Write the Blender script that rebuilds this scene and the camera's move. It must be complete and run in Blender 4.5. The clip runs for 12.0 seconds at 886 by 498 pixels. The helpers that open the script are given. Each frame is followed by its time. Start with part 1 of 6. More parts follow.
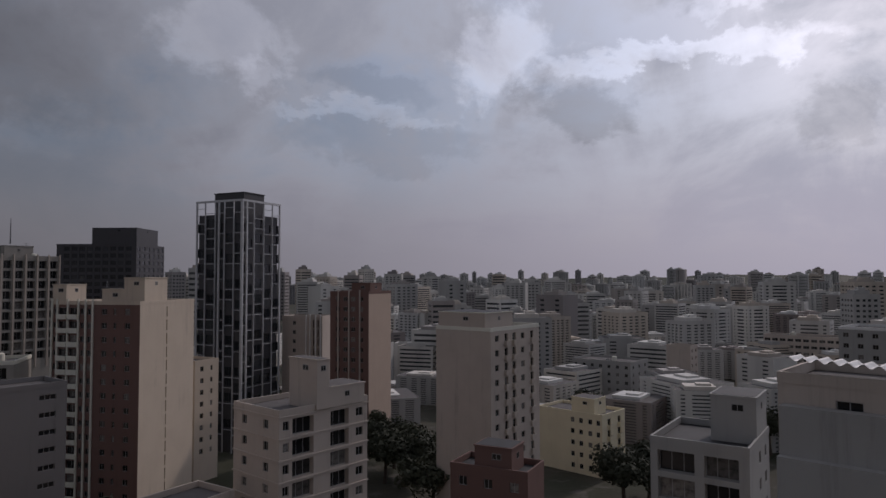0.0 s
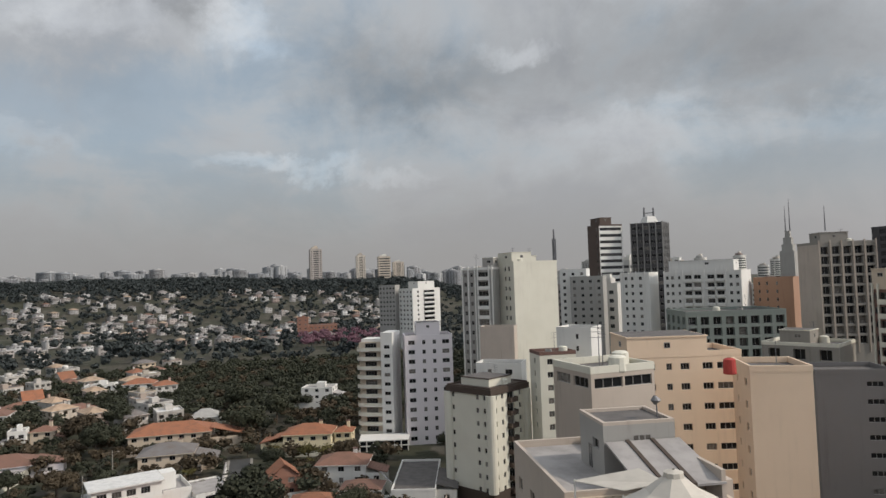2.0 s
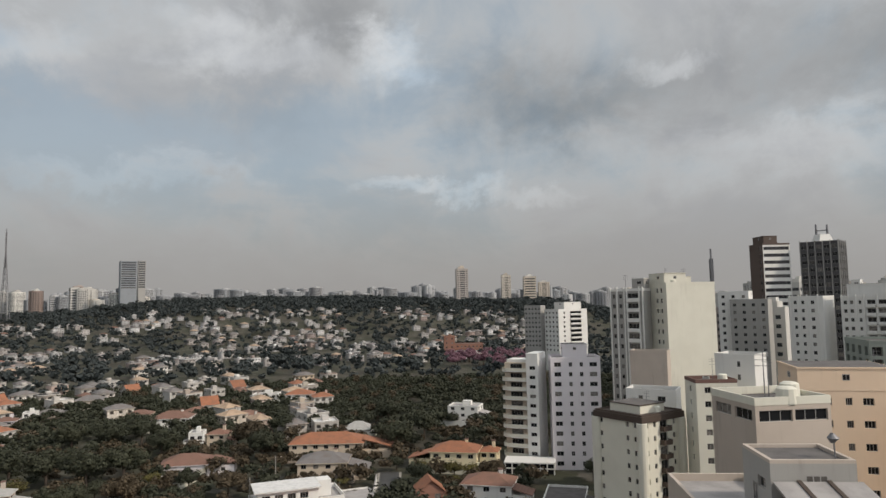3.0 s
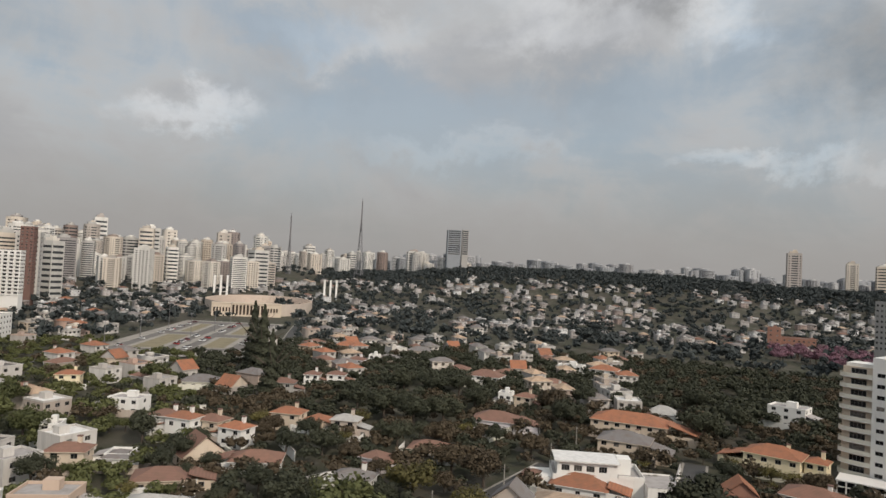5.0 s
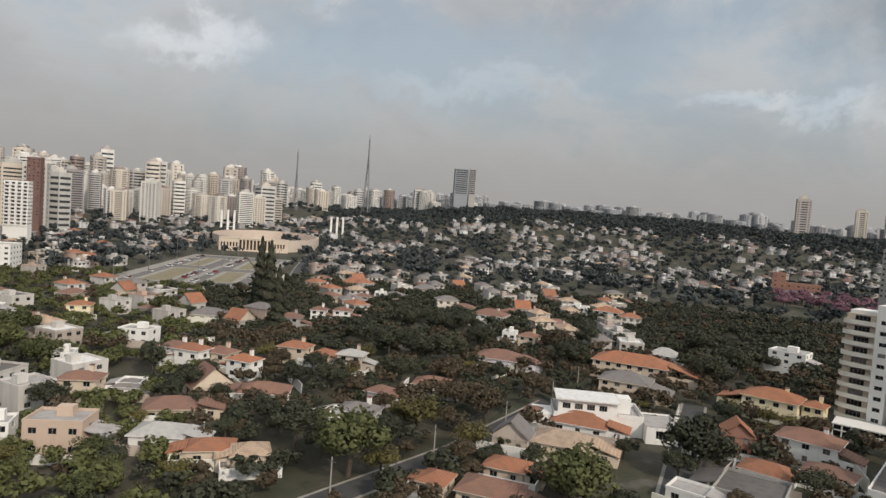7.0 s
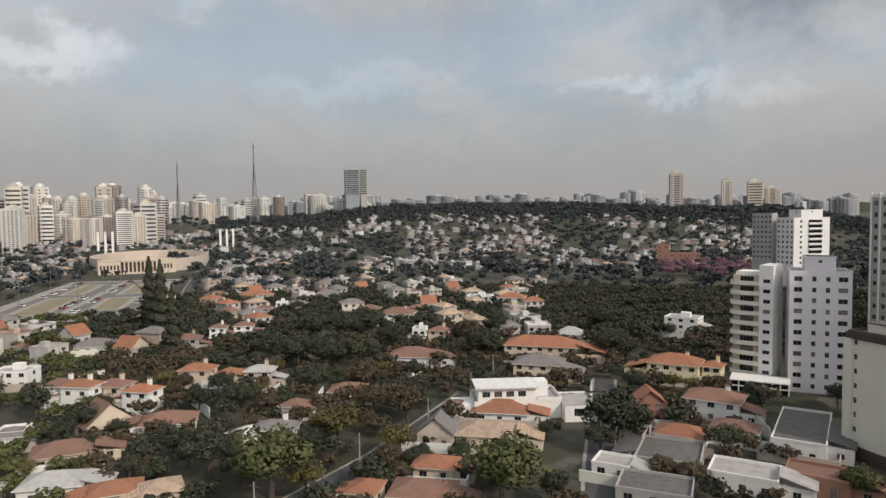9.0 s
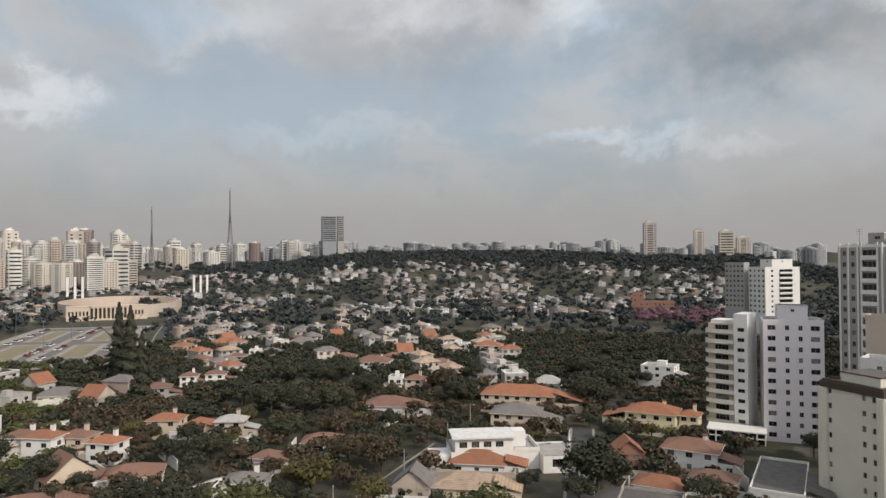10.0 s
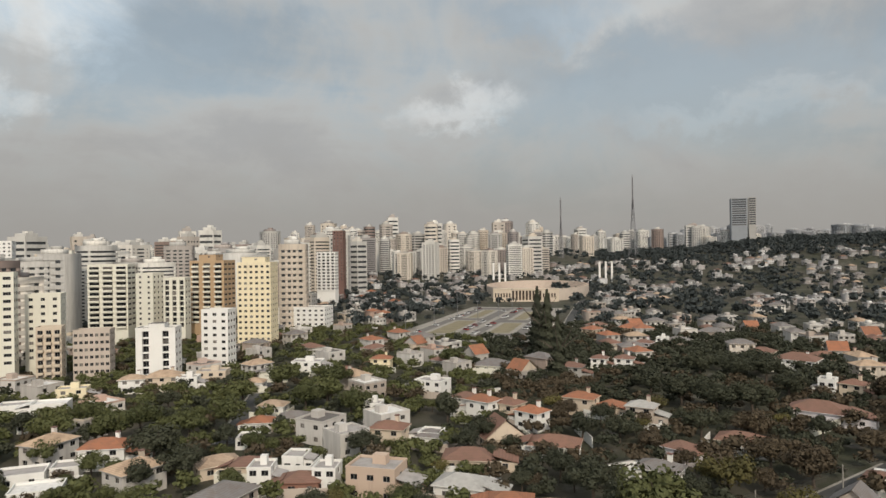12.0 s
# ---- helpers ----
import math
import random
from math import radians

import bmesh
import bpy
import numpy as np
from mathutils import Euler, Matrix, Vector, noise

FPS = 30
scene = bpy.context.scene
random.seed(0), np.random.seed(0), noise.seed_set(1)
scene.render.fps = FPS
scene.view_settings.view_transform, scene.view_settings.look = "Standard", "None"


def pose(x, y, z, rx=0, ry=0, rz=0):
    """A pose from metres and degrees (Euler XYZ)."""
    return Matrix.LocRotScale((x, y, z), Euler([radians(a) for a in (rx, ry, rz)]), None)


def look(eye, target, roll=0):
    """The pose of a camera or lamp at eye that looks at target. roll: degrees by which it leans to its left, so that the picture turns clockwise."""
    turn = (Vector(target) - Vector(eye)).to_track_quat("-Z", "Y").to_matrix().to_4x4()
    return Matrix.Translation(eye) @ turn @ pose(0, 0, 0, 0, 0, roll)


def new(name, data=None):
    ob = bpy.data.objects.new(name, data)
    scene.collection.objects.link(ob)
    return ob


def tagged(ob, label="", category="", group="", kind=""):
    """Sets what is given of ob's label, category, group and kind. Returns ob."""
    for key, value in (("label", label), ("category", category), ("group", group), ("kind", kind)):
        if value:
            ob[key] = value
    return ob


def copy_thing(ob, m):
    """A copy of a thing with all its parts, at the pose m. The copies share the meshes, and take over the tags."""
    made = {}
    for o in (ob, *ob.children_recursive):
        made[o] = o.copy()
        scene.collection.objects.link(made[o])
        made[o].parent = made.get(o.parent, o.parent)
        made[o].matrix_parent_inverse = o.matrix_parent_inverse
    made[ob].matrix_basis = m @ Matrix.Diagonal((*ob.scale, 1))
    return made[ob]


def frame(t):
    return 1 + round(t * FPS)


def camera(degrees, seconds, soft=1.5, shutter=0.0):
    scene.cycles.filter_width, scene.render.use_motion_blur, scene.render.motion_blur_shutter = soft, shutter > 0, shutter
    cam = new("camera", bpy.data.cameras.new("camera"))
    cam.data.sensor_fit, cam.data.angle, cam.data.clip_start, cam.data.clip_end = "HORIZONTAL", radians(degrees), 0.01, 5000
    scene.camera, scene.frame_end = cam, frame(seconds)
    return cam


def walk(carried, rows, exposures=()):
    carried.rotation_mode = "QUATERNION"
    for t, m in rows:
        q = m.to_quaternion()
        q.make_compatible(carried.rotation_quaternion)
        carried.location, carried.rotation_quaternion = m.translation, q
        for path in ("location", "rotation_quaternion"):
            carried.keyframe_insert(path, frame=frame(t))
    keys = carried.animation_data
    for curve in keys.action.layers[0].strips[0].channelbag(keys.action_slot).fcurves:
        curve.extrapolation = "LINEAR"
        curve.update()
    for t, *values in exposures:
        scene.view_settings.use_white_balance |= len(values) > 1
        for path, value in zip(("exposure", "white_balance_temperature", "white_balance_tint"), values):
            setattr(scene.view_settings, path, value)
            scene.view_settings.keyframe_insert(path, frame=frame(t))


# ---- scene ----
cam = camera(67.58, 12.0, soft=1.5)
# seconds, place in metres, turn to the left, tilt up, lean
PATH = [
    (0, 0.00, 0.00, 50.00, 0.00, 2.57, 0.18),
    (0.3, 0.00, 0.00, 50.00, 14.02, 2.00, 1.17),
    (0.5, 0.00, 0.00, 50.00, 23.27, 1.96, 0.40),
    (0.7, 0.00, 0.00, 50.00, 30.74, 1.37, 0.27),
    (1, 0.00, 0.00, 50.00, 41.11, 0.70, 0.69),
    (1.2, 0.00, 0.00, 50.00, 46.77, -0.28, 1.01),
    (1.5, 0.00, 0.00, 50.00, 54.11, 0.72, 0.89),
    (1.8, 0.00, 0.00, 50.00, 58.57, 1.13, 1.56),
    (2, 0.00, 0.00, 50.00, 63.35, 2.58, 1.96),
    (2.5, 0.00, 0.00, 50.00, 69.65, 3.09, 2.33),
    (3, 0.00, 0.00, 50.00, 75.86, 4.65, 1.15),
    (3.2, 0.00, 0.00, 50.00, 80.07, 5.09, 0.41),
    (3.5, 0.00, 0.00, 50.00, 86.15, 4.64, -0.14),
    (3.7, 0.00, 0.00, 50.00, 87.65, 5.00, -0.36),
    (5.3, -0.35, 0.30, 50.20, 103.24, 1.62, -3.20),
    (5.5, -0.39, 0.29, 50.20, 102.49, 2.15, -3.15),
    (6, -0.47, 0.25, 50.20, 98.05, -1.14, -3.12),
    (6.5, -0.56, 0.21, 50.20, 100.86, -1.76, -2.77),
    (6.7, -0.60, 0.20, 50.20, 102.48, -3.12, -4.57),
    (8.3, -3.60, -2.50, 49.80, 100.35, -1.34, 0.36),
    (8.5, -3.61, -2.54, 49.80, 98.80, -0.32, 0.83),
    (9, -3.65, -2.63, 49.80, 93.41, -3.14, 0.73),
    (9.5, -3.69, -2.72, 49.80, 92.29, -2.15, 2.00),
    (10, -3.73, -2.81, 49.80, 91.41, 0.93, 0.35),
    (10.5, -3.76, -2.91, 49.80, 89.17, -1.31, 2.11),
    (11, -3.80, -3.00, 49.80, 99.14, 0.94, 2.58),
    (11.5, -3.30, -3.70, 50.10, 107.99, 1.98, 0.02),
    (12, -2.90, -4.20, 50.20, 125.20, 0.09, 0.83),
]
# seconds, stops, kelvin, tint
LIGHT = [(0.0, -1.3, 6050, 24), (0.5, -0.78, 6080, 29), (1.0, -0.34, 6220, 22), (1.5, -0.03, 6350, 14), (3.0, -0.02, 6620, 13),
         (5.5, 0.02, 6700, 14), (6.5, 0.08, 6640, 13), (9.0, 0.13, 6600, 14), (11.0, 0.07, 6620, 13), (12.0, 0.0, 6820, 12)]
walk(cam, [(t, pose(x, y, z, 90 + tilt, lean, turn)) for t, x, y, z, turn, tilt, lean in PATH], LIGHT)

# ---- sky and sun ----
SUN_TURN, SUN_HIGH = -42.0, 37.0
SUN_WAY = Vector((-math.sin(radians(SUN_TURN)) * math.cos(radians(SUN_HIGH)),
                  math.cos(radians(SUN_TURN)) * math.cos(radians(SUN_HIGH)), math.sin(radians(SUN_HIGH))))


class Nodes:
    """Short hand for wiring a node tree."""

    def __init__(self, tree):
        self.tree = tree

    def add(self, kind, **values):
        n = self.tree.nodes.new(kind)
        for key, value in values.items():
            if key in n.inputs:
                self.put(n.inputs[key], value)
            else:
                setattr(n, key, value)
        return n

    def put(self, socket, value):
        if isinstance(value, bpy.types.NodeSocket):
            self.tree.links.new(value, socket)
        else:
            socket.default_value = value

    def math(self, op, a, b=0.0, clamp=False):
        n = self.tree.nodes.new("ShaderNodeMath")
        n.operation, n.use_clamp = op, clamp
        self.put(n.inputs[0], a), self.put(n.inputs[1], b)
        return n.outputs[0]

    def span(self, value, a, b, c=0.0, d=1.0, smooth=True):
        n = self.tree.nodes.new("ShaderNodeMapRange")
        n.interpolation_type = "SMOOTHSTEP" if smooth else "LINEAR"
        for k, v in enumerate((value, a, b, c, d)):
            self.put(n.inputs[k], v)
        return n.outputs[0]

    def mix(self, f, a, b, blend="MIX"):
        n = self.tree.nodes.new("ShaderNodeMix")
        n.data_type, n.blend_type = "RGBA", blend
        self.put(n.inputs[0], f), self.put(n.inputs[6], a), self.put(n.inputs[7], b)
        return n.outputs[2]

    def noise(self, vector, scale, detail=4.0, rough=0.55, warp=0.0):
        n = self.tree.nodes.new("ShaderNodeTexNoise")
        n.inputs["Scale"].default_value, n.inputs["Detail"].default_value = scale, detail
        n.inputs["Roughness"].default_value, n.inputs["Distortion"].default_value = rough, warp
        self.put(n.inputs["Vector"], vector)
        return n.outputs["Fac"]

    def scaled(self, vector, x, y, z):
        n = self.tree.nodes.new("ShaderNodeVectorMath")
        n.operation = "MULTIPLY"
        self.put(n.inputs[0], vector)
        n.inputs[1].default_value = (x, y, z)
        return n.outputs[0]


def grey(v, warm=0.0):
    return (v * (1 + warm), v, v * (1 - warm), 1)


# clouds: turn, height, half width and half height in degrees, how bright (+) or dark (-)
CLOUDS_BY_THE_SUN = [(32, 15, 12, 9, -0.42), (45, 19, 12, 4, -0.25), (18, 20, 5, 3.4, 0.42), (14, 8, 9, 5, 0.12), (16, 16.8, 2.6, 2.2, 0.35), (-6, 19.5, 5, 4.2, 0.85),
    (-25, 22, 5, 1.6, 0.6), (4, 11.5, 12, 2.2, -0.22), (6, 16.0, 7, 1.6, -0.22), (-13, 14.2, 6, 2.4, -0.5), (-30, 12.6, 5, 3.0, -0.5), (-21, 18.0, 12, 1.3, 0.75), (6, 13.6, 11, 0.8, 0.25),
    (40, 11, 14, 2.0, 0.22)]
CLOUDS_OVER_THE_VALLEY = [(58, 15, 13, 3.4, -0.20), (56, 18.4, 3, 1.2, 0.35), (66, 17.5, 9, 4.2, -0.28), (80, 21, 4, 2.2, 0.42), (85, 24, 7, 2.6, -0.30), (93, 16.5, 6, 3.0, -0.10),
    (76, 10.0, 6, 1.0, 0.35), (94, 22, 7, 2.4, 0.35), (124, 11.6, 4.5, 1.3, 0.42), (110, 19, 8, 2.2, 0.20), (156, 18, 7, 3.4, 0.55), (160, 11, 3, 1.3, 0.35),
    (140, 17, 9, 3.5, -0.12), (66, 9.5, 4, 0.9, 0.25), (102, 10.5, 9, 1.0, 0.15), (117, 15, 8, 2.2, -0.08)]


def build_world():
    world = bpy.data.worlds.new("sky")
    world.use_nodes = True
    tree = world.node_tree
    tree.nodes.clear()
    n = Nodes(tree)
    way = n.add("ShaderNodeTexCoord").outputs["Generated"]
    xyz = n.add("ShaderNodeSeparateXYZ", Vector=way)
    high = n.math("MAXIMUM", xyz.outputs[2], 0.0)
    # a ragged warp, so that every cloud has torn, billowing edges
    warp_a = n.noise(way, 5.5, 9, 0.62, 0.3)
    warp_b = n.noise(n.scaled(way, 1.0, 1.0, 1.6), 7.0, 9, 0.62, 0.3)
    turn = n.math("MULTIPLY", n.math("ARCTAN2", n.math("MULTIPLY", xyz.outputs[0], -1.0), xyz.outputs[1]), 57.2958)
    climb = n.math("MULTIPLY", n.math("ARCSINE", xyz.outputs[2]), 57.2958)
    turn = n.math("ADD", turn, n.math("MULTIPLY", n.math("SUBTRACT", warp_a, 0.5), 20.0))
    true_climb = climb
    climb = n.math("ADD", climb, n.math("MULTIPLY", n.math("SUBTRACT", warp_b, 0.5), 10.0))
    billow = n.noise(way, 22.0, 6, 0.6, 0.2)
    turn = n.math("ADD", turn, n.math("MULTIPLY", n.math("SUBTRACT", billow, 0.5), 3.0))
    climb = n.math("ADD", climb, n.math("MULTIPLY", n.math("SUBTRACT", n.noise(way, 26.0, 6, 0.6, 0.2), 0.5), 3.0))
    light = None
    for a, e, wide, tall, amount in CLOUDS_BY_THE_SUN + CLOUDS_OVER_THE_VALLEY:
        dx = n.math("DIVIDE", n.math("SUBTRACT", turn, float(a)), float(wide))
        dy = n.math("DIVIDE", n.math("SUBTRACT", climb, float(e)), float(tall))
        # bases are flat and tops billow: the lower half falls off sooner
        d = n.math("SQRT", n.math("ADD", n.math("MULTIPLY", dx, dx), n.math("MULTIPLY", dy, dy)))
        blob = n.span(d, 0.6, 1.15, amount, 0.0) if a < 30 else n.span(d, 0.1, 1.5, amount * 0.9, 0.0)
        light = blob if light is None else n.math("ADD", light, blob)
    # the cloud deck: a level sheet seen from below
    div = n.math("ADD", high, 0.22)
    deck = n.add("ShaderNodeCombineXYZ", X=n.math("DIVIDE", xyz.outputs[0], div), Y=n.math("DIVIDE", xyz.outputs[1], div), Z=3.7).outputs[0]
    blue = n.add("ShaderNodeTexSky")
    blue.sky_type, blue.sun_disc = "NISHITA", False
    blue.sun_elevation, blue.sun_rotation = radians(SUN_HIGH), radians(-SUN_TURN)
    blue.air_density, blue.dust_density = 1.2, 3.0
    clear = n.mix(1.0, blue.outputs[0], grey(0.10), "MULTIPLY")
    clear = n.mix(0.7, clear, (0.385, 0.465, 0.515, 1))
    big = n.noise(deck, 0.9, 9, 0.56, 0.5)
    fine = n.noise(way, 6.0, 10, 0.6, 0.5)
    shape = n.math("ADD", n.math("MULTIPLY", big, 0.6), n.math("MULTIPLY", fine, 0.4))
    cover = n.span(shape, 0.38, 0.56)
    # blue openings in the deck: turn, climb, half width, half height
    gap = None
    for a, e, wide, tall in ((4.6, 16.3, 8, 2.8), (-18, 20, 9, 2.6), (106, 13, 17, 4.5), (90, 14.5, 9, 4.0), (118, 19, 8, 3.0)):
        dx = n.math("DIVIDE", n.math("SUBTRACT", turn, float(a)), float(wide))
        dy = n.math("DIVIDE", n.math("SUBTRACT", climb, float(e)), float(tall))
        d = n.math("SQRT", n.math("ADD", n.math("MULTIPLY", dx, dx), n.math("MULTIPLY", dy, dy)))
        blob = n.span(d, 0.35, 1.3, 0.85, 0.0)
        gap = blob if gap is None else n.math("MAXIMUM", gap, blob)
    cover = n.math("MULTIPLY", cover, n.math("SUBTRACT", 1.0, gap))
    to_sun = n.add("ShaderNodeVectorMath", operation="DOT_PRODUCT")
    n.put(to_sun.inputs[0], way)
    to_sun.inputs[1].default_value = SUN_WAY
    near = n.math("POWER", n.math("MAXIMUM", to_sun.outputs["Value"], 0.0), 2.4)
    cloud = n.mix(n.span(shape, 0.44, 0.62), (0.515, 0.54, 0.54, 1), (0.40, 0.428, 0.448, 1))
    sky = n.mix(cover, clear, cloud)
    gain = n.math("ADD", n.math("ADD", 1.0, light), n.math("MULTIPLY", near, 1.7))
    gain = n.math("MAXIMUM", gain, 0.4)
    tint = n.add("ShaderNodeCombineXYZ", X=gain, Y=gain, Z=gain).outputs[0]
    sky = n.mix(1.0, sky, tint, "MULTIPLY")
    # grey haze over the horizon, brighter under the sun
    murk = n.mix(n.math("MULTIPLY", near, 1.15, True), (0.33, 0.328, 0.315, 1), (1.25, 1.2, 1.26, 1))
    sky = n.mix(n.span(n.math("ADD", n.math("MULTIPLY", true_climb, 0.6), n.math("MULTIPLY", climb, 0.4)), 0.0, 14.0, 0.97, 0.0), sky, murk)
    back = n.add("ShaderNodeBackground", Color=sky, Strength=1.0)
    out = n.add("ShaderNodeOutputWorld")
    tree.links.new(back.outputs[0], out.inputs[0])
    scene.world = world


build_world()
sun_data = bpy.data.lights.new("sun", "SUN")
sun_data.energy, sun_data.angle, sun_data.color = 2.25, radians(2.5), (1.0, 0.90, 0.75)
sun = new("sun", sun_data)
sun.matrix_world = look(SUN_WAY * 400, (0, 0, 0))


# ---- materials ----
def material(name, build):
    m = bpy.data.materials.new(name)
    m.use_nodes = True
    n = Nodes(m.node_tree)
    build(n, m.node_tree.nodes["Principled BSDF"])
    return m


def bump(n, shader, height, strength, distance):
    b = n.add("ShaderNodeBump", Strength=strength, Distance=distance, Height=height)
    n.put(shader.inputs["Normal"], b.outputs[0])


def plaster(name, rgb, stain=0.3, rough=0.85, spread=0.0):
    """Painted render: patchy colour, rain streaks, fine grain. spread: how far single things differ."""
    def build(n, s):
        at = n.add("ShaderNodeTexCoord").outputs["Object"]
        base = (*rgb, 1)
        if spread:
            chance = n.add("ShaderNodeObjectInfo").outputs["Random"]
            base = n.mix(n.math("MULTIPLY", chance, spread), base, (rgb[0] * 0.45, rgb[1] * 0.42, rgb[2] * 0.4, 1))
        patch = n.span(n.noise(at, 0.16, 4), 0.35, 0.7)
        streak = n.math("MULTIPLY", n.span(n.noise(n.scaled(at, 0.9, 0.9, 0.06), 1.0, 6, 0.7), 0.50, 0.76), n.span(n.noise(at, 0.12, 3), 0.36, 0.60))
        c = n.mix(n.math("MULTIPLY", patch, stain * 0.6), base, (rgb[0] * 0.70, rgb[1] * 0.68, rgb[2] * 0.66, 1))
        c = n.mix(n.math("MULTIPLY", streak, stain), c, (rgb[0] * 0.45, rgb[1] * 0.43, rgb[2] * 0.42, 1))
        n.put(s.inputs["Base Color"], c)
        s.inputs["Roughness"].default_value = rough
        bump(n, s, n.noise(at, 9.0, 5), 0.25, 0.03)
    return material(name, build)


def many_walls(name, low, high, accent, island=False):
    """One paint per thing, out of a range of city colours. island: for many houses in one mesh."""
    def build(n, s):
        at = n.add("ShaderNodeTexCoord").outputs["Object"]
        chance = n.add("ShaderNodeNewGeometry").outputs["Random Per Island"] if island else n.add("ShaderNodeObjectInfo").outputs["Random"]
        ramp = n.add("ShaderNodeValToRGB")
        n.put(ramp.inputs[0], chance)
        e = ramp.color_ramp.elements
        e[0].color, e[1].color = (*low, 1), (*high, 1)
        e[0].position, e[1].position = 0.05, 0.62
        for p, c in accent:
            new_stop = e.new(p)
            new_stop.color = (*c, 1)
        streak = n.span(n.noise(n.scaled(at, 0.7, 0.7, 0.08), 1.0, 5, 0.65), 0.4, 0.8)
        c = n.mix(n.math("MULTIPLY", streak, 0.4), ramp.outputs[0], (0.16, 0.155, 0.15, 1))
        n.put(s.inputs["Base Color"], c)
        s.inputs["Roughness"].default_value = 0.85
    return material(name, build)


def tiles(name, rgb, spread=0.5):
    """Clay roof tiles: rows down the slope, weathered."""
    def build(n, s):
        at = n.add("ShaderNodeTexCoord").outputs["Object"]
        chance = n.add("ShaderNodeObjectInfo").outputs["Random"]
        base = n.mix(n.math("MULTIPLY", chance, spread), (*rgb, 1), (rgb[0] * 0.5, rgb[1] * 0.6, rgb[2] * 0.75, 1))
        rows = n.add("ShaderNodeTexWave", Vector=at, Scale=1.6, Distortion=1.5)
        rows.bands_direction = "Z"
        old = n.span(n.noise(at, 0.5, 6, 0.65), 0.38, 0.72)
        c = n.mix(n.math("MULTIPLY", old, 0.6), base, (0.13, 0.085, 0.06, 1))
        c = n.mix(n.math("MULTIPLY", n.noise(at, 5, 3), 0.3), c, (rgb[0] * 1.25, rgb[1] * 1.3, rgb[2] * 1.3, 1))
        c = n.mix(n.math("MULTIPLY", rows.outputs["Fac"], 0.25), c, (0.08, 0.05, 0.04, 1))
        n.put(s.inputs["Base Color"], c)
        s.inputs["Roughness"].default_value = 0.9
        bump(n, s, rows.outputs["Fac"], 0.5, 0.08)
    return material(name, build)


def leaves(name, low, high):
    def build(n, s):
        chance = n.add("ShaderNodeNewGeometry").outputs["Random Per Island"]
        one = n.add("ShaderNodeObjectInfo").outputs["Random"]
        at = n.add("ShaderNodeTexCoord").outputs["Object"]
        f = n.math("ADD", n.math("MULTIPLY", chance, 0.32), n.math("MULTIPLY", one, 0.45))
        f = n.math("ADD", f, n.math("MULTIPLY", n.noise(at, 0.35, 3), 0.25))
        c = n.mix(n.math("MINIMUM", f, 1.0), (*low, 1), (*high, 1))
        n.put(s.inputs["Base Color"], c)
        s.inputs["Roughness"].default_value = 0.75
        s.inputs["Specular IOR Level"].default_value = 0.2
    return material(name, build)


def glass_look(name, dark, light, rough=0.12):
    """Window glass before dim rooms; some have blinds or curtains drawn."""
    def build(n, s):
        chance = n.add("ShaderNodeObjectInfo").outputs["Random"]
        at = n.add("ShaderNodeTexCoord").outputs["Object"]
        f = n.math("MULTIPLY", n.span(chance, 0.72, 1.0), n.span(n.noise(at, 1.5, 2), 0.3, 0.6, 0.4, 1.0))
        n.put(s.inputs["Base Color"], n.mix(f, (*dark, 1), (*light, 1)))
        s.inputs["Roughness"].default_value = rough
        s.inputs["IOR"].default_value = 1.45
    return material(name, build)


def plain(name, rgb, rough=0.6, metal=0.0, scale=2.0, amount=0.35):
    def build(n, s):
        at = n.add("ShaderNodeTexCoord").outputs["Object"]
        f = n.math("MULTIPLY", n.span(n.noise(at, scale, 6, 0.62), 0.35, 0.75), amount)
        c = n.mix(f, (*rgb, 1), (rgb[0] * 0.5, rgb[1] * 0.5, rgb[2] * 0.5, 1))
        n.put(s.inputs["Base Color"], c)
        s.inputs["Roughness"].default_value, s.inputs["Metallic"].default_value = rough, metal
        bump(n, s, n.noise(at, scale * 8, 4), 0.2, 0.02)
    return material(name, build)


def earth():
    def build(n, s):
        at = n.add("ShaderNodeTexCoord").outputs["Object"]
        lawn = n.span(n.noise(at, 0.03, 6, 0.6), 0.42, 0.58)
        c = n.mix(lawn, (0.038, 0.040, 0.020, 1), (0.068, 0.058, 0.042, 1))
        c = n.mix(n.span(n.noise(at, 0.11, 5, 0.6), 0.54, 0.66), c, (0.11, 0.10, 0.085, 1))
        c = n.mix(n.math("MULTIPLY", n.noise(at, 1.1, 5), 0.5), c, (0.02, 0.024, 0.012, 1))
        n.put(s.inputs["Base Color"], c)
        s.inputs["Roughness"].default_value = 0.95
        bump(n, s, n.noise(at, 0.8, 6), 0.4, 0.4)
    return material("earth", build)


CREAM = plaster("cream_render", (0.58, 0.49, 0.39), 0.4)
SAND = plaster("sand_render", (0.80, 0.62, 0.46), 0.3)
BEIGE = plaster("beige_render", (0.50, 0.43, 0.37), 0.5)
WHITE = plaster("white_render", (0.74, 0.73, 0.70), 0.3)
PINKISH = plaster("pale_lilac_render", (0.72, 0.68, 0.70), 0.25)
IVORY = plaster("ivory_render", (0.68, 0.66, 0.57), 0.3)
YELLOW = plaster("yellow_render", (0.76, 0.67, 0.47), 0.35)
OCHRE = plaster("ochre_render", (0.44, 0.31, 0.19), 0.3)
GREYWALL = plaster("grey_render", (0.36, 0.35, 0.33), 0.4)
CONCRETE = plaster("raw_concrete", (0.30, 0.28, 0.25), 0.5)
BISTRE = plaster("dark_brown_brick", (0.105, 0.075, 0.062), 0.3)
UMBER = plaster("umber_render", (0.165, 0.094, 0.078), 0.35)
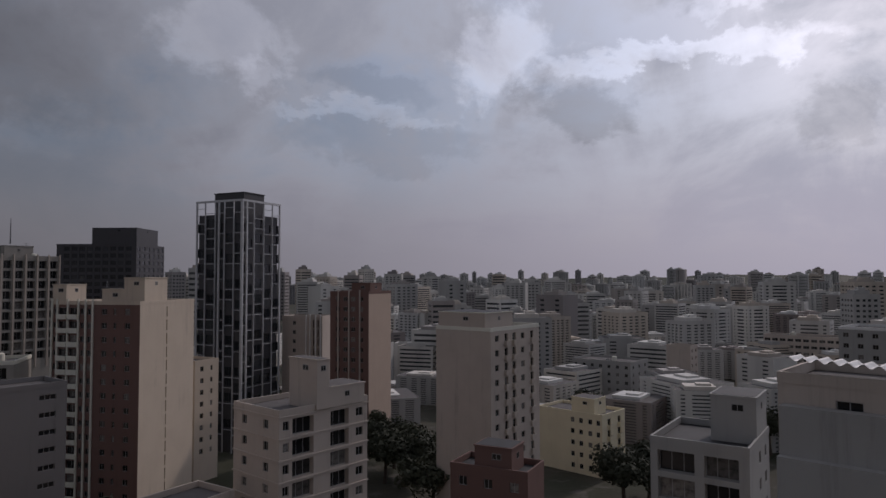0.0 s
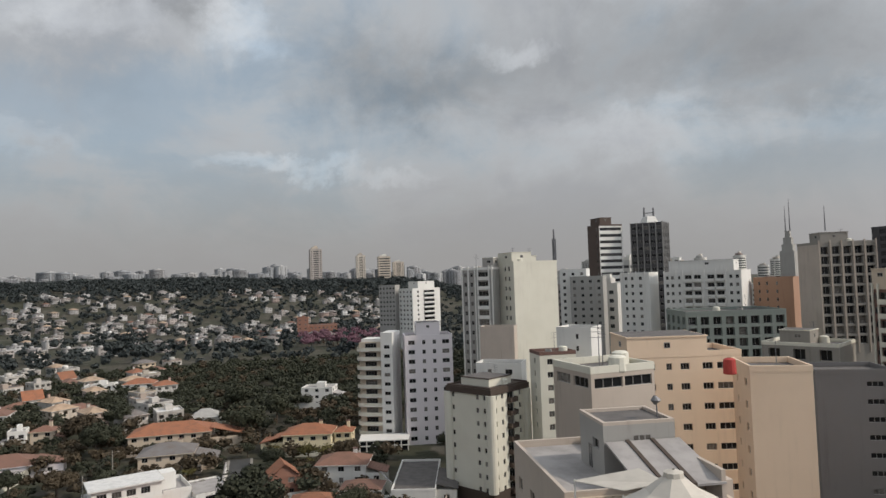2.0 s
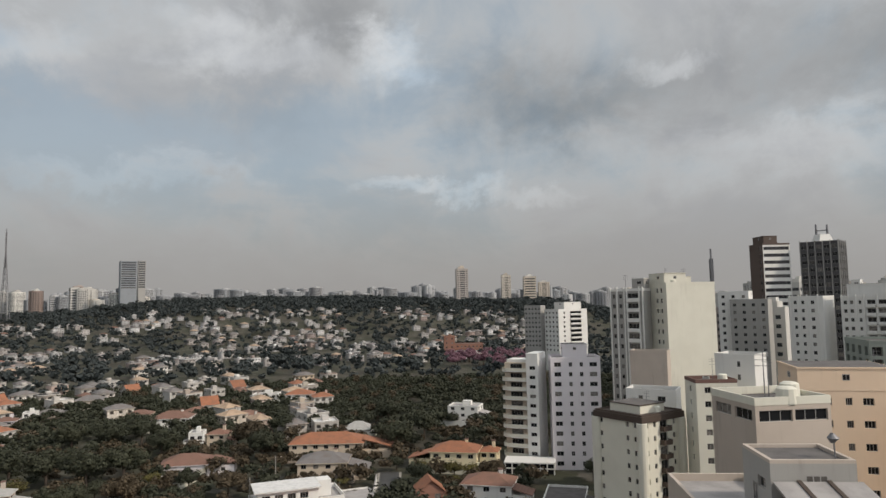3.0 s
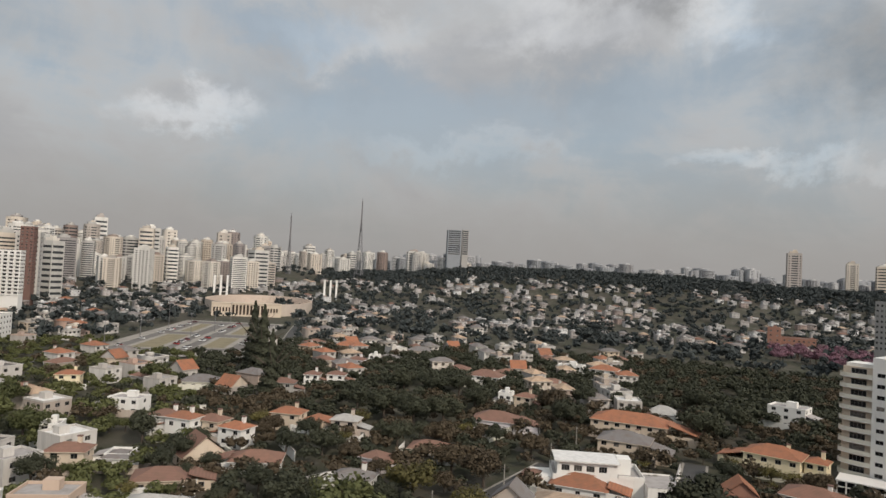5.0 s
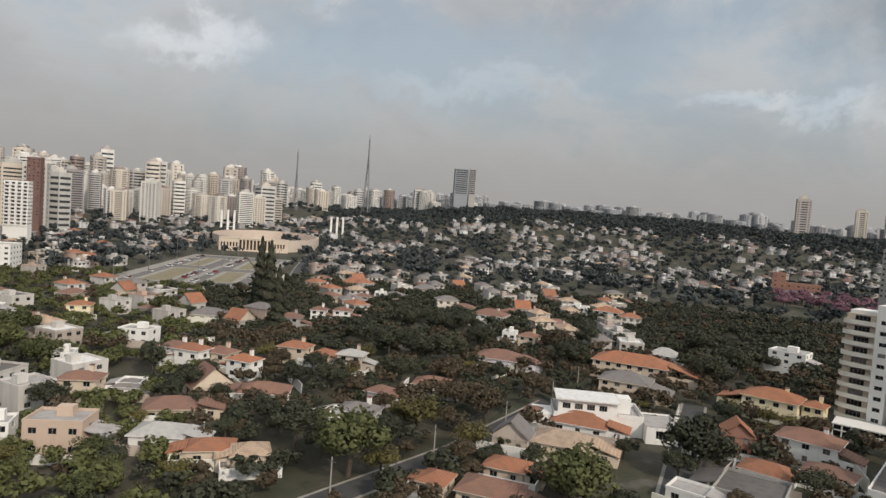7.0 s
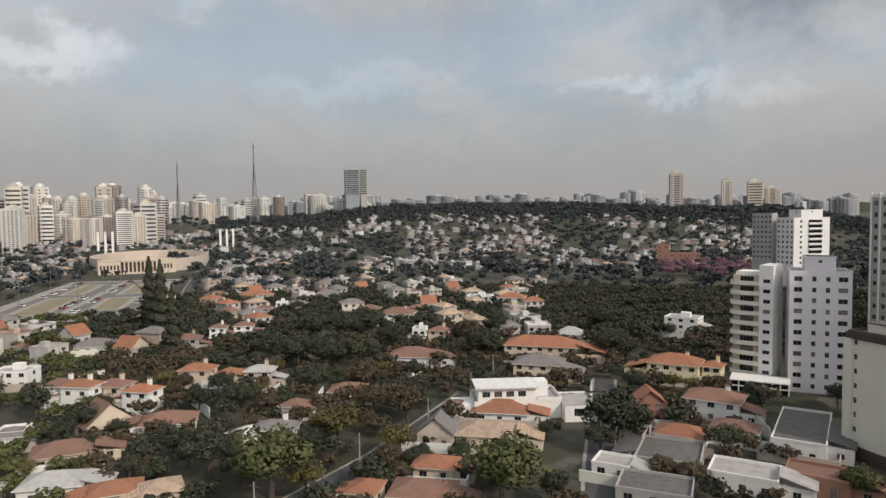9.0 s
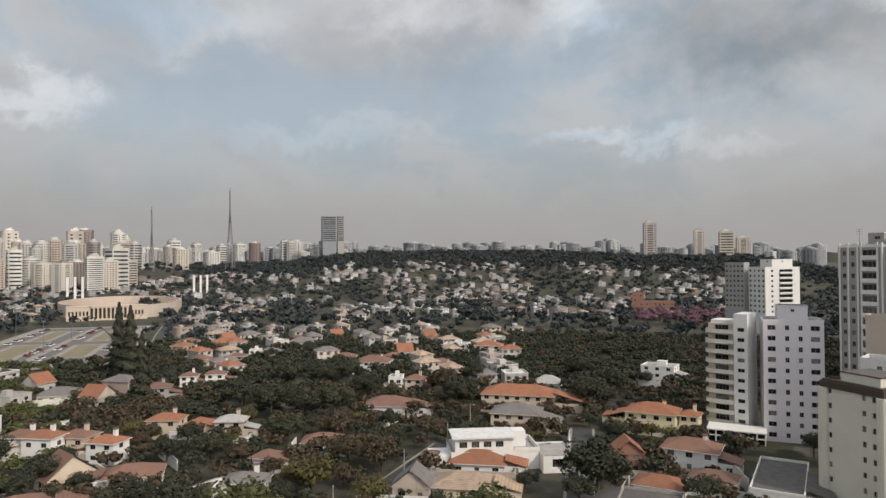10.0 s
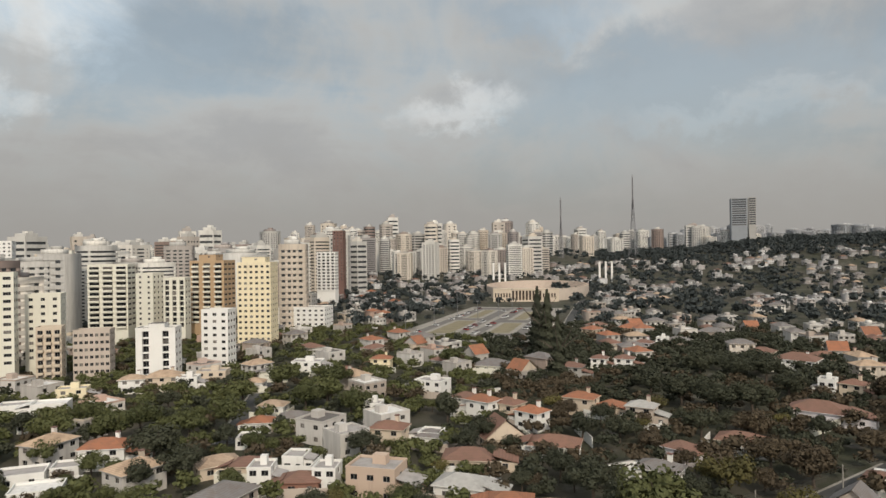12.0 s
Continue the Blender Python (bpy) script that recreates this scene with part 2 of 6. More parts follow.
PLUM = plaster("dull_grey_render", (0.18, 0.172, 0.170), 0.4)
BRICK = plaster("brick_red_render", (0.29, 0.15, 0.11), 0.35)
ORANGE = plaster("salmon_render", (0.50, 0.385, 0.305), 0.3)
CHARCOAL = plaster("charcoal_cladding", (0.052, 0.050, 0.054), 0.3, 0.5)
DARKTRIM_AND_VOID = plaster("dark_brown_trim_and_void_shade", (0.07, 0.05, 0.04), 0.3)
LATTICE = plain("pale_metal_lattice", (0.55, 0.55, 0.56), 0.5, 0.0)
GREENISH = plaster("green_grey_panel", (0.22, 0.25, 0.23), 0.3)
ROOFING = plain("grimy_roof_membrane", (0.13, 0.12, 0.115), 0.9, 0, 0.5, 0.7)
ROOFPALE = plain("pale_roof_screed", (0.36, 0.34, 0.33), 0.9, 0, 0.4, 0.6)
ROOFBLACK = plain("black_bitumen", (0.03, 0.03, 0.032), 0.7, 0, 0.6, 0.6)
GLASS = glass_look("window_glass", (0.012, 0.013, 0.015), (0.24, 0.22, 0.20), 0.16)
GLASSDARK = glass_look("tinted_glass", (0.012, 0.014, 0.018), (0.05, 0.055, 0.06), 0.06)
FRAME = plain("window_frame_paint", (0.32, 0.31, 0.30), 0.5)
CLAY = tiles("clay_tiles", (0.37, 0.145, 0.075))
CLAYDARK = tiles("old_clay_tiles", (0.24, 0.125, 0.09))
CLAYPALE = tiles("bleached_clay_tiles", (0.50, 0.36, 0.25))
SLATE = tiles("grey_fibre_tiles", (0.20, 0.19, 0.185), 0.3)
TIN = plain("pale_tin_roof", (0.40, 0.39, 0.37), 0.6, 0.0, 0.8, 0.5)
SHEET = plain("white_corrugated_sheet", (0.72, 0.71, 0.69), 0.55, 0.0, 0.8, 0.5)
TENT = plain("white_tent_fabric", (0.56, 0.52, 0.46), 0.8, 0, 0.7, 0.3)
HOUSE_TONES = ((0.40, 0.37, 0.34), (0.60, 0.58, 0.55), [(0.70, (0.56, 0.45, 0.33)), (0.80, (0.36, 0.33, 0.29)), (0.92, (0.50, 0.33, 0.26)), (1.0, (0.72, 0.70, 0.67))])
CITY_TONES = ((0.42, 0.41, 0.39), (0.74, 0.72, 0.67), [(0.74, (0.58, 0.50, 0.41)), (0.87, (0.30, 0.29, 0.29)), (0.93, (0.26, 0.19, 0.16)), (0.97, (0.66, 0.65, 0.62))])
HOUSEWALL = many_walls("house_paint", *HOUSE_TONES)
HOUSEWALL_MANY = many_walls("house_paints", *HOUSE_TONES, True)
FARWALL = many_walls("city_paint", *CITY_TONES)
FARWALL_MANY = many_walls("city_paints", *CITY_TONES, True)
FARGLASS = glass_look("distant_glass", (0.05, 0.055, 0.06), (0.12, 0.12, 0.12))
BARK = plain("bark", (0.09, 0.07, 0.055), 0.95, 0, 3.0, 0.5)
LEAF = leaves("leaves_green", (0.034, 0.041, 0.018), (0.105, 0.112, 0.044))
LEAFDARK = leaves("leaves_dark", (0.028, 0.032, 0.022), (0.060, 0.064, 0.040))
# distance haze put into the leaf colour: the dark leaves shifted to blue
LEAFFAR_HAZED = leaves("leaves_hazed_blue_green", (0.030, 0.037, 0.039), (0.058, 0.068, 0.066))
LEAFDRY = leaves("leaves_olive", (0.045, 0.042, 0.018), (0.15, 0.13, 0.045))
LEAFBROWN = leaves("leaves_brownish", (0.044, 0.035, 0.025), (0.100, 0.076, 0.046))
BLOSSOM = leaves("pink_blossom", (0.13, 0.070, 0.090), (0.26, 0.14, 0.18))
EARTH = earth()
ASPHALT = plain("asphalt", (0.06, 0.06, 0.06), 0.9, 0, 0.3, 0.5)
PAVING = plain("pale_paving", (0.30, 0.28, 0.25), 0.9, 0, 0.2, 0.5)
LAWN = plain("dry_lawn", (0.22, 0.19, 0.12), 0.95, 0, 0.2, 0.5)
WORN = plain("worn_asphalt", (0.15, 0.14, 0.13), 0.9, 0, 0.15, 0.5)
RUST = plaster("rust_orange_render", (0.38, 0.23, 0.155), 0.35)
BLUEPANEL = plaster("blue_grey_panel", (0.25, 0.27, 0.29), 0.3)
# city paints turned grey blue, aerial haze painted into the wall colour
HORIZON_HAZED = many_walls("horizon_tower_paints_hazed", (0.30, 0.32, 0.34), (0.46, 0.47, 0.48), [(0.6, (0.34, 0.34, 0.35)), (0.8, (0.22, 0.23, 0.25)), (1.0, (0.55, 0.55, 0.55))], True)
# house paints drained to neutral greys: haze over the far slope, as colour
FARHOUSE_HAZED = many_walls("slope_house_paints_hazed", (0.42, 0.42, 0.42), (0.74, 0.74, 0.74), [(0.55, (0.36, 0.33, 0.31)), (0.80, (0.26, 0.25, 0.25)), (0.92, (0.33, 0.25, 0.22)), (1.0, (0.66, 0.66, 0.66))], True)
STEEL = plain("painted_steel", (0.20, 0.20, 0.21), 0.5, 0.4)
RED = plain("red_paint", (0.45, 0.05, 0.04), 0.6)
RUBBER = plain("rubber", (0.02, 0.02, 0.02), 0.9)


# ---- building blocks ----
class Shape:
    """Collects faces with their materials for one mesh."""

    def __init__(self, *mats):
        self.mats, self.v, self.f, self.m = list(mats), [], [], []

    def face(self, points, mat=0):
        k = len(self.v)
        self.v += [tuple(p) for p in points]
        self.f.append(tuple(range(k, k + len(points))))
        self.m.append(mat)

    def box(self, x0, x1, y0, y1, z0, z1, mat=0):
        k = len(self.v)
        self.v += [(x, y, z) for z in (z0, z1) for x, y in ((x0, y0), (x1, y0), (x1, y1), (x0, y1))]
        for q in ((3, 2, 1, 0), (4, 5, 6, 7), (0, 1, 5, 4), (1, 2, 6, 5), (2, 3, 7, 6), (3, 0, 4, 7)):
            self.f.append(tuple(k + i for i in q))
            self.m.append(mat)

    def tube(self, a, b, r0, r1, sides=6, mat=0):
        a, b = Vector(a), Vector(b)
        side = (b - a).to_track_quat("Z", "Y").to_matrix()
        k = len(self.v)
        for p, r in ((a, r0), (b, r1)):
            for i in range(sides):
                t = 2 * math.pi * i / sides
                self.v.append(tuple(p + side @ Vector((r * math.cos(t), r * math.sin(t), 0))))
        for i in range(sides):
            j = (i + 1) % sides
            self.f.append((k + i, k + j, k + sides + j, k + sides + i))
            self.m.append(mat)
        self.f.append(tuple(k + sides + i for i in range(sides)))
        self.m.append(mat)

    def path(self, points, radii, sides=5, mat=0):
        """One continuous tapered tube along points, upright rings."""
        k = len(self.v)
        for p, r in zip(points, radii):
            for i in range(sides):
                t = 2 * math.pi * i / sides
                self.v.append((p[0] + r * math.cos(t), p[1] + r * math.sin(t), p[2]))
        for q in range(len(points) - 1):
            for i in range(sides):
                j = (i + 1) % sides
                self.f.append((k + q * sides + i, k + q * sides + j, k + (q + 1) * sides + j, k + (q + 1) * sides + i))
                self.m.append(mat)

    def mesh(self, name):
        me = bpy.data.meshes.new(name)
        me.from_pydata(self.v, [], self.f)
        for m in self.mats:
            me.materials.append(m)
        me.polygons.foreach_set("material_index", self.m)
        me.update()
        return me


def part(name, shape, parent, label="", at=None):
    """One mesh object under a thing or a part. shape: a Shape or a mesh that is shared."""
    me = shape.mesh(name) if isinstance(shape, Shape) else shape
    ob = new(name, me)
    ob.parent = parent
    if at is not None:
        ob.matrix_basis = at
    return tagged(ob, label)


def thing(name, label, category, at, group=""):
    ob = new(name)
    ob.empty_display_size = 0.5
    ob.matrix_basis = at
    return tagged(ob, label, category, group)


SHARED = {}


def pane(ww, wh, glass, frame_mat, bars=1):
    """A glazed sash as one piece: glass set back in its frame, with upright bars."""
    key = ("pane", round(ww, 2), round(wh, 2), glass.name, frame_mat.name, bars)
    if key not in SHARED:
        s = Shape(glass, frame_mat)
        e = 0.07
        xs = [-ww / 2]
        for k in range(bars + 1):
            c = -ww / 2 + (ww - e) * (k + 1) / (bars + 1)
            xs += [xs[-1] + e, c]
        xs.append(ww / 2)
        zs = [0, e, wh - e, wh]
        s.v = [(x, 0.0, z) for z in zs for x in xs]
        nx = len(xs)
        for k in range(3):
            for i in range(nx - 1):
                s.f.append((k * nx + i, k * nx + i + 1, (k + 1) * nx + i + 1, (k + 1) * nx + i))
                s.m.append(0 if k == 1 and i % 2 == 1 else 1)
        SHARED[key] = s.mesh("window")
    return SHARED[key]


def balcony_mesh(width, deep, wall, rail):
    """A tray: slab and parapet in one piece, with a capping of its own colour."""
    key = ("balcony", round(width, 2), deep, wall.name, rail.name)
    if key not in SHARED:
        s = Shape(wall, rail)
        h, t = width / 2, 0.1
        outer, inner = [(-h, 0), (-h, -deep), (h, -deep), (h, 0)], [(-h + t, 0), (-h + t, -deep + t), (h - t, -deep + t), (h - t, 0)]
        s.v = [(x, y, -0.16) for x, y in outer] + [(x, y, 0.9) for x, y in outer] + [(x, y, 0.9) for x, y in inner] + [(x, y, 0.0) for x, y in inner]
        s.f = [(3, 2, 1, 0)] + [(i, i + 1, i + 5, i + 4) for i in range(3)] + [(4 + i, 5 + i, 9 + i, 8 + i) for i in range(3)] + \
              [(8 + i, 9 + i, 13 + i, 12 + i) for i in range(3)] + [(12, 13, 14, 15)]
        s.m = [0, 0, 0, 0, 1, 1, 1, 0, 0, 0, 0]
        SHARED[key] = s.mesh("balcony")
    return SHARED[key]


def facade(s, length, height, opens, place, mat=0, sill=None):
    """A wall sheet with openings cut through and reveals behind them. opens: x0, x1, z0, z1, depth."""
    xs = sorted({0.0, length, *[round(v, 3) for o in opens for v in o[:2]]})
    zs = sorted({0.0, height, *[round(v, 3) for o in opens for v in o[2:4]]})
    ix, iz = {v: i for i, v in enumerate(xs)}, {v: i for i, v in enumerate(zs)}
    taken = set()
    for x0, x1, z0, z1, deep in opens:
        a, b, c, d = (round(v, 3) for v in (x0, x1, z0, z1))
        for i in range(ix[a], ix[b]):
            for k in range(iz[c], iz[d]):
                taken.add((i, k))
        for p, q in (((a, c), (b, c)), ((b, c), (b, d)), ((b, d), (a, d)), ((a, d), (a, c))):
            s.face((place(*p, 0), place(*q, 0), place(*q, deep), place(*p, deep)), mat)
    for k in range(len(zs) - 1):
        i = 0
        while i < len(xs) - 1:
            if (i, k) in taken:
                i += 1
                continue
            j = i
            while j < len(xs) - 1 and (j, k) not in taken:
                j += 1
            s.face((place(xs[i], zs[k], 0), place(xs[j], zs[k], 0), place(xs[j], zs[k + 1], 0), place(xs[i], zs[k + 1], 0)), mat)
            i = j


def sides_of(w, d):
    return {"front": (w, lambda u, v, e: (-w / 2 + u, -d / 2 + e, v), 0), "right": (d, lambda u, v, e: (w / 2 - e, -d / 2 + u, v), 90),
            "left": (d, lambda u, v, e: (-w / 2 + e, d / 2 - u, v), -90), "back": (w, lambda u, v, e: (w / 2 - u, d / 2 - e, v), 180)}


def tower(name, label, x, y, rot, w, d, top, wall, front=(), right=(), left=(), floor=2.9, wh=1.25, sill=1.0, base=0.0, low=0, high=0,
          pent=(), roof=None, side_walls=None, glass=None, frame_mat=None, trim=None, category="apartment building", bars=1, ledge=None, pent_wall=None, courses=0.0, fins=()):
    """A block of flats. A column of openings: (where along the face 0..1, width[, kind[, depth]]); kind 'b' is a balcony, 'r' a recess."""
    glass, frame_mat, roof = glass or GLASS, frame_mat or FRAME, roof or ROOFING
    root = thing(name, label, category, pose(x, y, base, 0, 0, rot))
    h = top - base
    storeys = int((h - 0.9) // floor)
    lift = h - 0.9 - storeys * floor
    spec = {"front": front, "right": right, "left": left, "back": ()}
    mats = [wall] + ([side_walls[1]] if side_walls else [])
    body = Shape(*mats)
    jobs = []
    for side, (length, place, turn) in sides_of(w, d).items():
        opens = []
        for col in spec[side]:
            where, wide, kind = col[0], col[1], (col[2] if len(col) > 2 else "w")
            c = where * length
            x0, x1 = max(c - wide / 2, 0.15), min(c + wide / 2, length - 0.15)
            for k in range(low, storeys - high):
                z0 = lift + k * floor + (sill if kind == "w" else 0.15)
                z1 = lift + k * floor + (sill + wh if kind == "w" else 2.45)
                deep = 0.22 if kind == "w" else (0.9 if kind == "r" else 0.3)
                opens.append((x0, x1, z0, z1, deep))
                px, py, pz = place((x0 + x1) / 2, z0, deep - 0.02)
                jobs.append(("window", pane(x1 - x0, z1 - z0, glass, frame_mat, bars if wide < 2.6 else bars + 1), (px, py, pz), turn))
                if kind == "b":
                    px, py, pz = place((x0 + x1) / 2, z0, 0)
                    jobs.append(("balcony", balcony_mesh(x1 - x0 + 0.3, col[3] if len(col) > 3 else 1.1, ledge or wall, trim or frame_mat), (px, py, pz), turn))
        facade(body, length, h, opens, place, 1 if side_walls and side in side_walls[0] else 0)
    walls = part("wall", body, root)
    if courses:
        band = Shape(wall)
        band.box(-w / 2 - courses, w / 2 + courses, -d / 2 - courses, d / 2 + courses, -.1, .1, 0)
        band_mesh = band.mesh("string_course")
        for k in range(low, storeys + 1):
            part("string_course", band_mesh, root, at=pose(0, 0, lift + k * floor - 0.05))
    for side, where in fins:
        length, place, turn = sides_of(w, d)[side]
        fin = Shape(ledge or wall)
        fin.box(-.16, .16, -.34, -.004, low * floor, h + .5)
        part("fin", fin, root, at=pose(*place(where * length, 0, 0), 0, 0, turn))
    cap = Shape(roof, trim or wall)
    t = 0.2
    cap.box(-w / 2 + t, w / 2 - t, -d / 2 + t, d / 2 - t, h - 0.95, h - 0.75, 0)
    for a, b, c, e in ((-w / 2 - .04, w / 2 + .04, -d / 2 - .04, -d / 2 + t), (-w / 2 - .04, w / 2 + .04, d / 2 - t, d / 2 + .04),
                       (-w / 2 - .04, -w / 2 + t, -d / 2 + t, d / 2 - t), (w / 2 - t, w / 2 + .04, -d / 2 + t, d / 2 - t)):
        cap.box(a, b, c, e, h - 0.7, h + 0.06, 1)
    part("roof", cap, root)
    for name_, me, p, turn in jobs:
        part(name_, me, walls if name_ == "window" else root, at=pose(*p, 0, 0, turn))
    for px0, px1, py0, py1, ph in pent:
        a, b, c, e = (px0 - .5) * w, (px1 - .5) * w, (py0 - .5) * d, (py1 - .5) * d
        s = Shape(pent_wall or wall, roof, trim or wall)
        s.box(a, b, c, e, h - 0.74, h + ph - 0.2, 0)
        s.box(a - .12, b + .12, c - .12, e + .12, h + ph - 0.2, h + ph, 2)
        s.box(a + .1, b - .1, c + .1, e - .1, h + ph + 0.003, h + ph + 0.03, 1)
        ob = part("penthouse", s, root)
        if ph > 2:
            part("window", pane(1.3, 0.8, glass, frame_mat), ob, at=pose(a + (b - a) * .6, c - 0.035, h + ph - 1.7))
            part("window", pane(0.9, 0.8, glass, frame_mat), ob, at=pose(b + 0.035, (c + e) / 2, h + ph - 1.7, 0, 0, 90))
    return root


def cols(n, wide, kind="w", a=0.0, b=1.0, deep=1.1):
    return [(a + (b - a) * (k + 0.5) / n, wide, kind, deep) for k in range(n)]


# ---- ground ----
def ease(v, a, b):
    t = min(max((v - a) / (b - a), 0.0), 1.0)
    return t * t * (3 - 2 * t)


def rise(x, y):
    """Height of the ground: a flat valley, with hills from about 750 m out."""
    r = math.hypot(x, y)
    az = math.degrees(math.atan2(-x, y))
    if r < 700:
        return 0.0
    rim = 10 + 38 * ease(az, 56, 68) + 17 * ease(az, 73, 84) * (1 - ease(az, 96, 106)) - 8 * ease(az, 100, 112) - 20 * ease(az, 136, 150)
    far = ease(r, 700, 1350) * 0.92 + 0.08 * ease(r, 1350, 2600)
    return rim * far + 7 * noise.noise((x * 0.004, y * 0.004, 1.3)) * ease(r, 750, 1100)


def polar(az, r):
    return -math.sin(radians(az)) * r, math.cos(radians(az)) * r


def build_ground():
    s = Shape(EARTH)
    rings = [0, 60, 150, 300, 500, 650, 750, 830, 900, 970, 1040, 1110, 1180, 1250, 1320, 1400, 1500, 1700, 2000, 2500, 3200, 4000, 4900]
    n = 120
    for r in rings:
        for k in range(n):
            x, y = polar(k * 360 / n, max(r, 0.01))
            s.v.append((x, y, rise(x, y)))
    for i in range(len(rings) - 1):
        for k in range(n):
            j = (k + 1) % n
            s.f.append((i * n + k, i * n + j, (i + 1) * n + j, (i + 1) * n + k))
            s.m.append(0)
    ob = new("ground", s.mesh("ground"))
    for p in ob.data.polygons:
        p.use_smooth = True
    tagged(ob, "dark earth and lawns of a wooded valley", "ground", kind="structure")


build_ground()


def strip(name, label, points, wide, mat, z=0.03, category="road"):
    """A street along a line of points."""
    s = Shape(mat)
    pts = [Vector((*p, z)) for p in points]
    edge = []
    for i, p in enumerate(pts):
        a, b = pts[max(i - 1, 0)], pts[min(i + 1, len(pts) - 1)]
        side = (b - a).normalized().cross(Vector((0, 0, 1))) * wide / 2
        edge.append((p - side, p + side))
    for (a, b), (c, e) in zip(edge, edge[1:]):
        s.face((a, b, e, c))
    return tagged(new(name, s.mesh(name)), label, category, kind="structure")


STREETS = [[(-85, 12), (-131, 19.7), (-200, 33)],
           [(-99, -43), (-136, -24), (-183, -7)],
           [(-380, -178), (-452, -207), (-640, -277), (-760, -322)],
           [(-112, -152), (-172, -208), (-300, -265)]]
for line in STREETS:
    strip("pavement", "pale paved footway beside a street", line, 7.0, PAVING, 0.03, "pavement")
    strip("road", "grey asphalt street between the houses", line, 5.6, ASPHALT, 0.06)


def build_hills():
    """Low hills along the horizon."""
    s = Shape(LEAFDARK)
    for az0, az1, r, tall in ((-60, 8, 4300, 62), (-34, -16, 3900, 75), (52, 72, 4200, 80)):
        n = 60
        prev = None
        for k in range(n + 1):
            az = az0 + (az1 - az0) * k / n
            f = math.sin(math.pi * k / n) ** 0.6
            h = tall * f * (0.75 + 0.5 * noise.noise((az * 0.25, r * 0.01, 0)))
            row = [(*polar(az, r + e), z) for e, z in ((-260, 0), (0, max(h, 0) + 12), (300, 0))]
            if prev:
                for i in range(2):
                    s.face((prev[i], row[i], row[i + 1], prev[i + 1]))
            prev = row
    tagged(new("backdrop_hills", s.mesh("backdrop_hills")), "hazy wooded hills along the horizon", "hills", kind="structure")


build_hills()

# ---- the towers of the near quarter ----
TOWN = []  # circles that stay free of trees and houses


def keep_free(x, y, r):
    TOWN.append((x, y, r))


def build_lattice_tower():
    """The dark tower wrapped in a pale lattice."""
    x, y, rot, w, d, top = -62.6, 202.9, -25.1, 17.8, 17.0, 73.4
    root = thing("office_tower", "tall dark glass tower wrapped in a pale metal lattice", "tower", pose(x, y, 0, 0, 0, rot))
    core = Shape(CHARCOAL, GLASSDARK)
    core.box(-w / 2 + .6, w / 2 - .6, -d / 2 + .6, d / 2 - .6, 0, top - 4.5, 0)
    part("wall", core, root)
    rng = random.Random(5)
    for side, (length, place, turn) in sides_of(w, d).items():
        if side in ("back", "left"):
            continue
        piers = [0, 0.2, 0.42, 0.5, 0.62, 0.82, 1.0] if side != "right" else [0, 0.12, 0.3, 0.55, 0.78, 1.0]
        for q in piers:
            wide = 0.5 if q in (0, 1.0, 0.5, 0.12) else 0.18
            s = Shape(LATTICE)
            s.box(-wide / 2, wide / 2, -0.15, 0.25, 0, top)
            part("pier", s, root, at=pose(*place(min(max(q * length, wide / 2), length - wide / 2), 0, 0), 0, 0, turn))
        for a, b in zip(piers, piers[1:]):
            step = 3.0
            z = 5 + rng.choice((0, 1.5))
            while z < top - 1:
                if b - a > 0.1:
                    s = SHARED.setdefault(("rung", round((b - a) * length, 2)), None)
                    if s is None:
                        sh = Shape(LATTICE)
                        sh.box(-(b - a) * length / 2, (b - a) * length / 2, -0.08, 0.1, 0, 0.16)
                        s = SHARED[("rung", round((b - a) * length, 2))] = sh.mesh("rung")
                    part("rung", s, root, at=pose(*place((a + b) / 2 * length, z, 0), 0, 0, turn))
                    if z < top - 7:
                        g = pane((b - a) * length - 0.3, 2.6, GLASSDARK, CHARCOAL, 1)
                        part("window", g, root, at=pose(*place((a + b) / 2 * length, z + 0.5, 0.55), 0, 0, turn))
                z += step * rng.choice((1, 1.5, 2, 2.5))
        s = Shape(LATTICE)
        s.box(-length / 2, length / 2, -0.2, 0.25, top - 0.6, top)
        part("ring_beam", s, root, at=pose(*place(length / 2, 0, 0), 0, 0, turn))
    s = Shape(CHARCOAL, ROOFBLACK)
    s.box(-6.5, 5.0, -3.5, 5.5, top - 4.6, top + 2.6, 0)
    s.box(-6.7, 5.2, -3.7, 5.7, top + 2.6, top + 2.9, 1)
    part("penthouse", s, root)
    s = Shape(CHARCOAL)
    s.box(-w / 2 + .6, w / 2 - .6, -d / 2 + .6, d / 2 - .6, top - 4.497, top - 4.2)
    part("roof", s, root)


build_lattice_tower()

tower("office_block", "dark grey glass office block with a black roof box", -156.8, 314.3, -0.1, 36.2, 29.7, 66.2, CHARCOAL,
      front=cols(9, 2.6, "w", 0.08, 0.95), right=cols(6, 2.6), floor=3.2, wh=2.0, low=11, glass=GLASSDARK, frame_mat=CHARCOAL,
      pent=((0.42, 0.98, 0.05, 0.8, 7.5),), category="office building", roof=ROOFBLACK)
mast = thing("radio_mast", "thin dark radio mast on an office roof", "mast", pose(*polar(33.2, 335), 65.4))
s = Shape(STEEL)
s.tube((0, 0, 0), (0, 0, 11), 0.35, 0.12)
part("pole", s, mast)

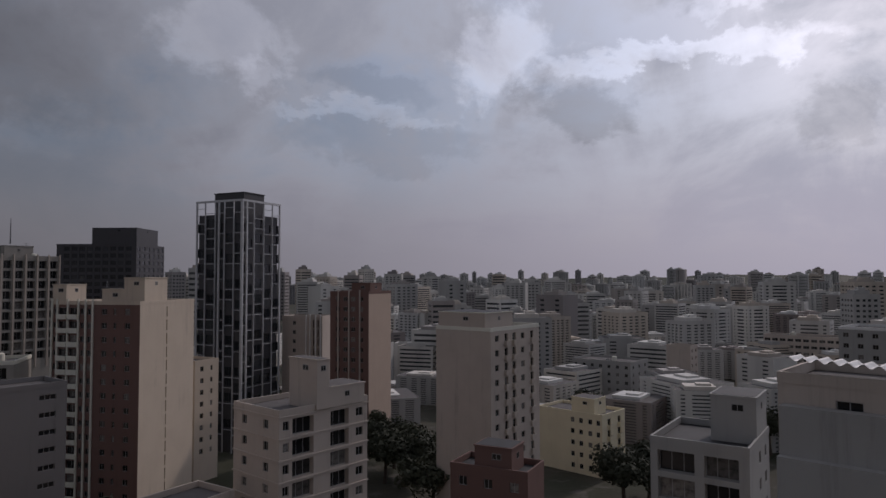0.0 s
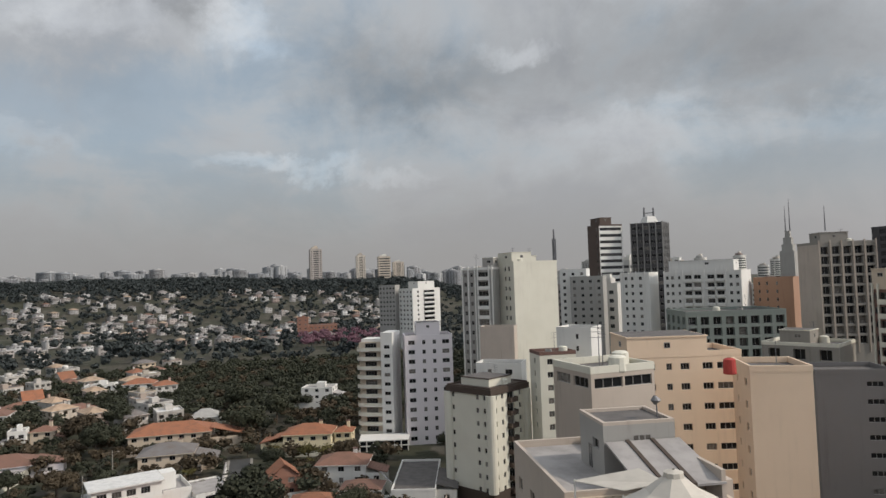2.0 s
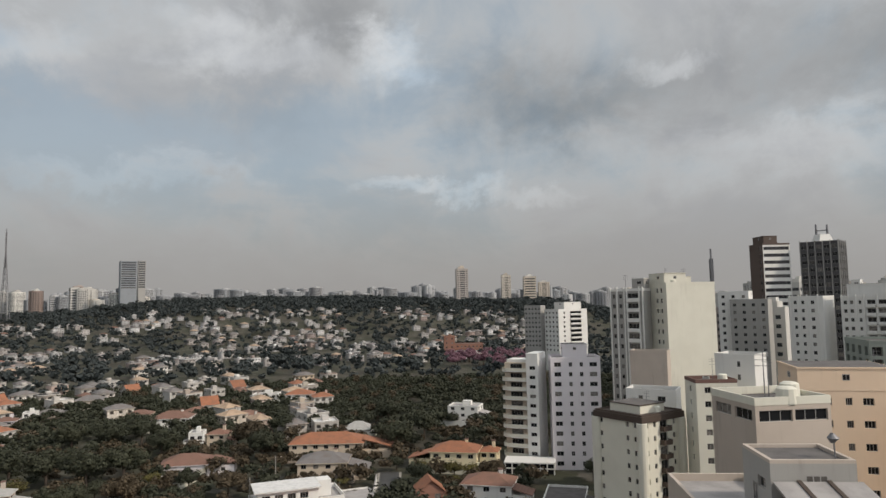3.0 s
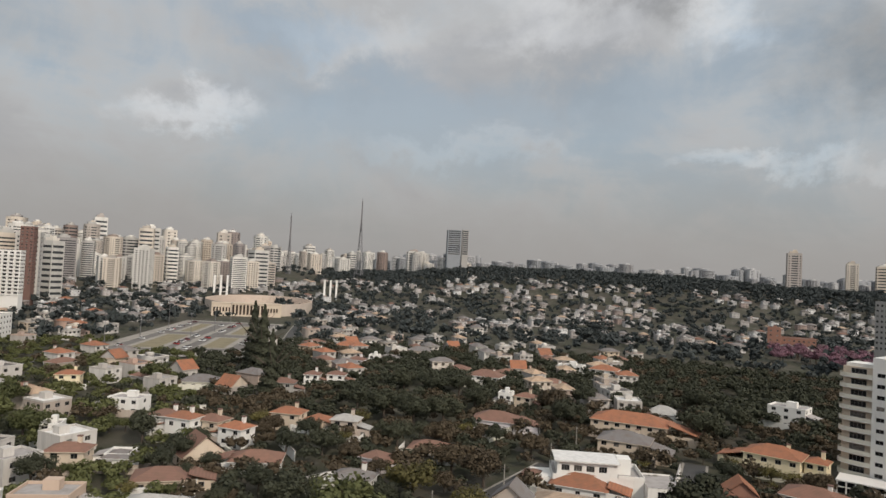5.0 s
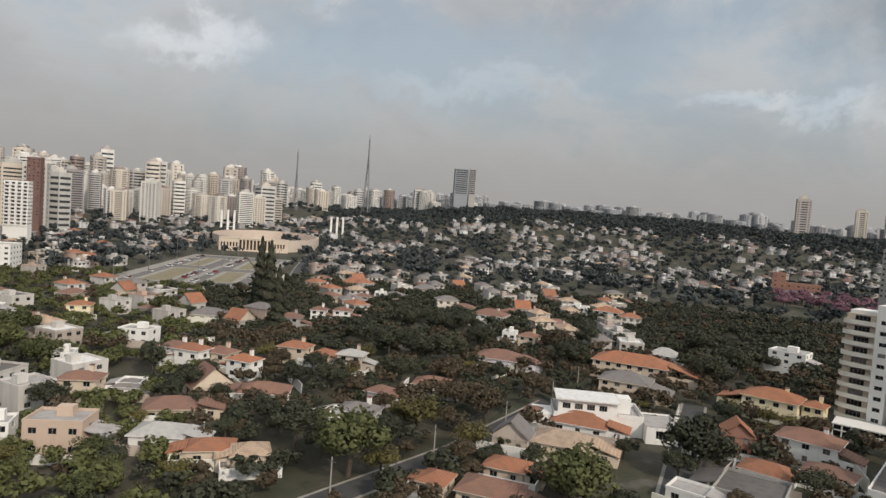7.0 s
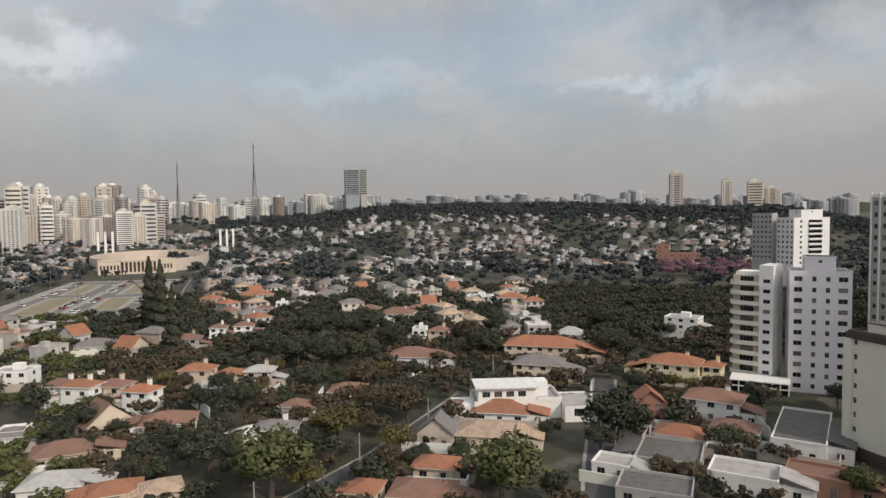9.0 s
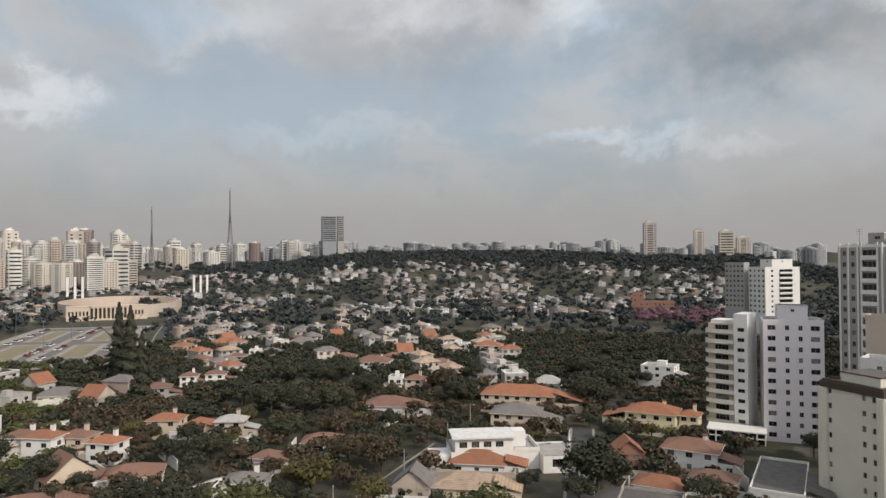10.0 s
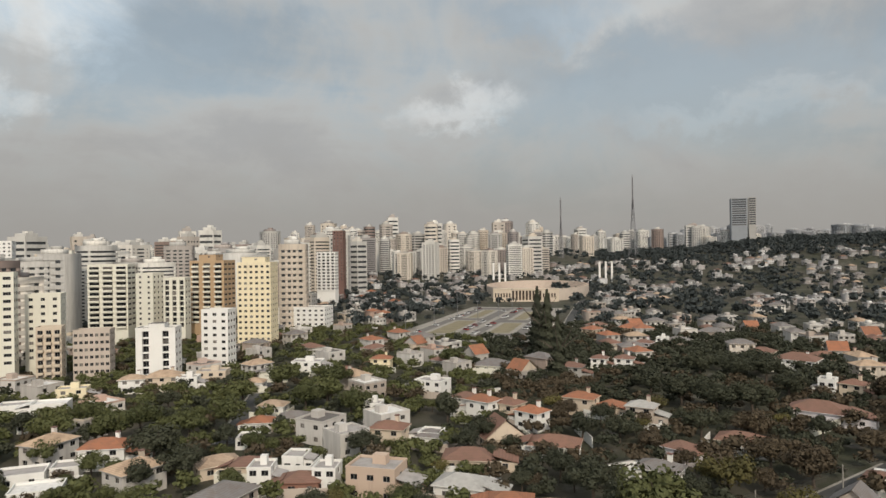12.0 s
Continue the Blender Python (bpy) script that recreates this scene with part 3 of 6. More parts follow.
tower("apartment_block", "brown and cream tower with white balcony grid", -70.6, 148.0, -13.5, 21.6, 18.5, 45.5, UMBER,
      front=[(0.035, 0.9), (0.125, 2.2, "b", .55), (0.25, 2.2, "b", .55), (0.355, 1.2), (0.435, 1.2), (0.60, 1.3), (0.72, 0.7), (0.86, 1.3)], right=[(0.47, 0.35, "r")],
      side_walls=(("right", "left", "back"), CREAM), low=1, fins=[("front", q) for q in (0.005, 0.068, 0.188, 0.312, 0.395, 0.475)], ledge=IVORY, trim=CREAM, pent_wall=CREAM,
      pent=((0.0, 0.16, 0, 0.3, 3.6), (0.5, 0.75, 0.1, 0.5, 2.6), (0.75, 0.98, 0.1, 0.5, 5.0)), roof=ROOFING)
tower("apartment_block", "small cream block with one column of windows", -64.5, 170.2, -29.6, 12, 7.4, 29.9, CREAM, right=[(0.3, 1.1), (0.7, 0.7)], low=2)
tower("apartment_block", "white block with open balconies and a stair tower", -20.9, 98.9, -41.2, 11.1, 15.8, 32.4, BEIGE,
      front=[(0.25, 1.2), (0.72, 1.2)], right=[(0.07, 1.0), (0.25, 3.6, "r"), (0.66, 3.4, "r"), (0.90, 1.4)], low=2, roof=ROOFING, courses=0.14,
      pent=((0.45, 1.03, 0.38, 0.52, 6.3), (0.55, 1.02, 0.52, 0.95, 2.2)))
tower("apartment_block", "slim brown and salmon tower with pipes up its side", -24.4, 197.5, -23.6, 12.9, 13.3, 46.4, UMBER,
      front=cols(4, 1.5, "w", 0.1, 0.9), side_walls=(("right",), ORANGE), low=6, fins=[("front", q) for q in (0.22, 0.5, 0.78)], ledge=BEIGE, pent=((0.5, 0.98, 0.1, 0.6, 2.5),))
tower("apartment_block", "grey tower with white vertical pipes", -43.9, 215.4, -9.9, 13.4, 9.3, 38.3, BEIGE, front=[(0.3, 1.0), (0.78, 0.5, "r"), (0.9, 0.5, "r")], low=6, fins=[("front", q) for q in (0.6, 0.7, 0.84, 0.96)], ledge=WHITE)
tower("apartment_block", "beige tower with a blank end wall and window bays", 9.6, 141.0, -39.1, 13.8, 18.1, 40.3, BEIGE,
      right=[(0.12, 1.3), (0.3, 1.2, "b", .6), (0.46, 1.3, "b", .6), (0.64, 1.3), (0.84, 1.2, "b", .5)], low=3, trim=IVORY,
      pent=((0.05, 0.9, 0.0, 0.55, 3.0),), roof=ROOFBLACK)
tower("apartment_block", "warm cream block with rows of small windows", 36.7, 178.2, -43.3, 19.2, 11.6, 15.7, YELLOW,
      front=[(0.55, 1.1), (0.68, 1.1), (0.82, 1.1), (0.94, 1.0)], right=[(0.3, 1.6, "b", .8), (0.75, 1.6, "b", .8)],
      pent=((0.5, 0.85, 0.1, 0.6, 3.5),))
tower("apartment_block", "low dark brown block with a roof tower", 7.2, 90.0, -27.4, 10.9, 6.3, 25.5, UMBER, front=cols(3, 1.2), low=5,
      pent=((0.3, 0.78, 0.1, 0.8, 2.6),), roof=ROOFBLACK)
tower("apartment_block", "grey block with black bitumen roof and wide balconies", 30.4, 76.1, -34.5, 10.1, 12.1, 32.6, GREYWALL,
      front=[(0.27, 3.9, "r"), (0.73, 3.4, "r")], right=[(0.5, 1.2), (0.8, 1.2)], low=5, roof=ROOFBLACK,
      pent=((0.52, 0.99, 0.42, 0.95, 4.4),))
keep = tower("apartment_block", "grey attic storey beneath white corrugated roof sheets", 31.75, 45.0, -43.2, 14.5, 9.0, 43.4, BEIGE, front=[(0.30, 1.6), (0.62, 1.3, "r")], low=12,
             roof=ROOFING)
s = Shape(SHEET)
for k in range(128):
    a, b = -6.6 + k * 0.11, -6.6 + (k + 1) * 0.11
    za, zb = 44.45 + 0.13 * math.sin(k * 0.785) - k * 0.004, 44.45 + 0.13 * math.sin((k + 1) * 0.785) - (k + 1) * 0.004
    s.face(((a, -4.9, za), (b, -4.9, zb), (b, -2.2, zb - .05), (a, -2.2, za - .05)))
    s.face(((a, -4.9, za - .03), (b, -4.9, zb - .03), (b, -2.2, zb - .08), (a, -2.2, za - .08)))
part("corrugated_roof", s, keep, "white corrugated roof sheets")
s = Shape(GREYWALL, GLASS)
s.box(-6.9, 2.2, -5.6, -4.505, 38.0, 41.3, 0)
s.box(-6.9, 7.4, -6.3, -4.505, 35.0, 38.0, 0)
part("terrace", s, keep, "grey terrace ledge with a glazed rail")
tower("apartment_block", "grey block with scattered windows and pipes", 66.0, 264.4, -40.7, 24.8, 15.7, 18.3, GREYWALL, front=cols(7, 1.3), right=cols(3, 1.2))
tower("office_block", "long grey slab with window bands", 162.1, 297.8, -41.0, 31.5, 12.3, 24.4, BEIGE, front=cols(10, 2.4), right=cols(3, 1.4), category="office building")
tower("apartment_block", "dark block with a pale roof edge", 119.7, 183.4, -48.7, 14.1, 16.2, 36.5, GREYWALL, front=cols(4, 1.4), low=4, trim=WHITE)
tower("apartment_block", "slim grey tower with a blank wall", 96.1, 267.9, -40.4, 9.6, 8.2, 23.3, BEIGE, right=cols(2, 1.2))
tower("apartment_block", "white block with stepped roof", -13.7, 333.2, -9.3, 20.2, 9.3, 18.1, WHITE, front=[(0.7, 1.2), (0.85, 1.2), (0.95, .8)])

# the cream block and the roofs in front of it
tower("apartment_block", "warm cream block with slots of dark windows", -75.1, 76.4, -27.0, 10.0, 16.4, 38.3, SAND,
      right=[(0.05, 0.9), (0.20, 1.2), (0.36, 0.8), (0.50, 1.3), (0.70, 1.5), (0.88, 3.2)], low=1, wh=0.95, sill=1.2, roof=ROOFING, bars=2,
      pent=((0.05, 1.006, -0.005, 0.70, 2.3),))
tower("apartment_block", "cream wing with a blank end wall", -59.7, 78.0, -37.1, 9.0, 7.4, 37.6, SAND, front=[(0.3, 0.6), (0.75, 1.1)], low=2, wh=1.0, roof=ROOFING)
tank = thing("roof_tank", "small red water tank on a parapet", "tank", pose(-58.2, 68.6, 37.0))
s = Shape(RED)
s.path([(0, 0, 0), (0, 0, 0.15), (0, 0, 1.8), (0, 0, 2.0)], [0.75, 0.8, 0.72, 0.3], 12)
part("drum", s, tank)
tower("apartment_block", "beige block with a slatted plant storey", -59.5, 49.6, -6.9, 8.0, 8.0, 40.1, BEIGE,
      front=[(0.28, 3.0), (0.74, 3.0)], right=[(0.27, 3.5), (0.74, 3.5)], low=12, roof=ROOFING, wh=1.1, sill=1.5, trim=IVORY)
tower("apartment_block", "low block with white pilasters and a grimy roof", -33.6, 87.6, -33.2, 7.5, 9.4, 22.0, BEIGE, front=[(0.5, 1.2, "r")], right=[(0.2, 1.4, "r"), (0.45, 1.4, "r"), (0.72, 1.2, "r")], low=3,
      trim=BEIGE, ledge=WHITE)


def build_near_block():
    """The closest roofs: a terrace, a stair house, lean-to sheets and a tent over the front wing."""
    root = thing("apartment_block", "near grey block with a pale terrace roof and tent", "apartment building", pose(-52.4, 33.0, 0, 0, 0, -19.3))
    top, w, d = 34.9, 15.1, 12.5

    def block(name, label, x0, x1, y0, y1, z1, wall, roof, rim=0.9, rim_mat=None, opens=()):
        s = Shape(wall, roof, rim_mat or wall)
        place = lambda u, v, e: (x0 + u, y0 + e, v)
        facade(s, x1 - x0, z1, [(a, b, c, e, 0.2) for a, b, c, e in opens], place)
        s.face(((x1, y0, 0), (x1, y1, 0), (x1, y1, z1), (x1, y0, z1)))
        s.face(((x1, y1, 0), (x0, y1, 0), (x0, y1, z1), (x1, y1, z1)))
        s.face(((x0, y1, 0), (x0, y0, 0), (x0, y0, z1), (x0, y1, z1)))
        s.face(((x0, y0, z1), (x1, y0, z1), (x1, y1, z1), (x0, y1, z1)), 1)
        ob = part(name, s, root, label)
        for a, b, c, e in opens:
            part("window", pane(b - a, e - c, GLASS, FRAME), ob, at=pose(x0 + (a + b) / 2, y0 + 0.19, c))
        if rim:
            r = Shape(rim_mat or wall)
            t = 0.28
            o = [(x0, y0), (x1, y0), (x1, y1), (x0, y1)]
            i = [(x0 + t, y0 + t), (x1 - t, y0 + t), (x1 - t, y1 - t), (x0 + t, y1 - t)]
            r.v = [(*p, z1) for p in o] + [(*p, z1 + rim) for p in o] + [(*p, z1 + rim) for p in i] + [(*p, z1) for p in i]
            for q in range(4):
                n = (q + 1) % 4
                r.f += [(q, n, 4 + n, 4 + q), (4 + q, 4 + n, 8 + n, 8 + q), (8 + q, 8 + n, 12 + n, 12 + q)]
                r.m += [0, 0, 0]
            part("parapet", r, ob)
        return ob

    block("main_block", "grey walls under a pale terrace", 0, w, 0, d, top - .6, BEIGE, ROOFPALE, 0.6, BEIGE, [(a, a + 1.3, z, z + 1.2) for a in (1.5, 5.5, 9.5, 12.5) for z in (31, 28, 25)])
    block("stair_house", "pale grey stair house with a stained flat roof", 5.6, 11.0, 4.5, 10.3, 38.3, GREYWALL, ROOFING, 0.25, BEIGE, [(3.0, 4.4, 36.2, 37.0)])
    block("low_house", "small grey box house on the terrace", 2.0, 5.0, 9.0, 12.2, 36.2, BEIGE, ROOFBLACK, 0.15)
    block("terrace_step", "white raised terrace step", 0.5, 5.4, 6.2, 8.6, 35.0, IVORY, ROOFPALE, 0)
    block("front_wing", "beige wing with a sunken roof terrace", w + .02, w + 16, -0.8, 11.0, 33.0, BEIGE, ROOFING, 1.5, CREAM)
    part("window", pane(1.5, 0.9, GLASS, FRAME, 2), root, at=pose(11.02, 7.6, 36.6, 0, 0, 90))
    part("stair_door", pane(0.9, 2.0, GLASS, GREYWALL), root, at=pose(8.0, 4.48, 34.35))
    for k, (y0, y1) in enumerate(((4.6, 6.2), (6.5, 8.2), (8.5, 10.6))):
        s = Shape(ROOFPALE)
        a, b = (11.1, 37.1), (17.6, 35.6)
        s.v = [(a[0], y0, a[1]), (b[0], y0, b[1]), (b[0], y1, b[1]), (a[0], y1, a[1]), (a[0], y0, a[1] - .15), (b[0], y0, b[1] - .15), (b[0], y1, b[1] - .15), (a[0], y1, a[1] - .15)]
        s.f = [(0, 1, 2, 3), (7, 6, 5, 4), (0, 1, 5, 4), (1, 2, 6, 5), (2, 3, 7, 6), (3, 0, 4, 7)]
        s.m = [0] * 6
        part("lean_to_roof", s, root, "stained lean-to roof sheet")
        if k:
            s = Shape(DARKTRIM_AND_VOID)
            y = (y0 - .3)
            s.v = [(a[0], y, a[1] + .1), (b[0], y, b[1] + .1), (b[0], y + .3, b[1] + .1), (a[0], y + .3, a[1] + .1), (a[0], y, a[1] - .2), (b[0], y, b[1] - .2), (b[0], y + .3, b[1] - .2), (a[0], y + .3, a[1] - .2)]
            s.f, s.m = [(0, 1, 2, 3), (7, 6, 5, 4), (0, 1, 5, 4), (1, 2, 6, 5), (2, 3, 7, 6), (3, 0, 4, 7)], [0] * 6
            part("roof_gutter", s, root)
    s = Shape(BEIGE)
    s.box(11.1, 17.5, 10.3, 10.6, 33.0, 36.4)
    part("side_wall", s, root)
    m = root.matrix_basis
    tent = thing("gazebo", "white fabric gazebo with a faceted tent roof", "gazebo", m @ pose(22.2, 4.6, 33.0, 0, 0, 10))
    s = Shape(TENT)
    n, r = 8, 3.1
    for k in range(n):
        a, b = 2 * math.pi * k / n, 2 * math.pi * (k + 1) / n
        p, q = (r * math.cos(a), r * math.sin(a)), (r * math.cos(b), r * math.sin(b))
        g = 0.13
        s.face(((*p, 3.1), (*q, 3.1), (q[0] * .55, q[1] * .55, 3.85), (p[0] * .55, p[1] * .55, 3.85)))
        s.face(((p[0] * .55, p[1] * .55, 3.85), (q[0] * .55, q[1] * .55, 3.85), (q[0] * g, q[1] * g, 4.9), (p[0] * g, p[1] * g, 4.9)))
        s.face(((*p, 3.1), (*q, 3.1), (*q, 2.8), (*p, 2.8)))
    part("canopy", s, tent, "faceted white tent canopy")
    s = Shape(TENT)
    s.path([(0, 0, 4.7), (0, 0, 5.0), (0, 0, 5.15)], [0.62, 0.6, 0.1], 10)
    part("vent_cap", s, tent)
    for k in range(n):
        a = 2 * math.pi * k / n
        p = Shape(WHITE)
        p.path([(2.9 * math.cos(a), 2.9 * math.sin(a), 0), (2.9 * math.cos(a), 2.9 * math.sin(a), 3.1)], [0.07, 0.07], 6)
        part("post", p, tent)
    wing = thing("awning", "white awning sail beside a roof tent", "awning", m @ pose(17.2, 3.0, 33.0))
    s = Shape(TENT)
    for z in (0, -.04):
        s.face(((-1.4, -2.6, 2.9 + z), (2.6, -0.6, 3.3 + z), (2.9, 2.2, 3.7 + z), (0.2, 1.5, 3.9 + z)))
    part("sheet", s, wing)
    for x, y in ((-1.3, -2.5), (2.5, -.6)):
        s = Shape(WHITE)
        s.path([(x, y, 0), (x, y, 3.0)], [0.06, 0.06], 6)
        part("post", s, wing)
    dish = thing("satellite_dish", "small dark satellite dish on a roof edge", "satellite dish", m @ pose(9.5, 9.6, 38.3))
    s = Shape(STEEL)
    s.path([(0, 0, 0), (0, 0, 1.4)], [0.05, 0.05], 6)
    part("pole", s, dish)
    s = Shape(STEEL)
    s.path([(0, -.12, 1.1), (0, -.05, 1.45), (0, -.12, 1.8)], [0.12, 0.42, 0.12], 10)
    part("bowl", s, dish)
    keep_free(-42, 38, 24), keep_free(-72, 83, 26), keep_free(-70, 58, 14)


build_near_block()


def build_striped():
    """White block with rounded bays, dark cornice and brown balconies."""
    w, d, top = 13.0, 13.5, 25.5
    root = tower("apartment_block", "white block with a dark cornice and rounded bays", -135.4, 78.6, 19.8, w, d, top, IVORY,
                 front=[(0.13, 0.85), (0.70, 0.8), (0.86, 0.8)], right=[(0.12, 0.8), (0.30, 0.8), (0.52, 2.4, "b", 1.2), (0.78, .8), (0.92, .8)],
                 ledge=DARKTRIM_AND_VOID, trim=DARKTRIM_AND_VOID, pent=((0.15, 0.8, 0.2, 0.8, 1.6),), wh=1.1)
    s = Shape(DARKTRIM_AND_VOID)
    s.box(-w / 2 - .35, w / 2 + .35, -d / 2 - .35, d / 2 + .35, top - 1.6, top - .3)
    part("cornice", s, root, "dark brown cornice band")
    s = Shape(DARKTRIM_AND_VOID)
    s.box(-w / 2 - .3, w / 2 + .3, -d / 2 - .3, d / 2 + .3, 0, 2.6)
    part("plinth", s, root, "dark brown plinth")
    for cx, cy in ((w / 2 - .2, -d / 2 + .2), (-w / 2 + .2, -d / 2 + .2), (w / 2 - .1, d / 2 - .6)):
        s = Shape(IVORY)
        s.tube((cx, cy, 2.6), (cx, cy, top - 1.6), 1.15, 1.15, 14)
        part("bay", s, root)
    keep_free(-135, 79, 12)


build_striped()
tower("apartment_block", "pale lilac white tower with square windows", -190.0, 88.9, -20.0, 12, 14.6, 33.0, PINKISH, right=[(0.14, 2.0), (0.40, 1.0), (0.62, 1.0), (0.86, 2.2)],
      front=cols(3, 1.2), wh=1.3, pent=((0.3, 0.9, 0.25, 0.75, 3.8),))
keep_free(-190, 88, 13)


def build_curved():
    """Tower with rounded balcony decks on one side and a white slab on the other."""
    root = thing("apartment_block", "cream tower with rounded balcony decks", "apartment building", pose(-198.6, 75.2, 0, 0, 0, 52) @ Matrix.Diagonal((0.84, 0.9, 1.0, 1.0)))
    top, n = 31.0, 10
    s = Shape(CREAM)
    s.box(-5.5, 3.4, -3.5, 6, 0, top)
    body = part("wall", s, root)
    deck, rail = Shape(WHITE), Shape(IVORY)
    pts = [(-6.6, 3.0)] + [(-3.2 - 3.6 * math.cos(a), -2.2 - 3.0 * math.sin(a)) for a in [i * math.pi / 2 / 6 for i in range(7)]] + [(3.3, -5.2), (3.3, 3.0)]
    k = len(pts)
    deck.face([(x, y, 0.2) for x, y in pts]), deck.face([(x, y, 0) for x, y in reversed(pts)])
    for i in range(k - 1):
        (a, b), (c, e) = pts[i], pts[i + 1]
        deck.face(((a, b, 0), (c, e, 0), (c, e, 0.2), (a, b, 0.2)))
        rail.face(((a, b, 0.2), (c, e, 0.2), (c, e, 1.15), (a, b, 1.15)))
        rail.face(((a * .97, b * .97, 0.2), (c * .97, e * .97, 0.2), (c * .97, e * .97, 1.15), (a * .97, b * .97, 1.15)))
    dm, rm = deck.mesh("deck"), rail.mesh("rail")
    for f in range(n):
        b = part("balcony", dm, root, at=pose(0, 0, 2.6 + f * 2.85))
        part("parapet", rm, b)
        part("window", pane(4.4, 2.1, GLASS, FRAME, 3), body, at=pose(-1.0, -3.55, 2.9 + f * 2.85))
    s = Shape(WHITE)
    place = lambda u, v, e: (3.4 + u, -5.4 + e, v)
    opens = [(1.2, 3.4, 3.4 + f * 2.85, 4.5 + f * 2.85, .25) for f in range(n)]
    facade(s, 4.4, top + 3, opens, place)
    s.face(((7.8, -5.4, 0), (7.8, 5, 0), (7.8, 5, top + 3), (7.8, -5.4, top + 3)))
    s.face(((3.4, -5.4, 0), (3.4, 5, 0), (3.4, 5, top + 3), (3.4, -5.4, top + 3)))
    s.face(((3.4, -5.4, top + 3), (7.8, -5.4, top + 3), (7.8, 5, top + 3), (3.4, 5, top + 3)))
    slab = part("stair_slab", s, root, "white slab with window slots")
    for o in opens:
        part("window", pane(2.2, 1.1, GLASS, FRAME), slab, at=pose(5.7, -5.17, o[2]))
    s = Shape(WHITE)
    s.box(-5, 3, -2.5, 5, top + .003, top + .9)
    part("roof", s, root)
    pod = thing("podium", "white entrance podium with a flat slab roof", "podium", pose(-188.0, 73.0, 0, 0, 0, 65) @ Matrix.Diagonal((0.78, 0.8, 0.85, 1.0)))
    s = Shape(WHITE, GLASSDARK)
    s.box(-9.5, 9.5, -5.2, 5, 3.6, 3.95, 0)
    s.box(-9.4, 9.4, -4.9, 4.9, 1.75, 1.95, 0)
    s.box(-9, 9, -4, 4.8, 0, 3.6, 1)
    for q in range(8):
        s.box(-9.3 + q * 2.6, -8.9 + q * 2.6, -5.0, -4.7, 0, 3.6, 0)
    part("body", s, pod)
    keep_free(-199, 74, 11), keep_free(-187, 74, 11)


build_curved()
tower("apartment_block", "white block with punched windows among trees", -403.5, 163, 47.5, 11, 9, 47.1, GREYWALL, front=cols(5, 1.1), base=6, low=4)
tower("apartment_block", "white block with balcony bands among trees", -393.6, 180, 16, 13.7, 23.5, 44.5, WHITE, front=cols(4, 1.5), right=[(0.2, 1.4), (0.6, 9.0, "b", 1.0)], base=6, low=3,
      pent=((0.1, 0.8, 0.3, 0.9, 4.5),))
tower("apartment_block", "tall grey tower with white vertical fins", -176.8, 102.7, 33.8, 10.5, 9.0, 53.0, GREYWALL,
      front=[(0.12, 0.9), (0.32, 0.9), (0.7, 3.4, "b", .5)], low=4, ledge=WHITE, trim=WHITE, fins=[("front", q) for q in (0.02, 0.22, 0.44, 0.52, 0.88, 0.98)], pent=((0.6, 0.95, 0.2, 0.6, 3.0),))
tower("apartment_block", "tall cream tower with a blank wall", -169.2, 113.3, -2.8, 11.2, 15.0, 54.4, IVORY, front=[(0.55, 1.0), (0.75, 1.0)], low=4,
      pent=((0.05, 0.8, 0.05, 0.5, 2.8), (0.3, 0.5, 0.6, 0.75, 1.8)))
tower("apartment_block", "grey annex with a plain wall", -155.4, 94.4, 49.3, 9.2, 6, 36.7, BEIGE, low=6)
tower("apartment_block", "low white block with two window rows", -145, 88.5, 46.7, 11.5, 7.0, 28.6, WHITE, front=[(0.3, 1.0), (0.72, 1.8)], low=5)
tower("apartment_block", "yellowish block with paired windows", -126.0, 90.7, -16.9, 7.5, 8.5, 32.8, IVORY, right=[(0.28, 1.3), (0.7, 1.3)], front=[(0.5, 1.0)], low=4, trim=UMBER)
tower("apartment_block", "white water tower block on a roof", -131, 102.6, 31.2, 8.7, 7.8, 37.3, WHITE, front=[(0.6, 0.7)], low=9)
tower("office_block", "slim tower striped with white and dark bands", -255.4, 218.2, -12.1, 12.0, 12.3, 73.6, BISTRE, right=[(0.5, 11.6, "w")], front=[(0.8, 1.6)], floor=3.1, wh=1.5,
      low=6, ledge=WHITE, category="office building", side_walls=(("right",), WHITE), pent=((0.1, 0.9, 0.1, 0.6, 3.5),), bars=4)
dark_tower = tower("office_block", "dark tower with a light grid and pyramid cap", -241.8, 234.6, 32.8, 14.9, 13.5, 73.4, CHARCOAL, front=cols(5, 2.1), right=cols(4, 2.0), floor=3.3, wh=1.6, ledge=GREYWALL, fins=[(side, q / n) for side, n in (("front", 5), ("right", 4)) for q in range(n + 1)],
                   low=5, frame_mat=GREYWALL, category="office building", roof=ROOFBLACK)
s = Shape(WHITE, STEEL)
s.tube((0, 0, 73.2), (0, 0, 76.8), 4.6, 3.0, 4, 0)
s.tube((-2.2, 0, 76.8), (-2.2, 0, 81.5), 0.5, 0.4, 6, 1), s.tube((2.2, 0, 76.8), (2.2, 0, 81.0), 0.5, 0.4, 6, 1)
s.tube((-2.6, 0, 78.6), (2.6, 0, 78.6), 0.25, 0.25, 6, 1)
part("roof_cap", s, dark_tower, "white pyramid cap with two antenna posts")
tower("apartment_block", "white ribbed slab with window strips", -196.5, 184.1, 25.3, 11.5, 9.6, 49.8, WHITE, front=[(0.2, 1.0), (0.42, 1.0), (0.7, 1.2)], low=5, fins=[("front", q) for q in (0.05, 0.3, 0.55, 0.85)])
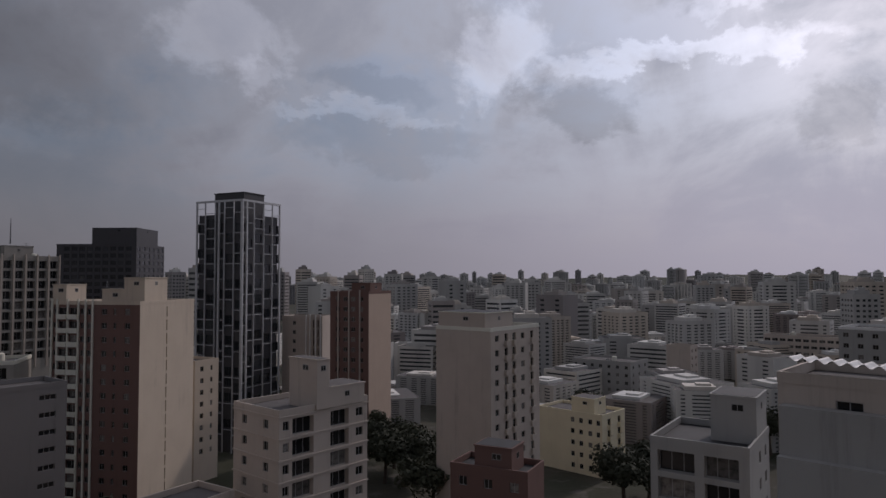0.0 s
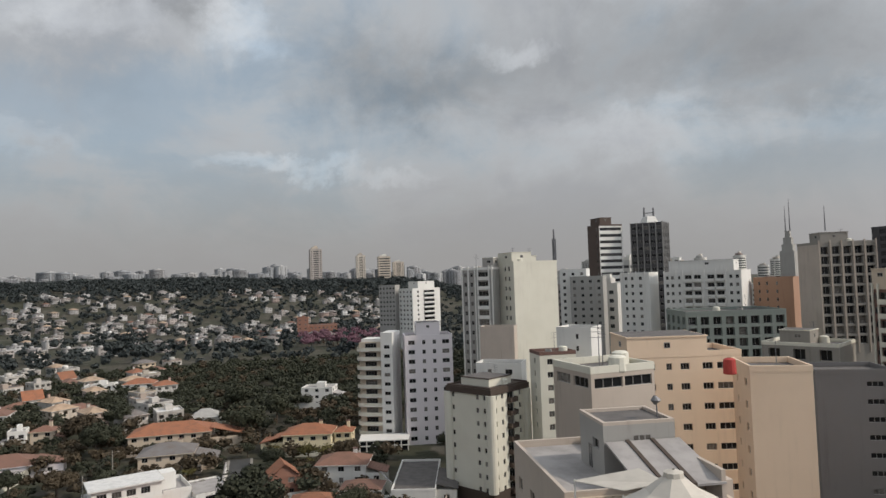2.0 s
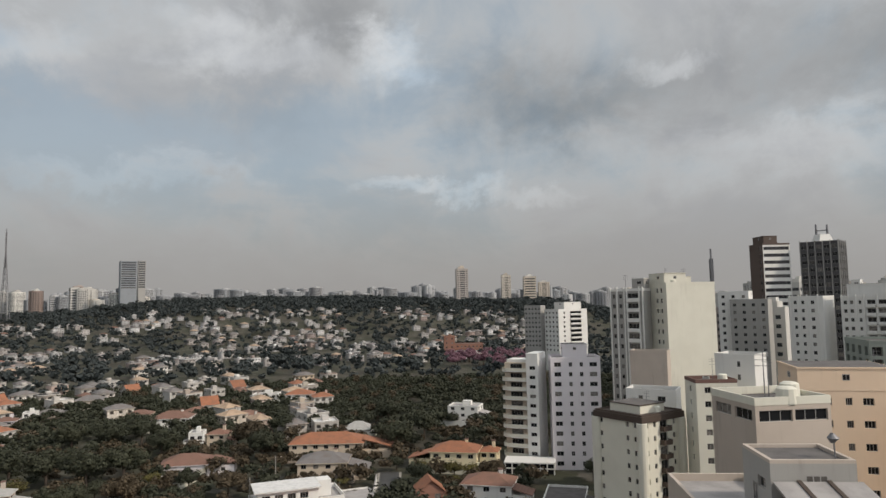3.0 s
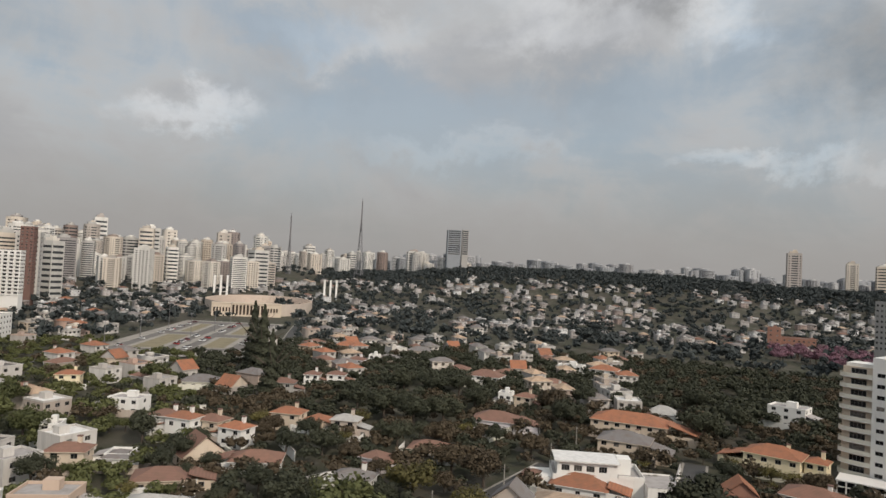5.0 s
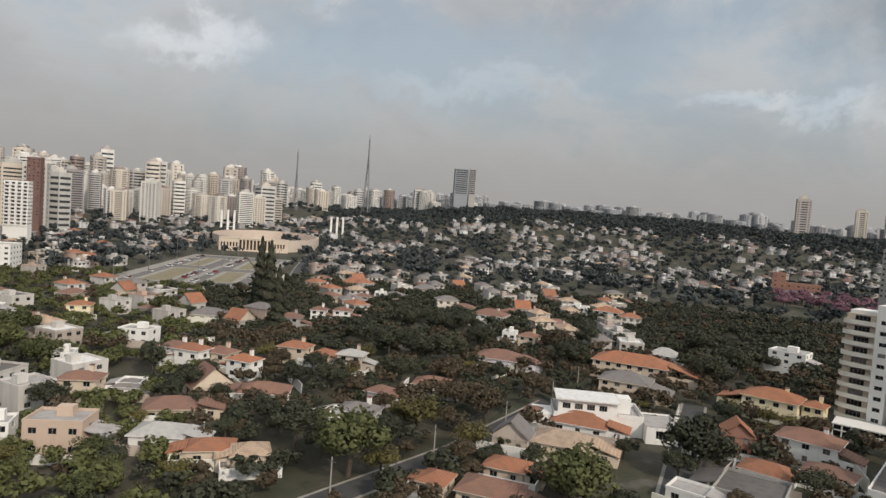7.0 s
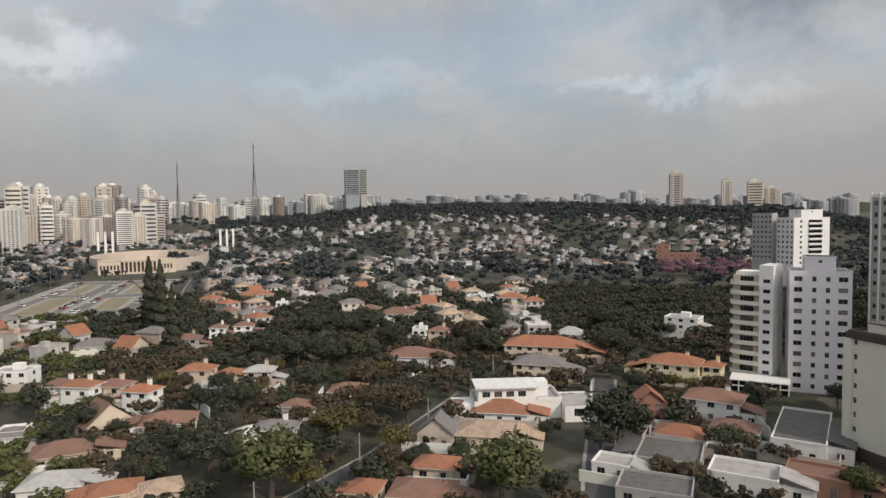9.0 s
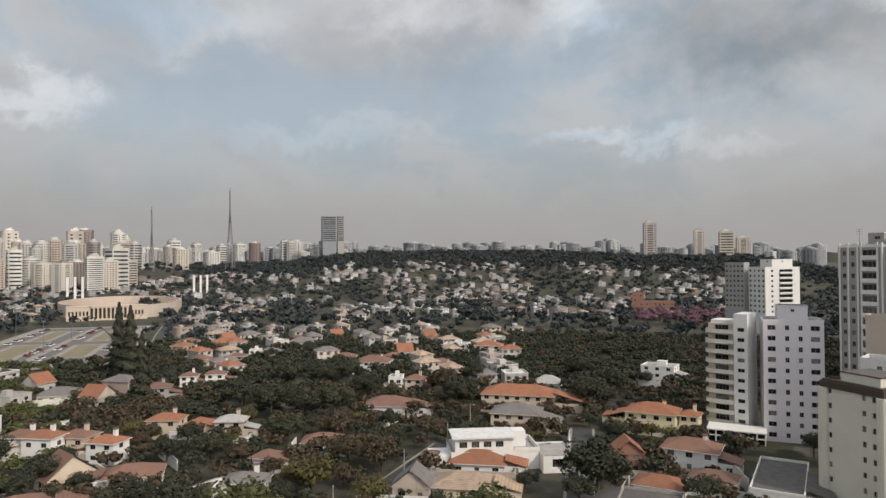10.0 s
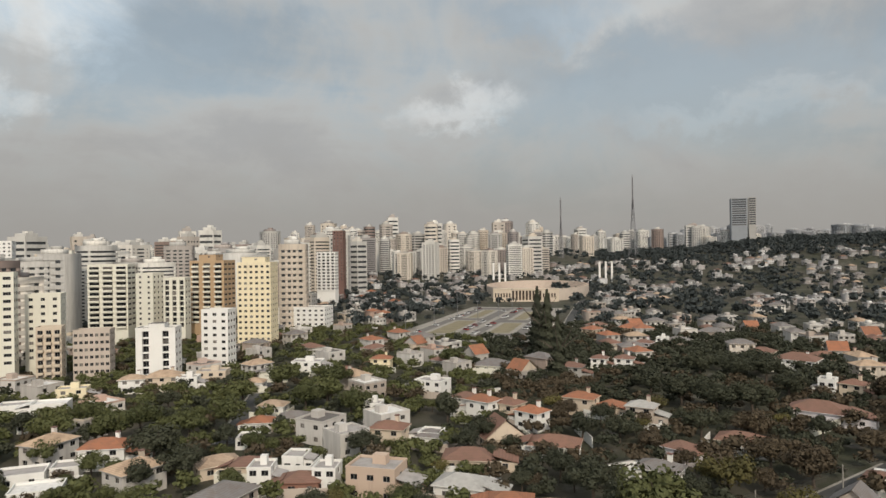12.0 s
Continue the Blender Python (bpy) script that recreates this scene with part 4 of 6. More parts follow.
tower("apartment_block", "wide white slab with balcony rows", -177.2, 199.5, 29.1, 27.0, 18.8, 49.6, WHITE,
      front=[(0.05, 1.0), (0.12, 1.0), (0.21, 0.8), (0.33, 2.4, "b", .8), (0.45, 2.4, "b", .8), (0.62, 2.4, "b", .8), (0.74, 2.4, "b", .8), (0.87, 1.0), (0.95, 1.0)], low=4,
      fins=[("front", q) for q in (0.01, 0.085, 0.165, 0.255, 0.395, 0.535, 0.68, 0.81, 0.91, 0.99)],
      pent=((0.06, 0.9, 0.1, 0.6, 4.0), (0.1, 0.2, 0.15, 0.3, 5.4)))
tower("office_block", "green grey terraced block with deep window bays", -142.3, 166.2, -28.7, 19.2, 28.6, 38.0, GREENISH, right=cols(8, 2.4, "r"), front=cols(4, 2.2, "r"), low=5, floor=3.2,
      category="office building", ledge=CONCRETE)
tower("office_block", "brown concrete block with a deep window grid", -129.2, 201.8, -31.5, 14.3, 16.5, 57.2, CONCRETE, right=cols(5, 2.2, "r"), low=8, floor=3.0, category="office building", fins=[("right", q / 5) for q in range(6)], ledge=BEIGE,
      pent=((0.1, 0.6, 0.2, 0.7, 3.2),), side_walls=(("front",), BEIGE))
tower("apartment_block", "brick orange block with white columns", -162.0, 217.9, 20.5, 13.4, 9.7, 46.5, RUST, front=[(0.15, .7), (0.35, .7), (0.6, .7)], low=8)
tower("apartment_block", "grey block with slots in a plain wall", -71.5, 112.0, -38.2, 9.4, 11.9, 32.8, PLUM, right=[(0.75, 2.6, "w")], front=[(0.7, 1.0)], low=2, wh=0.9)
tower("apartment_block", "white narrow block with pale stripes", -231.9, 180.6, 41.1, 11.4, 8.8, 52.3, WHITE, front=cols(3, 1.2), low=8)
tower("apartment_block", "grey block with window columns", -225.2, 182.4, 39.8, 13.7, 9.1, 49.0, GREYWALL, front=cols(4, 1.2), low=8)
tower("apartment_block", "low block with layered flat roofs", -97.1, 139.9, 18.0, 15.6, 12.4, 33.4, CONCRETE, front=cols(3, 2.4, "r"), low=8, roof=ROOFING, trim=IVORY,
      pent=((0.2, 0.6, 0.2, 0.7, 2.6),))


def build_spire(x, y, base, height, label, wide=3.0):
    """A lattice mast on four legs."""
    root = thing("transmission_tower", label, "mast", pose(x, y, base))
    n = 14
    lv = [height * (k / n) for k in range(n + 1)]
    half = lambda z: max(wide * (1 - z / height) ** 1.5, 0.55)
    for sx, sy in ((-1, -1), (1, -1), (1, 1), (-1, 1)):
        s = Shape(STEEL)
        s.path([(sx * half(a), sy * half(a), a) for a in lv], [0.5] * len(lv))
        part("leg", s, root)
    s = Shape(STEEL)
    for a, b in zip(lv, lv[1:]):
        for (p, q), (u, v) in zip(((-1, -1), (1, -1), (1, 1), (-1, 1)), ((1, -1), (1, 1), (-1, 1), (-1, -1))):
            s.tube((p * half(a), q * half(a), a), (u * half(b), v * half(b), b), 0.2, 0.2, 4)
            s.tube((p * half(a), q * half(a), a), (u * half(a), v * half(a), a), 0.2, 0.2, 4)
    part("bracing", s, root)
    s = Shape(STEEL)
    s.tube((0, 0, height * .62), (0, 0, height + 6), 0.9, 0.5, 6)
    part("antenna", s, root)


for az, el, r, wide, label in ((109.3, 6.0, 1180, 6.5, "tall dark lattice broadcasting mast on a hill"), (115.2, 4.35, 1200, 3.6, "slim dark lattice mast among city towers"),
                               (53.72, 3.9, 420, 2.4, "dark lattice mast above white flats")):
    x, y = polar(az, r)
    z = rise(x, y)
    build_spire(x, y, z, 50 - z + r * math.tan(radians(el)) - 6, label, wide)


def build_church():
    x, y = polar(35.7, 560)
    root = thing("spire_building", "grey stepped tower with twin antenna spires", "tower", pose(x, y, 0, 0, 0, 20))
    s = Shape(GREYWALL)
    for a, z0, z1 in ((5.0, 0, 62), (3.8, 62, 67), (2.8, 67, 72), (1.7, 72, 77)):
        s.box(-a, a, -a, a, z0, z1)
    part("body", s, root)
    for dx, top in ((-1.4, 96), (1.6, 101)):
        q = Shape(STEEL)
        q.tube((dx, 0, 77), (dx, 0, top), 0.55, 0.12)
        part("spire", q, root)


build_church()


# ---- the sunlit towers across the valley ----
def flats(label, x, y, rot, w, d, top, wall, nf=4, nr=3, ww=1.5, kind="w", **more):
    x, y = x - 2.6, y - 4.4
    tower("apartment_block", label, x, y, rot, w, d, top, wall, front=cols(nf, ww, kind), right=cols(nr, ww), **more)
    keep_free(x, y, max(w, d) * 0.6)


flats("yellow tower with rows of small balconies", -230.5, -282.7, 121.8, 17.8, 12.5, 45.2, YELLOW, 6, 4, 1.5, pent=((0.1, 0.8, 0.2, 0.8, 2.8),))
flats("brown and ochre tower with balcony bands", -239.8, -334.2, 118.5, 20.6, 15.2, 46.0, OCHRE, 3, 3, 4.0, "b", ledge=IVORY, low=3, pent=((0.2, 0.7, 0.2, 0.8, 3.5),))
flats("white block with curved balcony edges", -177.3, -243.4, 118.2, 11.9, 7.8, 26.4, WHITE, 3, 3, 1.7)
flats("white block with two dark window strips", -149.9, -244.0, 132.2, 14.9, 9.1, 21.5, WHITE, 2, 2, 2.4, "r", pent=((0.3, 0.7, 0.2, 0.8, 1.4),))
flats("broad white slab with balcony bands", -198.6, -369.5, 130.6, 21.6, 12.2, 44.9, IVORY, 3, 2, 5.2, "b", low=3)
flats("white tower with a slim window column", -209.5, -349.3, 113.9, 10.6, 10.3, 39.8, IVORY, 2, 3, 1.4, low=3)
flats("white tower with tall dark glazing", -213.8, -330, 126.8, 11.7, 8.7, 37.2, IVORY, 3, 2, 2.2, "r", low=3)
flats("cream block with small square windows", -127.3, -287.9, 143.1, 12.7, 8.9, 34.9, IVORY, 3, 3, 1.5, low=2)
flats("cream block with balcony rows", -122.8, -273.9, 143.2, 8.7, 6.6, 22.8, CREAM, 3, 2, 1.8, "b")
flats("ivory tower with dark window bands", -105.7, -284.8, 148.1, 17.7, 8.3, 44.1, IVORY, 4, 2, 2.6, low=2)
flats("grey block with many window rows", -136.8, -268.4, 136.9, 13.5, 7.3, 20.6, BEIGE, 7, 3, 1.3)
flats("white tower behind the grey flats", -219.7, -564.3, 143.3, 13.2, 10.5, 61.9, WHITE, 4, 3, 1.5, low=6)
flats("pale tower with a stepped roof", -243.2, -510.8, 138.8, 17.2, 9.3, 50.4, IVORY, 4, 3, 1.5, low=5, pent=((0.2, 0.6, 0.2, 0.8, 3.5),))
flats("long low white hall with flat roof", -302.7, -323.8, 115.4, 31.6, 16.3, 14.7, WHITE, 8, 4, 1.8, roof=ROOFPALE)
flats("low white annex with flat roof", -322.0, -352, 116.4, 23.9, 11.1, 21.2, GREYWALL, 6, 3, 1.8, roof=ROOFPALE)
flats("grey tower with balcony bands", -406.4, -451.2, 117.5, 14.2, 10.2, 54.1, GREYWALL, 3, 3, 3.0, "b", low=4)
flats("grey white tower with balcony bands", -443.1, -444.2, 114.5, 17.7, 9.2, 50.0, WHITE, 4, 3, 2.6, "b", low=4)
flats("dark brown slab tower", -507.3, -491.1, 113.8, 11.3, 8.7, 72.1, UMBER, 3, 3, 1.6, low=6)


# ---- the distant city ----
def far_block(n, kind):
    """A kind of far tower, 1 unit wide and deep and 1 high, in real proportions when scaled. n: storeys."""
    walls, glazing = Shape(FARWALL, ROOFING), Shape(FARGLASS)
    for side, (length, place, turn) in sides_of(1, 1).items():
        opens = []
        for k in range(n):
            z0, z1 = (k + 0.32) / n * 0.95, (k + 0.75) / n * 0.95
            if kind == "bands":
                spans = [(0.06, 0.94)]
            elif kind == "pairs":
                spans = [(0.10, 0.24), (0.34, 0.46), (0.54, 0.66), (0.76, 0.90)]
            elif kind == "bays":
                spans = [(0.08, 0.16), (0.28, 0.72), (0.84, 0.92)]
            else:
                spans = [(0.14, 0.30), (0.70, 0.86)] if turn in (0, 180) else []
            opens += [(a, b, z0, z1, 0.03) for a, b in spans]
        facade(walls, 1, 1, opens, place)
        for a, b, c, e, deep in opens:
            glazing.face((place(a, c, deep), place(b, c, deep), place(b, e, deep), place(a, e, deep)))
    walls.face(((-.5, -.5, .985), (.5, -.5, .985), (.5, .5, .985), (-.5, .5, .985)), 1)
    cap = Shape(FARWALL)
    cap.box(-.32, .22, -.3, .3, .985, 1.05), cap.box(-.1, .15, -.15, .15, 1.05, 1.085)
    return walls.mesh("wall"), glazing.mesh("glazing"), cap.mesh("penthouse")


FAR = [far_block(n, k) for n, k in ((14, "pairs"), (18, "bands"), (16, "bays"), (12, "ends"), (20, "pairs"), (10, "bands"))]
FAR_LABEL = ["distant pale tower with rows of windows", "distant tower with window bands", "distant tower with balcony bays", "distant slab with blank walls",
             "distant slender residential tower", "distant low office slab"]
rng = random.Random(11)


CITY_REST, RIDGE_REST, TOWERS_SHOWN = [], [], [0]


def welded(me):
    bm = bmesh.new()
    bm.from_mesh(me)
    bmesh.ops.remove_doubles(bm, verts=bm.verts, dist=0.0005)
    bm.to_mesh(me)
    bm.free()
    return me


def joined(name, label, category, items, swap=None):
    """Many alike things, past counting, as one mesh of kind stuff. items: (mesh, pose)."""
    co, loops, starts, totals, idx, mats, base, lbase = [], [], [], [], [], [], 0, 0
    data = {}
    for me, m in items:
        if me.name not in data:
            v = np.empty(len(me.vertices) * 3)
            me.vertices.foreach_get("co", v)
            lv, ls, lt, mi = (np.empty(n, dtype=np.int32) for n in (len(me.loops), len(me.polygons), len(me.polygons), len(me.polygons)))
            me.loops.foreach_get("vertex_index", lv), me.polygons.foreach_get("loop_start", ls)
            me.polygons.foreach_get("loop_total", lt), me.polygons.foreach_get("material_index", mi)
            slot = []
            for q in me.materials:
                q = (swap or {}).get(q.name, q)
                if q not in mats:
                    mats.append(q)
                slot.append(mats.index(q))
            data[me.name] = (v.reshape(-1, 3), lv, ls, lt, np.array(slot, dtype=np.int32)[mi])
        v, lv, ls, lt, mi = data[me.name]
        a = np.array(m)
        co.append(v @ a[:3, :3].T + a[:3, 3])
        loops.append(lv + base), starts.append(ls + lbase), totals.append(lt), idx.append(mi)
        base, lbase = base + len(v), lbase + len(lv)
    me = bpy.data.meshes.new(name)
    me.vertices.add(base), me.loops.add(lbase), me.polygons.add(sum(len(t) for t in totals))
    me.vertices.foreach_set("co", np.concatenate(co).reshape(-1).astype(np.float32))
    me.loops.foreach_set("vertex_index", np.concatenate(loops))
    me.polygons.foreach_set("loop_start", np.concatenate(starts)), me.polygons.foreach_set("loop_total", np.concatenate(totals))
    for q in mats:
        me.materials.append(q)
    me.polygons.foreach_set("material_index", np.concatenate(idx))
    me.update(calc_edges=True)
    return tagged(new(name, me), label, category, kind="stuff")


for trio in FAR:
    for me in trio:
        welded(me)


def far_tower(az, r, wide, deep, top, turn=None, pick=None, alone=False):
    x, y = polar(az, r)
    k = rng.randrange(len(FAR)) if pick is None else pick
    z = rise(x, y) - 1.5
    m = Matrix.LocRotScale((x, y, z), Euler((0, 0, radians(az + (rng.choice((-35, -20, -8, 10, 25, 40)) if turn is None else turn)))), (wide, deep, max(top - z, 6)))
    keep_free(x, y, wide * 0.6)
    if alone or (r < 1000 and TOWERS_SHOWN[0] < 270):
        TOWERS_SHOWN[0] += 1
        root = thing("city_tower", FAR_LABEL[k], "tower", m, "towers of the distant city")
        for name_, me in zip(("wall", "glazing", "penthouse"), FAR[k]):
            ob = part(name_, me, root)
            if name_ == "glazing":
                tagged(ob, kind="stuff")
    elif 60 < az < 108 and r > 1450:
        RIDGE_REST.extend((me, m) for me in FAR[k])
    else:
        CITY_REST.extend((me, m) for me in FAR[k])


def sky_row(az0, az1, step, r0, r1, el0, el1, w0=10, w1=20):
    az = az0
    while az < az1:
        r = rng.uniform(r0, r1)
        el = el0 + (el1 - el0) * rng.random() ** 1.6
        w = rng.uniform(w0, w1)
        far_tower(az, r, w, w * rng.uniform(.7, 1.2), 50 + r * math.tan(radians(el)))
        az += step * rng.uniform(0.5, 1.5)


# beyond the cream quarter, towards the sun
sky_row(-36, 16, 1.0, 1900, 3200, 0.0, 0.75, 16, 34)
sky_row(-36, 20, 0.9, 1000, 1700, -0.7, 0.55, 14, 28)
sky_row(-36, 12, 0.8, 620, 950, -1.9, -0.1, 14, 26)
sky_row(-36, 10, 1.2, 420, 600, -3.2, -0.9, 13, 22)
sky_row(-34, 8, 1.9, 290, 400, -6.0, -2.6, 13, 20)
sky_row(-34, -6, 3.4, 215, 270, -11.0, -7.5, 13, 18)
sky_row(-36, 26, 1.7, 330, 480, -5.6, -4.4, 14, 22)
sky_row(-30, 24, 3.0, 230, 300, -10.0, -8.0, 14, 22)
sky_row(1, 24, 1.8, 500, 900, 0.2, 1.5, 14, 22)
sky_row(22, 62, 1.5, 480, 1200, 0.0, 1.1, 13, 22)
sky_row(26, 60, 2.6, 300, 420, -2.2, -0.6, 12, 18)
# along the wooded ridge
sky_row(62, 76, 0.45, 1800, 2600, 0.5, 1.2, 14, 46)
sky_row(76, 106, 0.42, 1800, 2600, 0.85, 1.6, 14, 46)
sky_row(64, 78, 1.3, 1500, 1900, 0.5, 1.4, 16, 26)
sky_row(100, 120, 0.55, 1250, 1700, 0.7, 1.7, 14, 26)
sky_row(116, 138, 0.42, 1080, 1450, 1.0, 2.5, 13, 24)
sky_row(117, 140, 0.8, 900, 1080, -0.2, 1.3, 14, 22)
sky_row(132, 172, 0.8, 700, 1200, 0.3, 2.0, 14, 26)
sky_row(138, 172, 1.3, 450, 640, -1.0, 0.9, 14, 24)
sky_row(158, 172, 2.5, 300, 420, -3.0, 0.0, 14, 20)
for az, el, w, label in ((101.28, 3.71, 26, "tall grey glass tower with pale bands"), (100.3, 3.76, 12, "slender grey glass tower")):
    x, y = polar(az, 1300)
    tower("office_block", label, x, y, az + 8, w, w * .8, 50 + 1300 * math.tan(radians(el)), BLUEPANEL if w > 20 else GREYWALL, front=[(0.5, w * .9)], right=[(0.5, w * .7)], base=rise(x, y), floor=4.0, wh=2.6, low=8,
          glass=FARGLASS, frame_mat=BLUEPANEL, bars=0, category="office building")
for az, el, r, w in ((74.2, 2.9, 1500, 26), (70.4, 2.25, 1500, 20), (68.4, 2.1, 1450, 26), (67.2, 1.6, 1500, 24),
                     (104.6, 1.7, 1400, 30), (129.6, 2.85, 1250, 20), (146.3, 1.8, 900, 19), (117.2, 1.45, 1150, 17), (120.5, 2.3, 1200, 22), (126, 2.3, 1200, 26)):
    far_tower(az, r, w, w * .8, 50 + r * math.tan(radians(el)), 8, alone=True)
# the towers behind the ridge swap their paint for the hazed one
joined("ridge_city", "grey blue towers far behind the wooded ridge", "distant city", RIDGE_REST, {"city_paint": HORIZON_HAZED})
joined("distant_city", "countless pale towers along the horizon", "distant city", CITY_REST, {"city_paint": FARWALL_MANY})


# ---- houses ----
def house_parts(w, d, h, roof, wall, cover, floors=2, nf=3, nr=2, chimney=False, eave=0.5):
    """Meshes of a house, told apart by its parts, each with its place."""
    out = []
    body = Shape(wall)
    step = h / floors
    for side, (length, place, turn) in sides_of(w, d).items():
        opens = []
        n = {"front": nf, "back": 0}.get(side, nr)
        for k in range(floors):
            for i in range(n):
                c = length * (i + .5) / n
                ww, z0, z1 = 1.5, k * step + 0.95, k * step + min(2.15, step - .25)
                if side == "front" and k == 0 and i == n // 2:
                    ww, z0, z1 = 1.1, 0.05, 2.1
                opens.append((c - ww / 2, c + ww / 2, z0, z1, 0.18))
                p = place(c, z0, 0.16)
                out.append(("door" if z0 < .1 else "window", pane(ww, z1 - z0, GLASS, FRAME), pose(*p, 0, 0, turn)))
        facade(body, length, h, opens, place)
    cap = Shape(cover, wall)
    a, b, t = w / 2 + eave, d / 2 + eave, 0.18
    if roof == "flat":
        cap.box(-w / 2 + .2, w / 2 - .2, -d / 2 + .2, d / 2 - .2, h - .5, h - .3, 0)
        for q in ((-w / 2 - .05, w / 2 + .05, -d / 2 - .05, -d / 2 + .2), (-w / 2 - .05, w / 2 + .05, d / 2 - .2, d / 2 + .05),
                  (-w / 2 - .05, -w / 2 + .2, -d / 2 + .2, d / 2 - .2), (w / 2 - .2, w / 2 + .05, -d / 2 + .2, d / 2 - .2)):
            cap.box(*q, h - .28, h + .25, 1)
        if w < 1.7 * d and floors > 1:
            cap.box(-w * .1, w * .18, d * .02, d * .3, h - .3, h + 1.6, 1)
    else:
        pitch = 0.42
        if roof == "gable":
            rh, r0 = b * 0.75, (0, 0)
            ridge = [(0, -b, h + rh), (0, b, h + rh)] if w < d * 1.4 else None
            if ridge is None:
                ridge = [(-a, 0, h + rh), (a, 0, h + rh)]
                slopes = [((-a, -b, h), (a, -b, h), ridge[1], ridge[0]), ((a, b, h), (-a, b, h), ridge[0], ridge[1])]
                ends = [((-w / 2, -d / 2, h), (-w / 2, d / 2, h), (-w / 2, 0, h + rh - .3)), ((w / 2, -d / 2, h), (w / 2, d / 2, h), (w / 2, 0, h + rh - .3))]
            else:
                rh = a * 0.8
                ridge = [(0, -b, h + rh), (0, b, h + rh)]
                slopes = [((-a, b, h), (-a, -b, h), ridge[0], ridge[1]), ((a, -b, h), (a, b, h), ridge[1], ridge[0])]
                ends = [((-w / 2, -d / 2, h), (w / 2, -d / 2, h), (0, -d / 2, h + rh - .3)), ((-w / 2, d / 2, h), (w / 2, d / 2, h), (0, d / 2, h + rh - .3))]
            for e in ends:
                cap.face(e, 1)
        else:
            rh = min(a, b) * pitch * (1.5 if roof == "pyramid" else 1)
            k = max(a - b, 0) if a > b else 0
            q = max(b - a, 0) if b > a else 0
            p0, p1 = (-k, -q, h + rh), (k, q, h + rh)
            if a >= b:
                slopes = [((-a, -b, h), (a, -b, h), p1, p0), ((a, b, h), (-a, b, h), p0, p1), ((a, -b, h), (a, b, h), p1), ((-a, b, h), (-a, -b, h), p0)]
            else:
                slopes = [((a, -b, h), (a, b, h), p1, p0), ((-a, b, h), (-a, -b, h), p0, p1), ((-a, -b, h), (a, -b, h), p0), ((a, b, h), (-a, b, h), p1)]
        for f in slopes:
            cap.face(f)
            cap.face([(x, y, z - t) for x, y, z in reversed(f)], 1)
        for p, q in (((-a, -b), (a, -b)), ((a, -b), (a, b)), ((a, b), (-a, b)), ((-a, b), (-a, -b))):
            cap.face(((*p, h - t), (*q, h - t), (*q, h), (*p, h)), 1)
    res = [("wall", body.mesh("wall"), Matrix.Identity(4)), ("roof", cap.mesh("roof"), Matrix.Identity(4))] + out
    if chimney:
        s = Shape(wall, UMBER)
        s.box(-.45, .45, -.45, .45, 0, 2.8, 0), s.box(-.55, .55, -.55, .55, 2.8, 3.0, 1)
        res.append(("chimney", s.mesh("chimney"), pose(w * .22, d * .12, h - .2)))
    return res


def put_house(parts, label, m, group="", rich=True):
    root = thing("house", label, "house", m, group)
    for name_, me, at in parts:
        if rich or name_ in ("wall", "roof", "chimney"):
            part(name_, me, root, at=at)
    return root


def stand_house(label, x, y, turn, w, d, h, roof, wall, cover, floors):
    """A house of its own make. turn, width, depth, eaves height, roof, wall, cover, storeys."""
    root = put_house(house_parts(w, d, h, roof, wall, cover, floors, max(2, int(w // 3.4)), max(1, int(d // 4)), roof == "hip" and floors == 2), label, pose(x, y, rise(x, y), 0, 0, turn))
    chance = random.Random(int(abs(x * 31 + y * 17)))
    side = chance.choice((-1, 1))
    ww, wd, wh = w * chance.uniform(0.35, 0.5), d * chance.uniform(0.5, 0.75), h * (0.55 if floors > 1 else 0.78)
    if chance.random() < 0.7 and h < 8:
        # a lower wing that leans against one side
        s = Shape(wall, cover)
        x0, x1 = sorted((side * (w / 2 + 0.01), side * (w / 2 + ww)))
        y0, y1 = -d / 2 + d * 0.12, -d / 2 + d * 0.12 + wd
        s.box(x0, x1, y0, y1, 0, wh, 0)
        e = 0.35
        low, high = (wh + ww * 0.28, wh) if side > 0 else (wh, wh + ww * 0.28)
        a, b = (x0, x1 + e) if side > 0 else (x0 - e, x1)
        s.v += [(a, y0 - e, low), (b, y0 - e, high), (b, y1 + e, high), (a, y1 + e, low), (a, y0 - e, low + .2), (b, y0 - e, high + .2), (b, y1 + e, high + .2), (a, y1 + e, low + .2)]
        k = len(s.v) - 8
        for f in ((3, 2, 1, 0), (4, 5, 6, 7), (0, 1, 5, 4), (1, 2, 6, 5), (2, 3, 7, 6), (3, 0, 4, 7)):
            s.f.append(tuple(k + i for i in f)), s.m.append(1)
        wing = part("wing", s, root)
        part("window", pane(1.3, 1.1, GLASS, FRAME), wing, at=pose((x0 + x1) / 2, y0 - 0.03, 1.0))
    if chance.random() < 0.75:
        # a yard wall round the front garden
        s = Shape(chance.choice((WHITE, IVORY, BEIGE)))
        g, hh = w * 0.5 + chance.uniform(1.5, 3.0), chance.uniform(1.7, 2.6)
        f0 = -d / 2 - chance.uniform(2.0, 3.6)
        s.box(-g, g, f0, f0 + .22, 0, hh), s.box(side * g - .11, side * g + .11, f0 + .22, d / 2, 0, hh)
        part("yard_wall", s, root)
    keep_free(x, y, max(w, d) * 0.52)


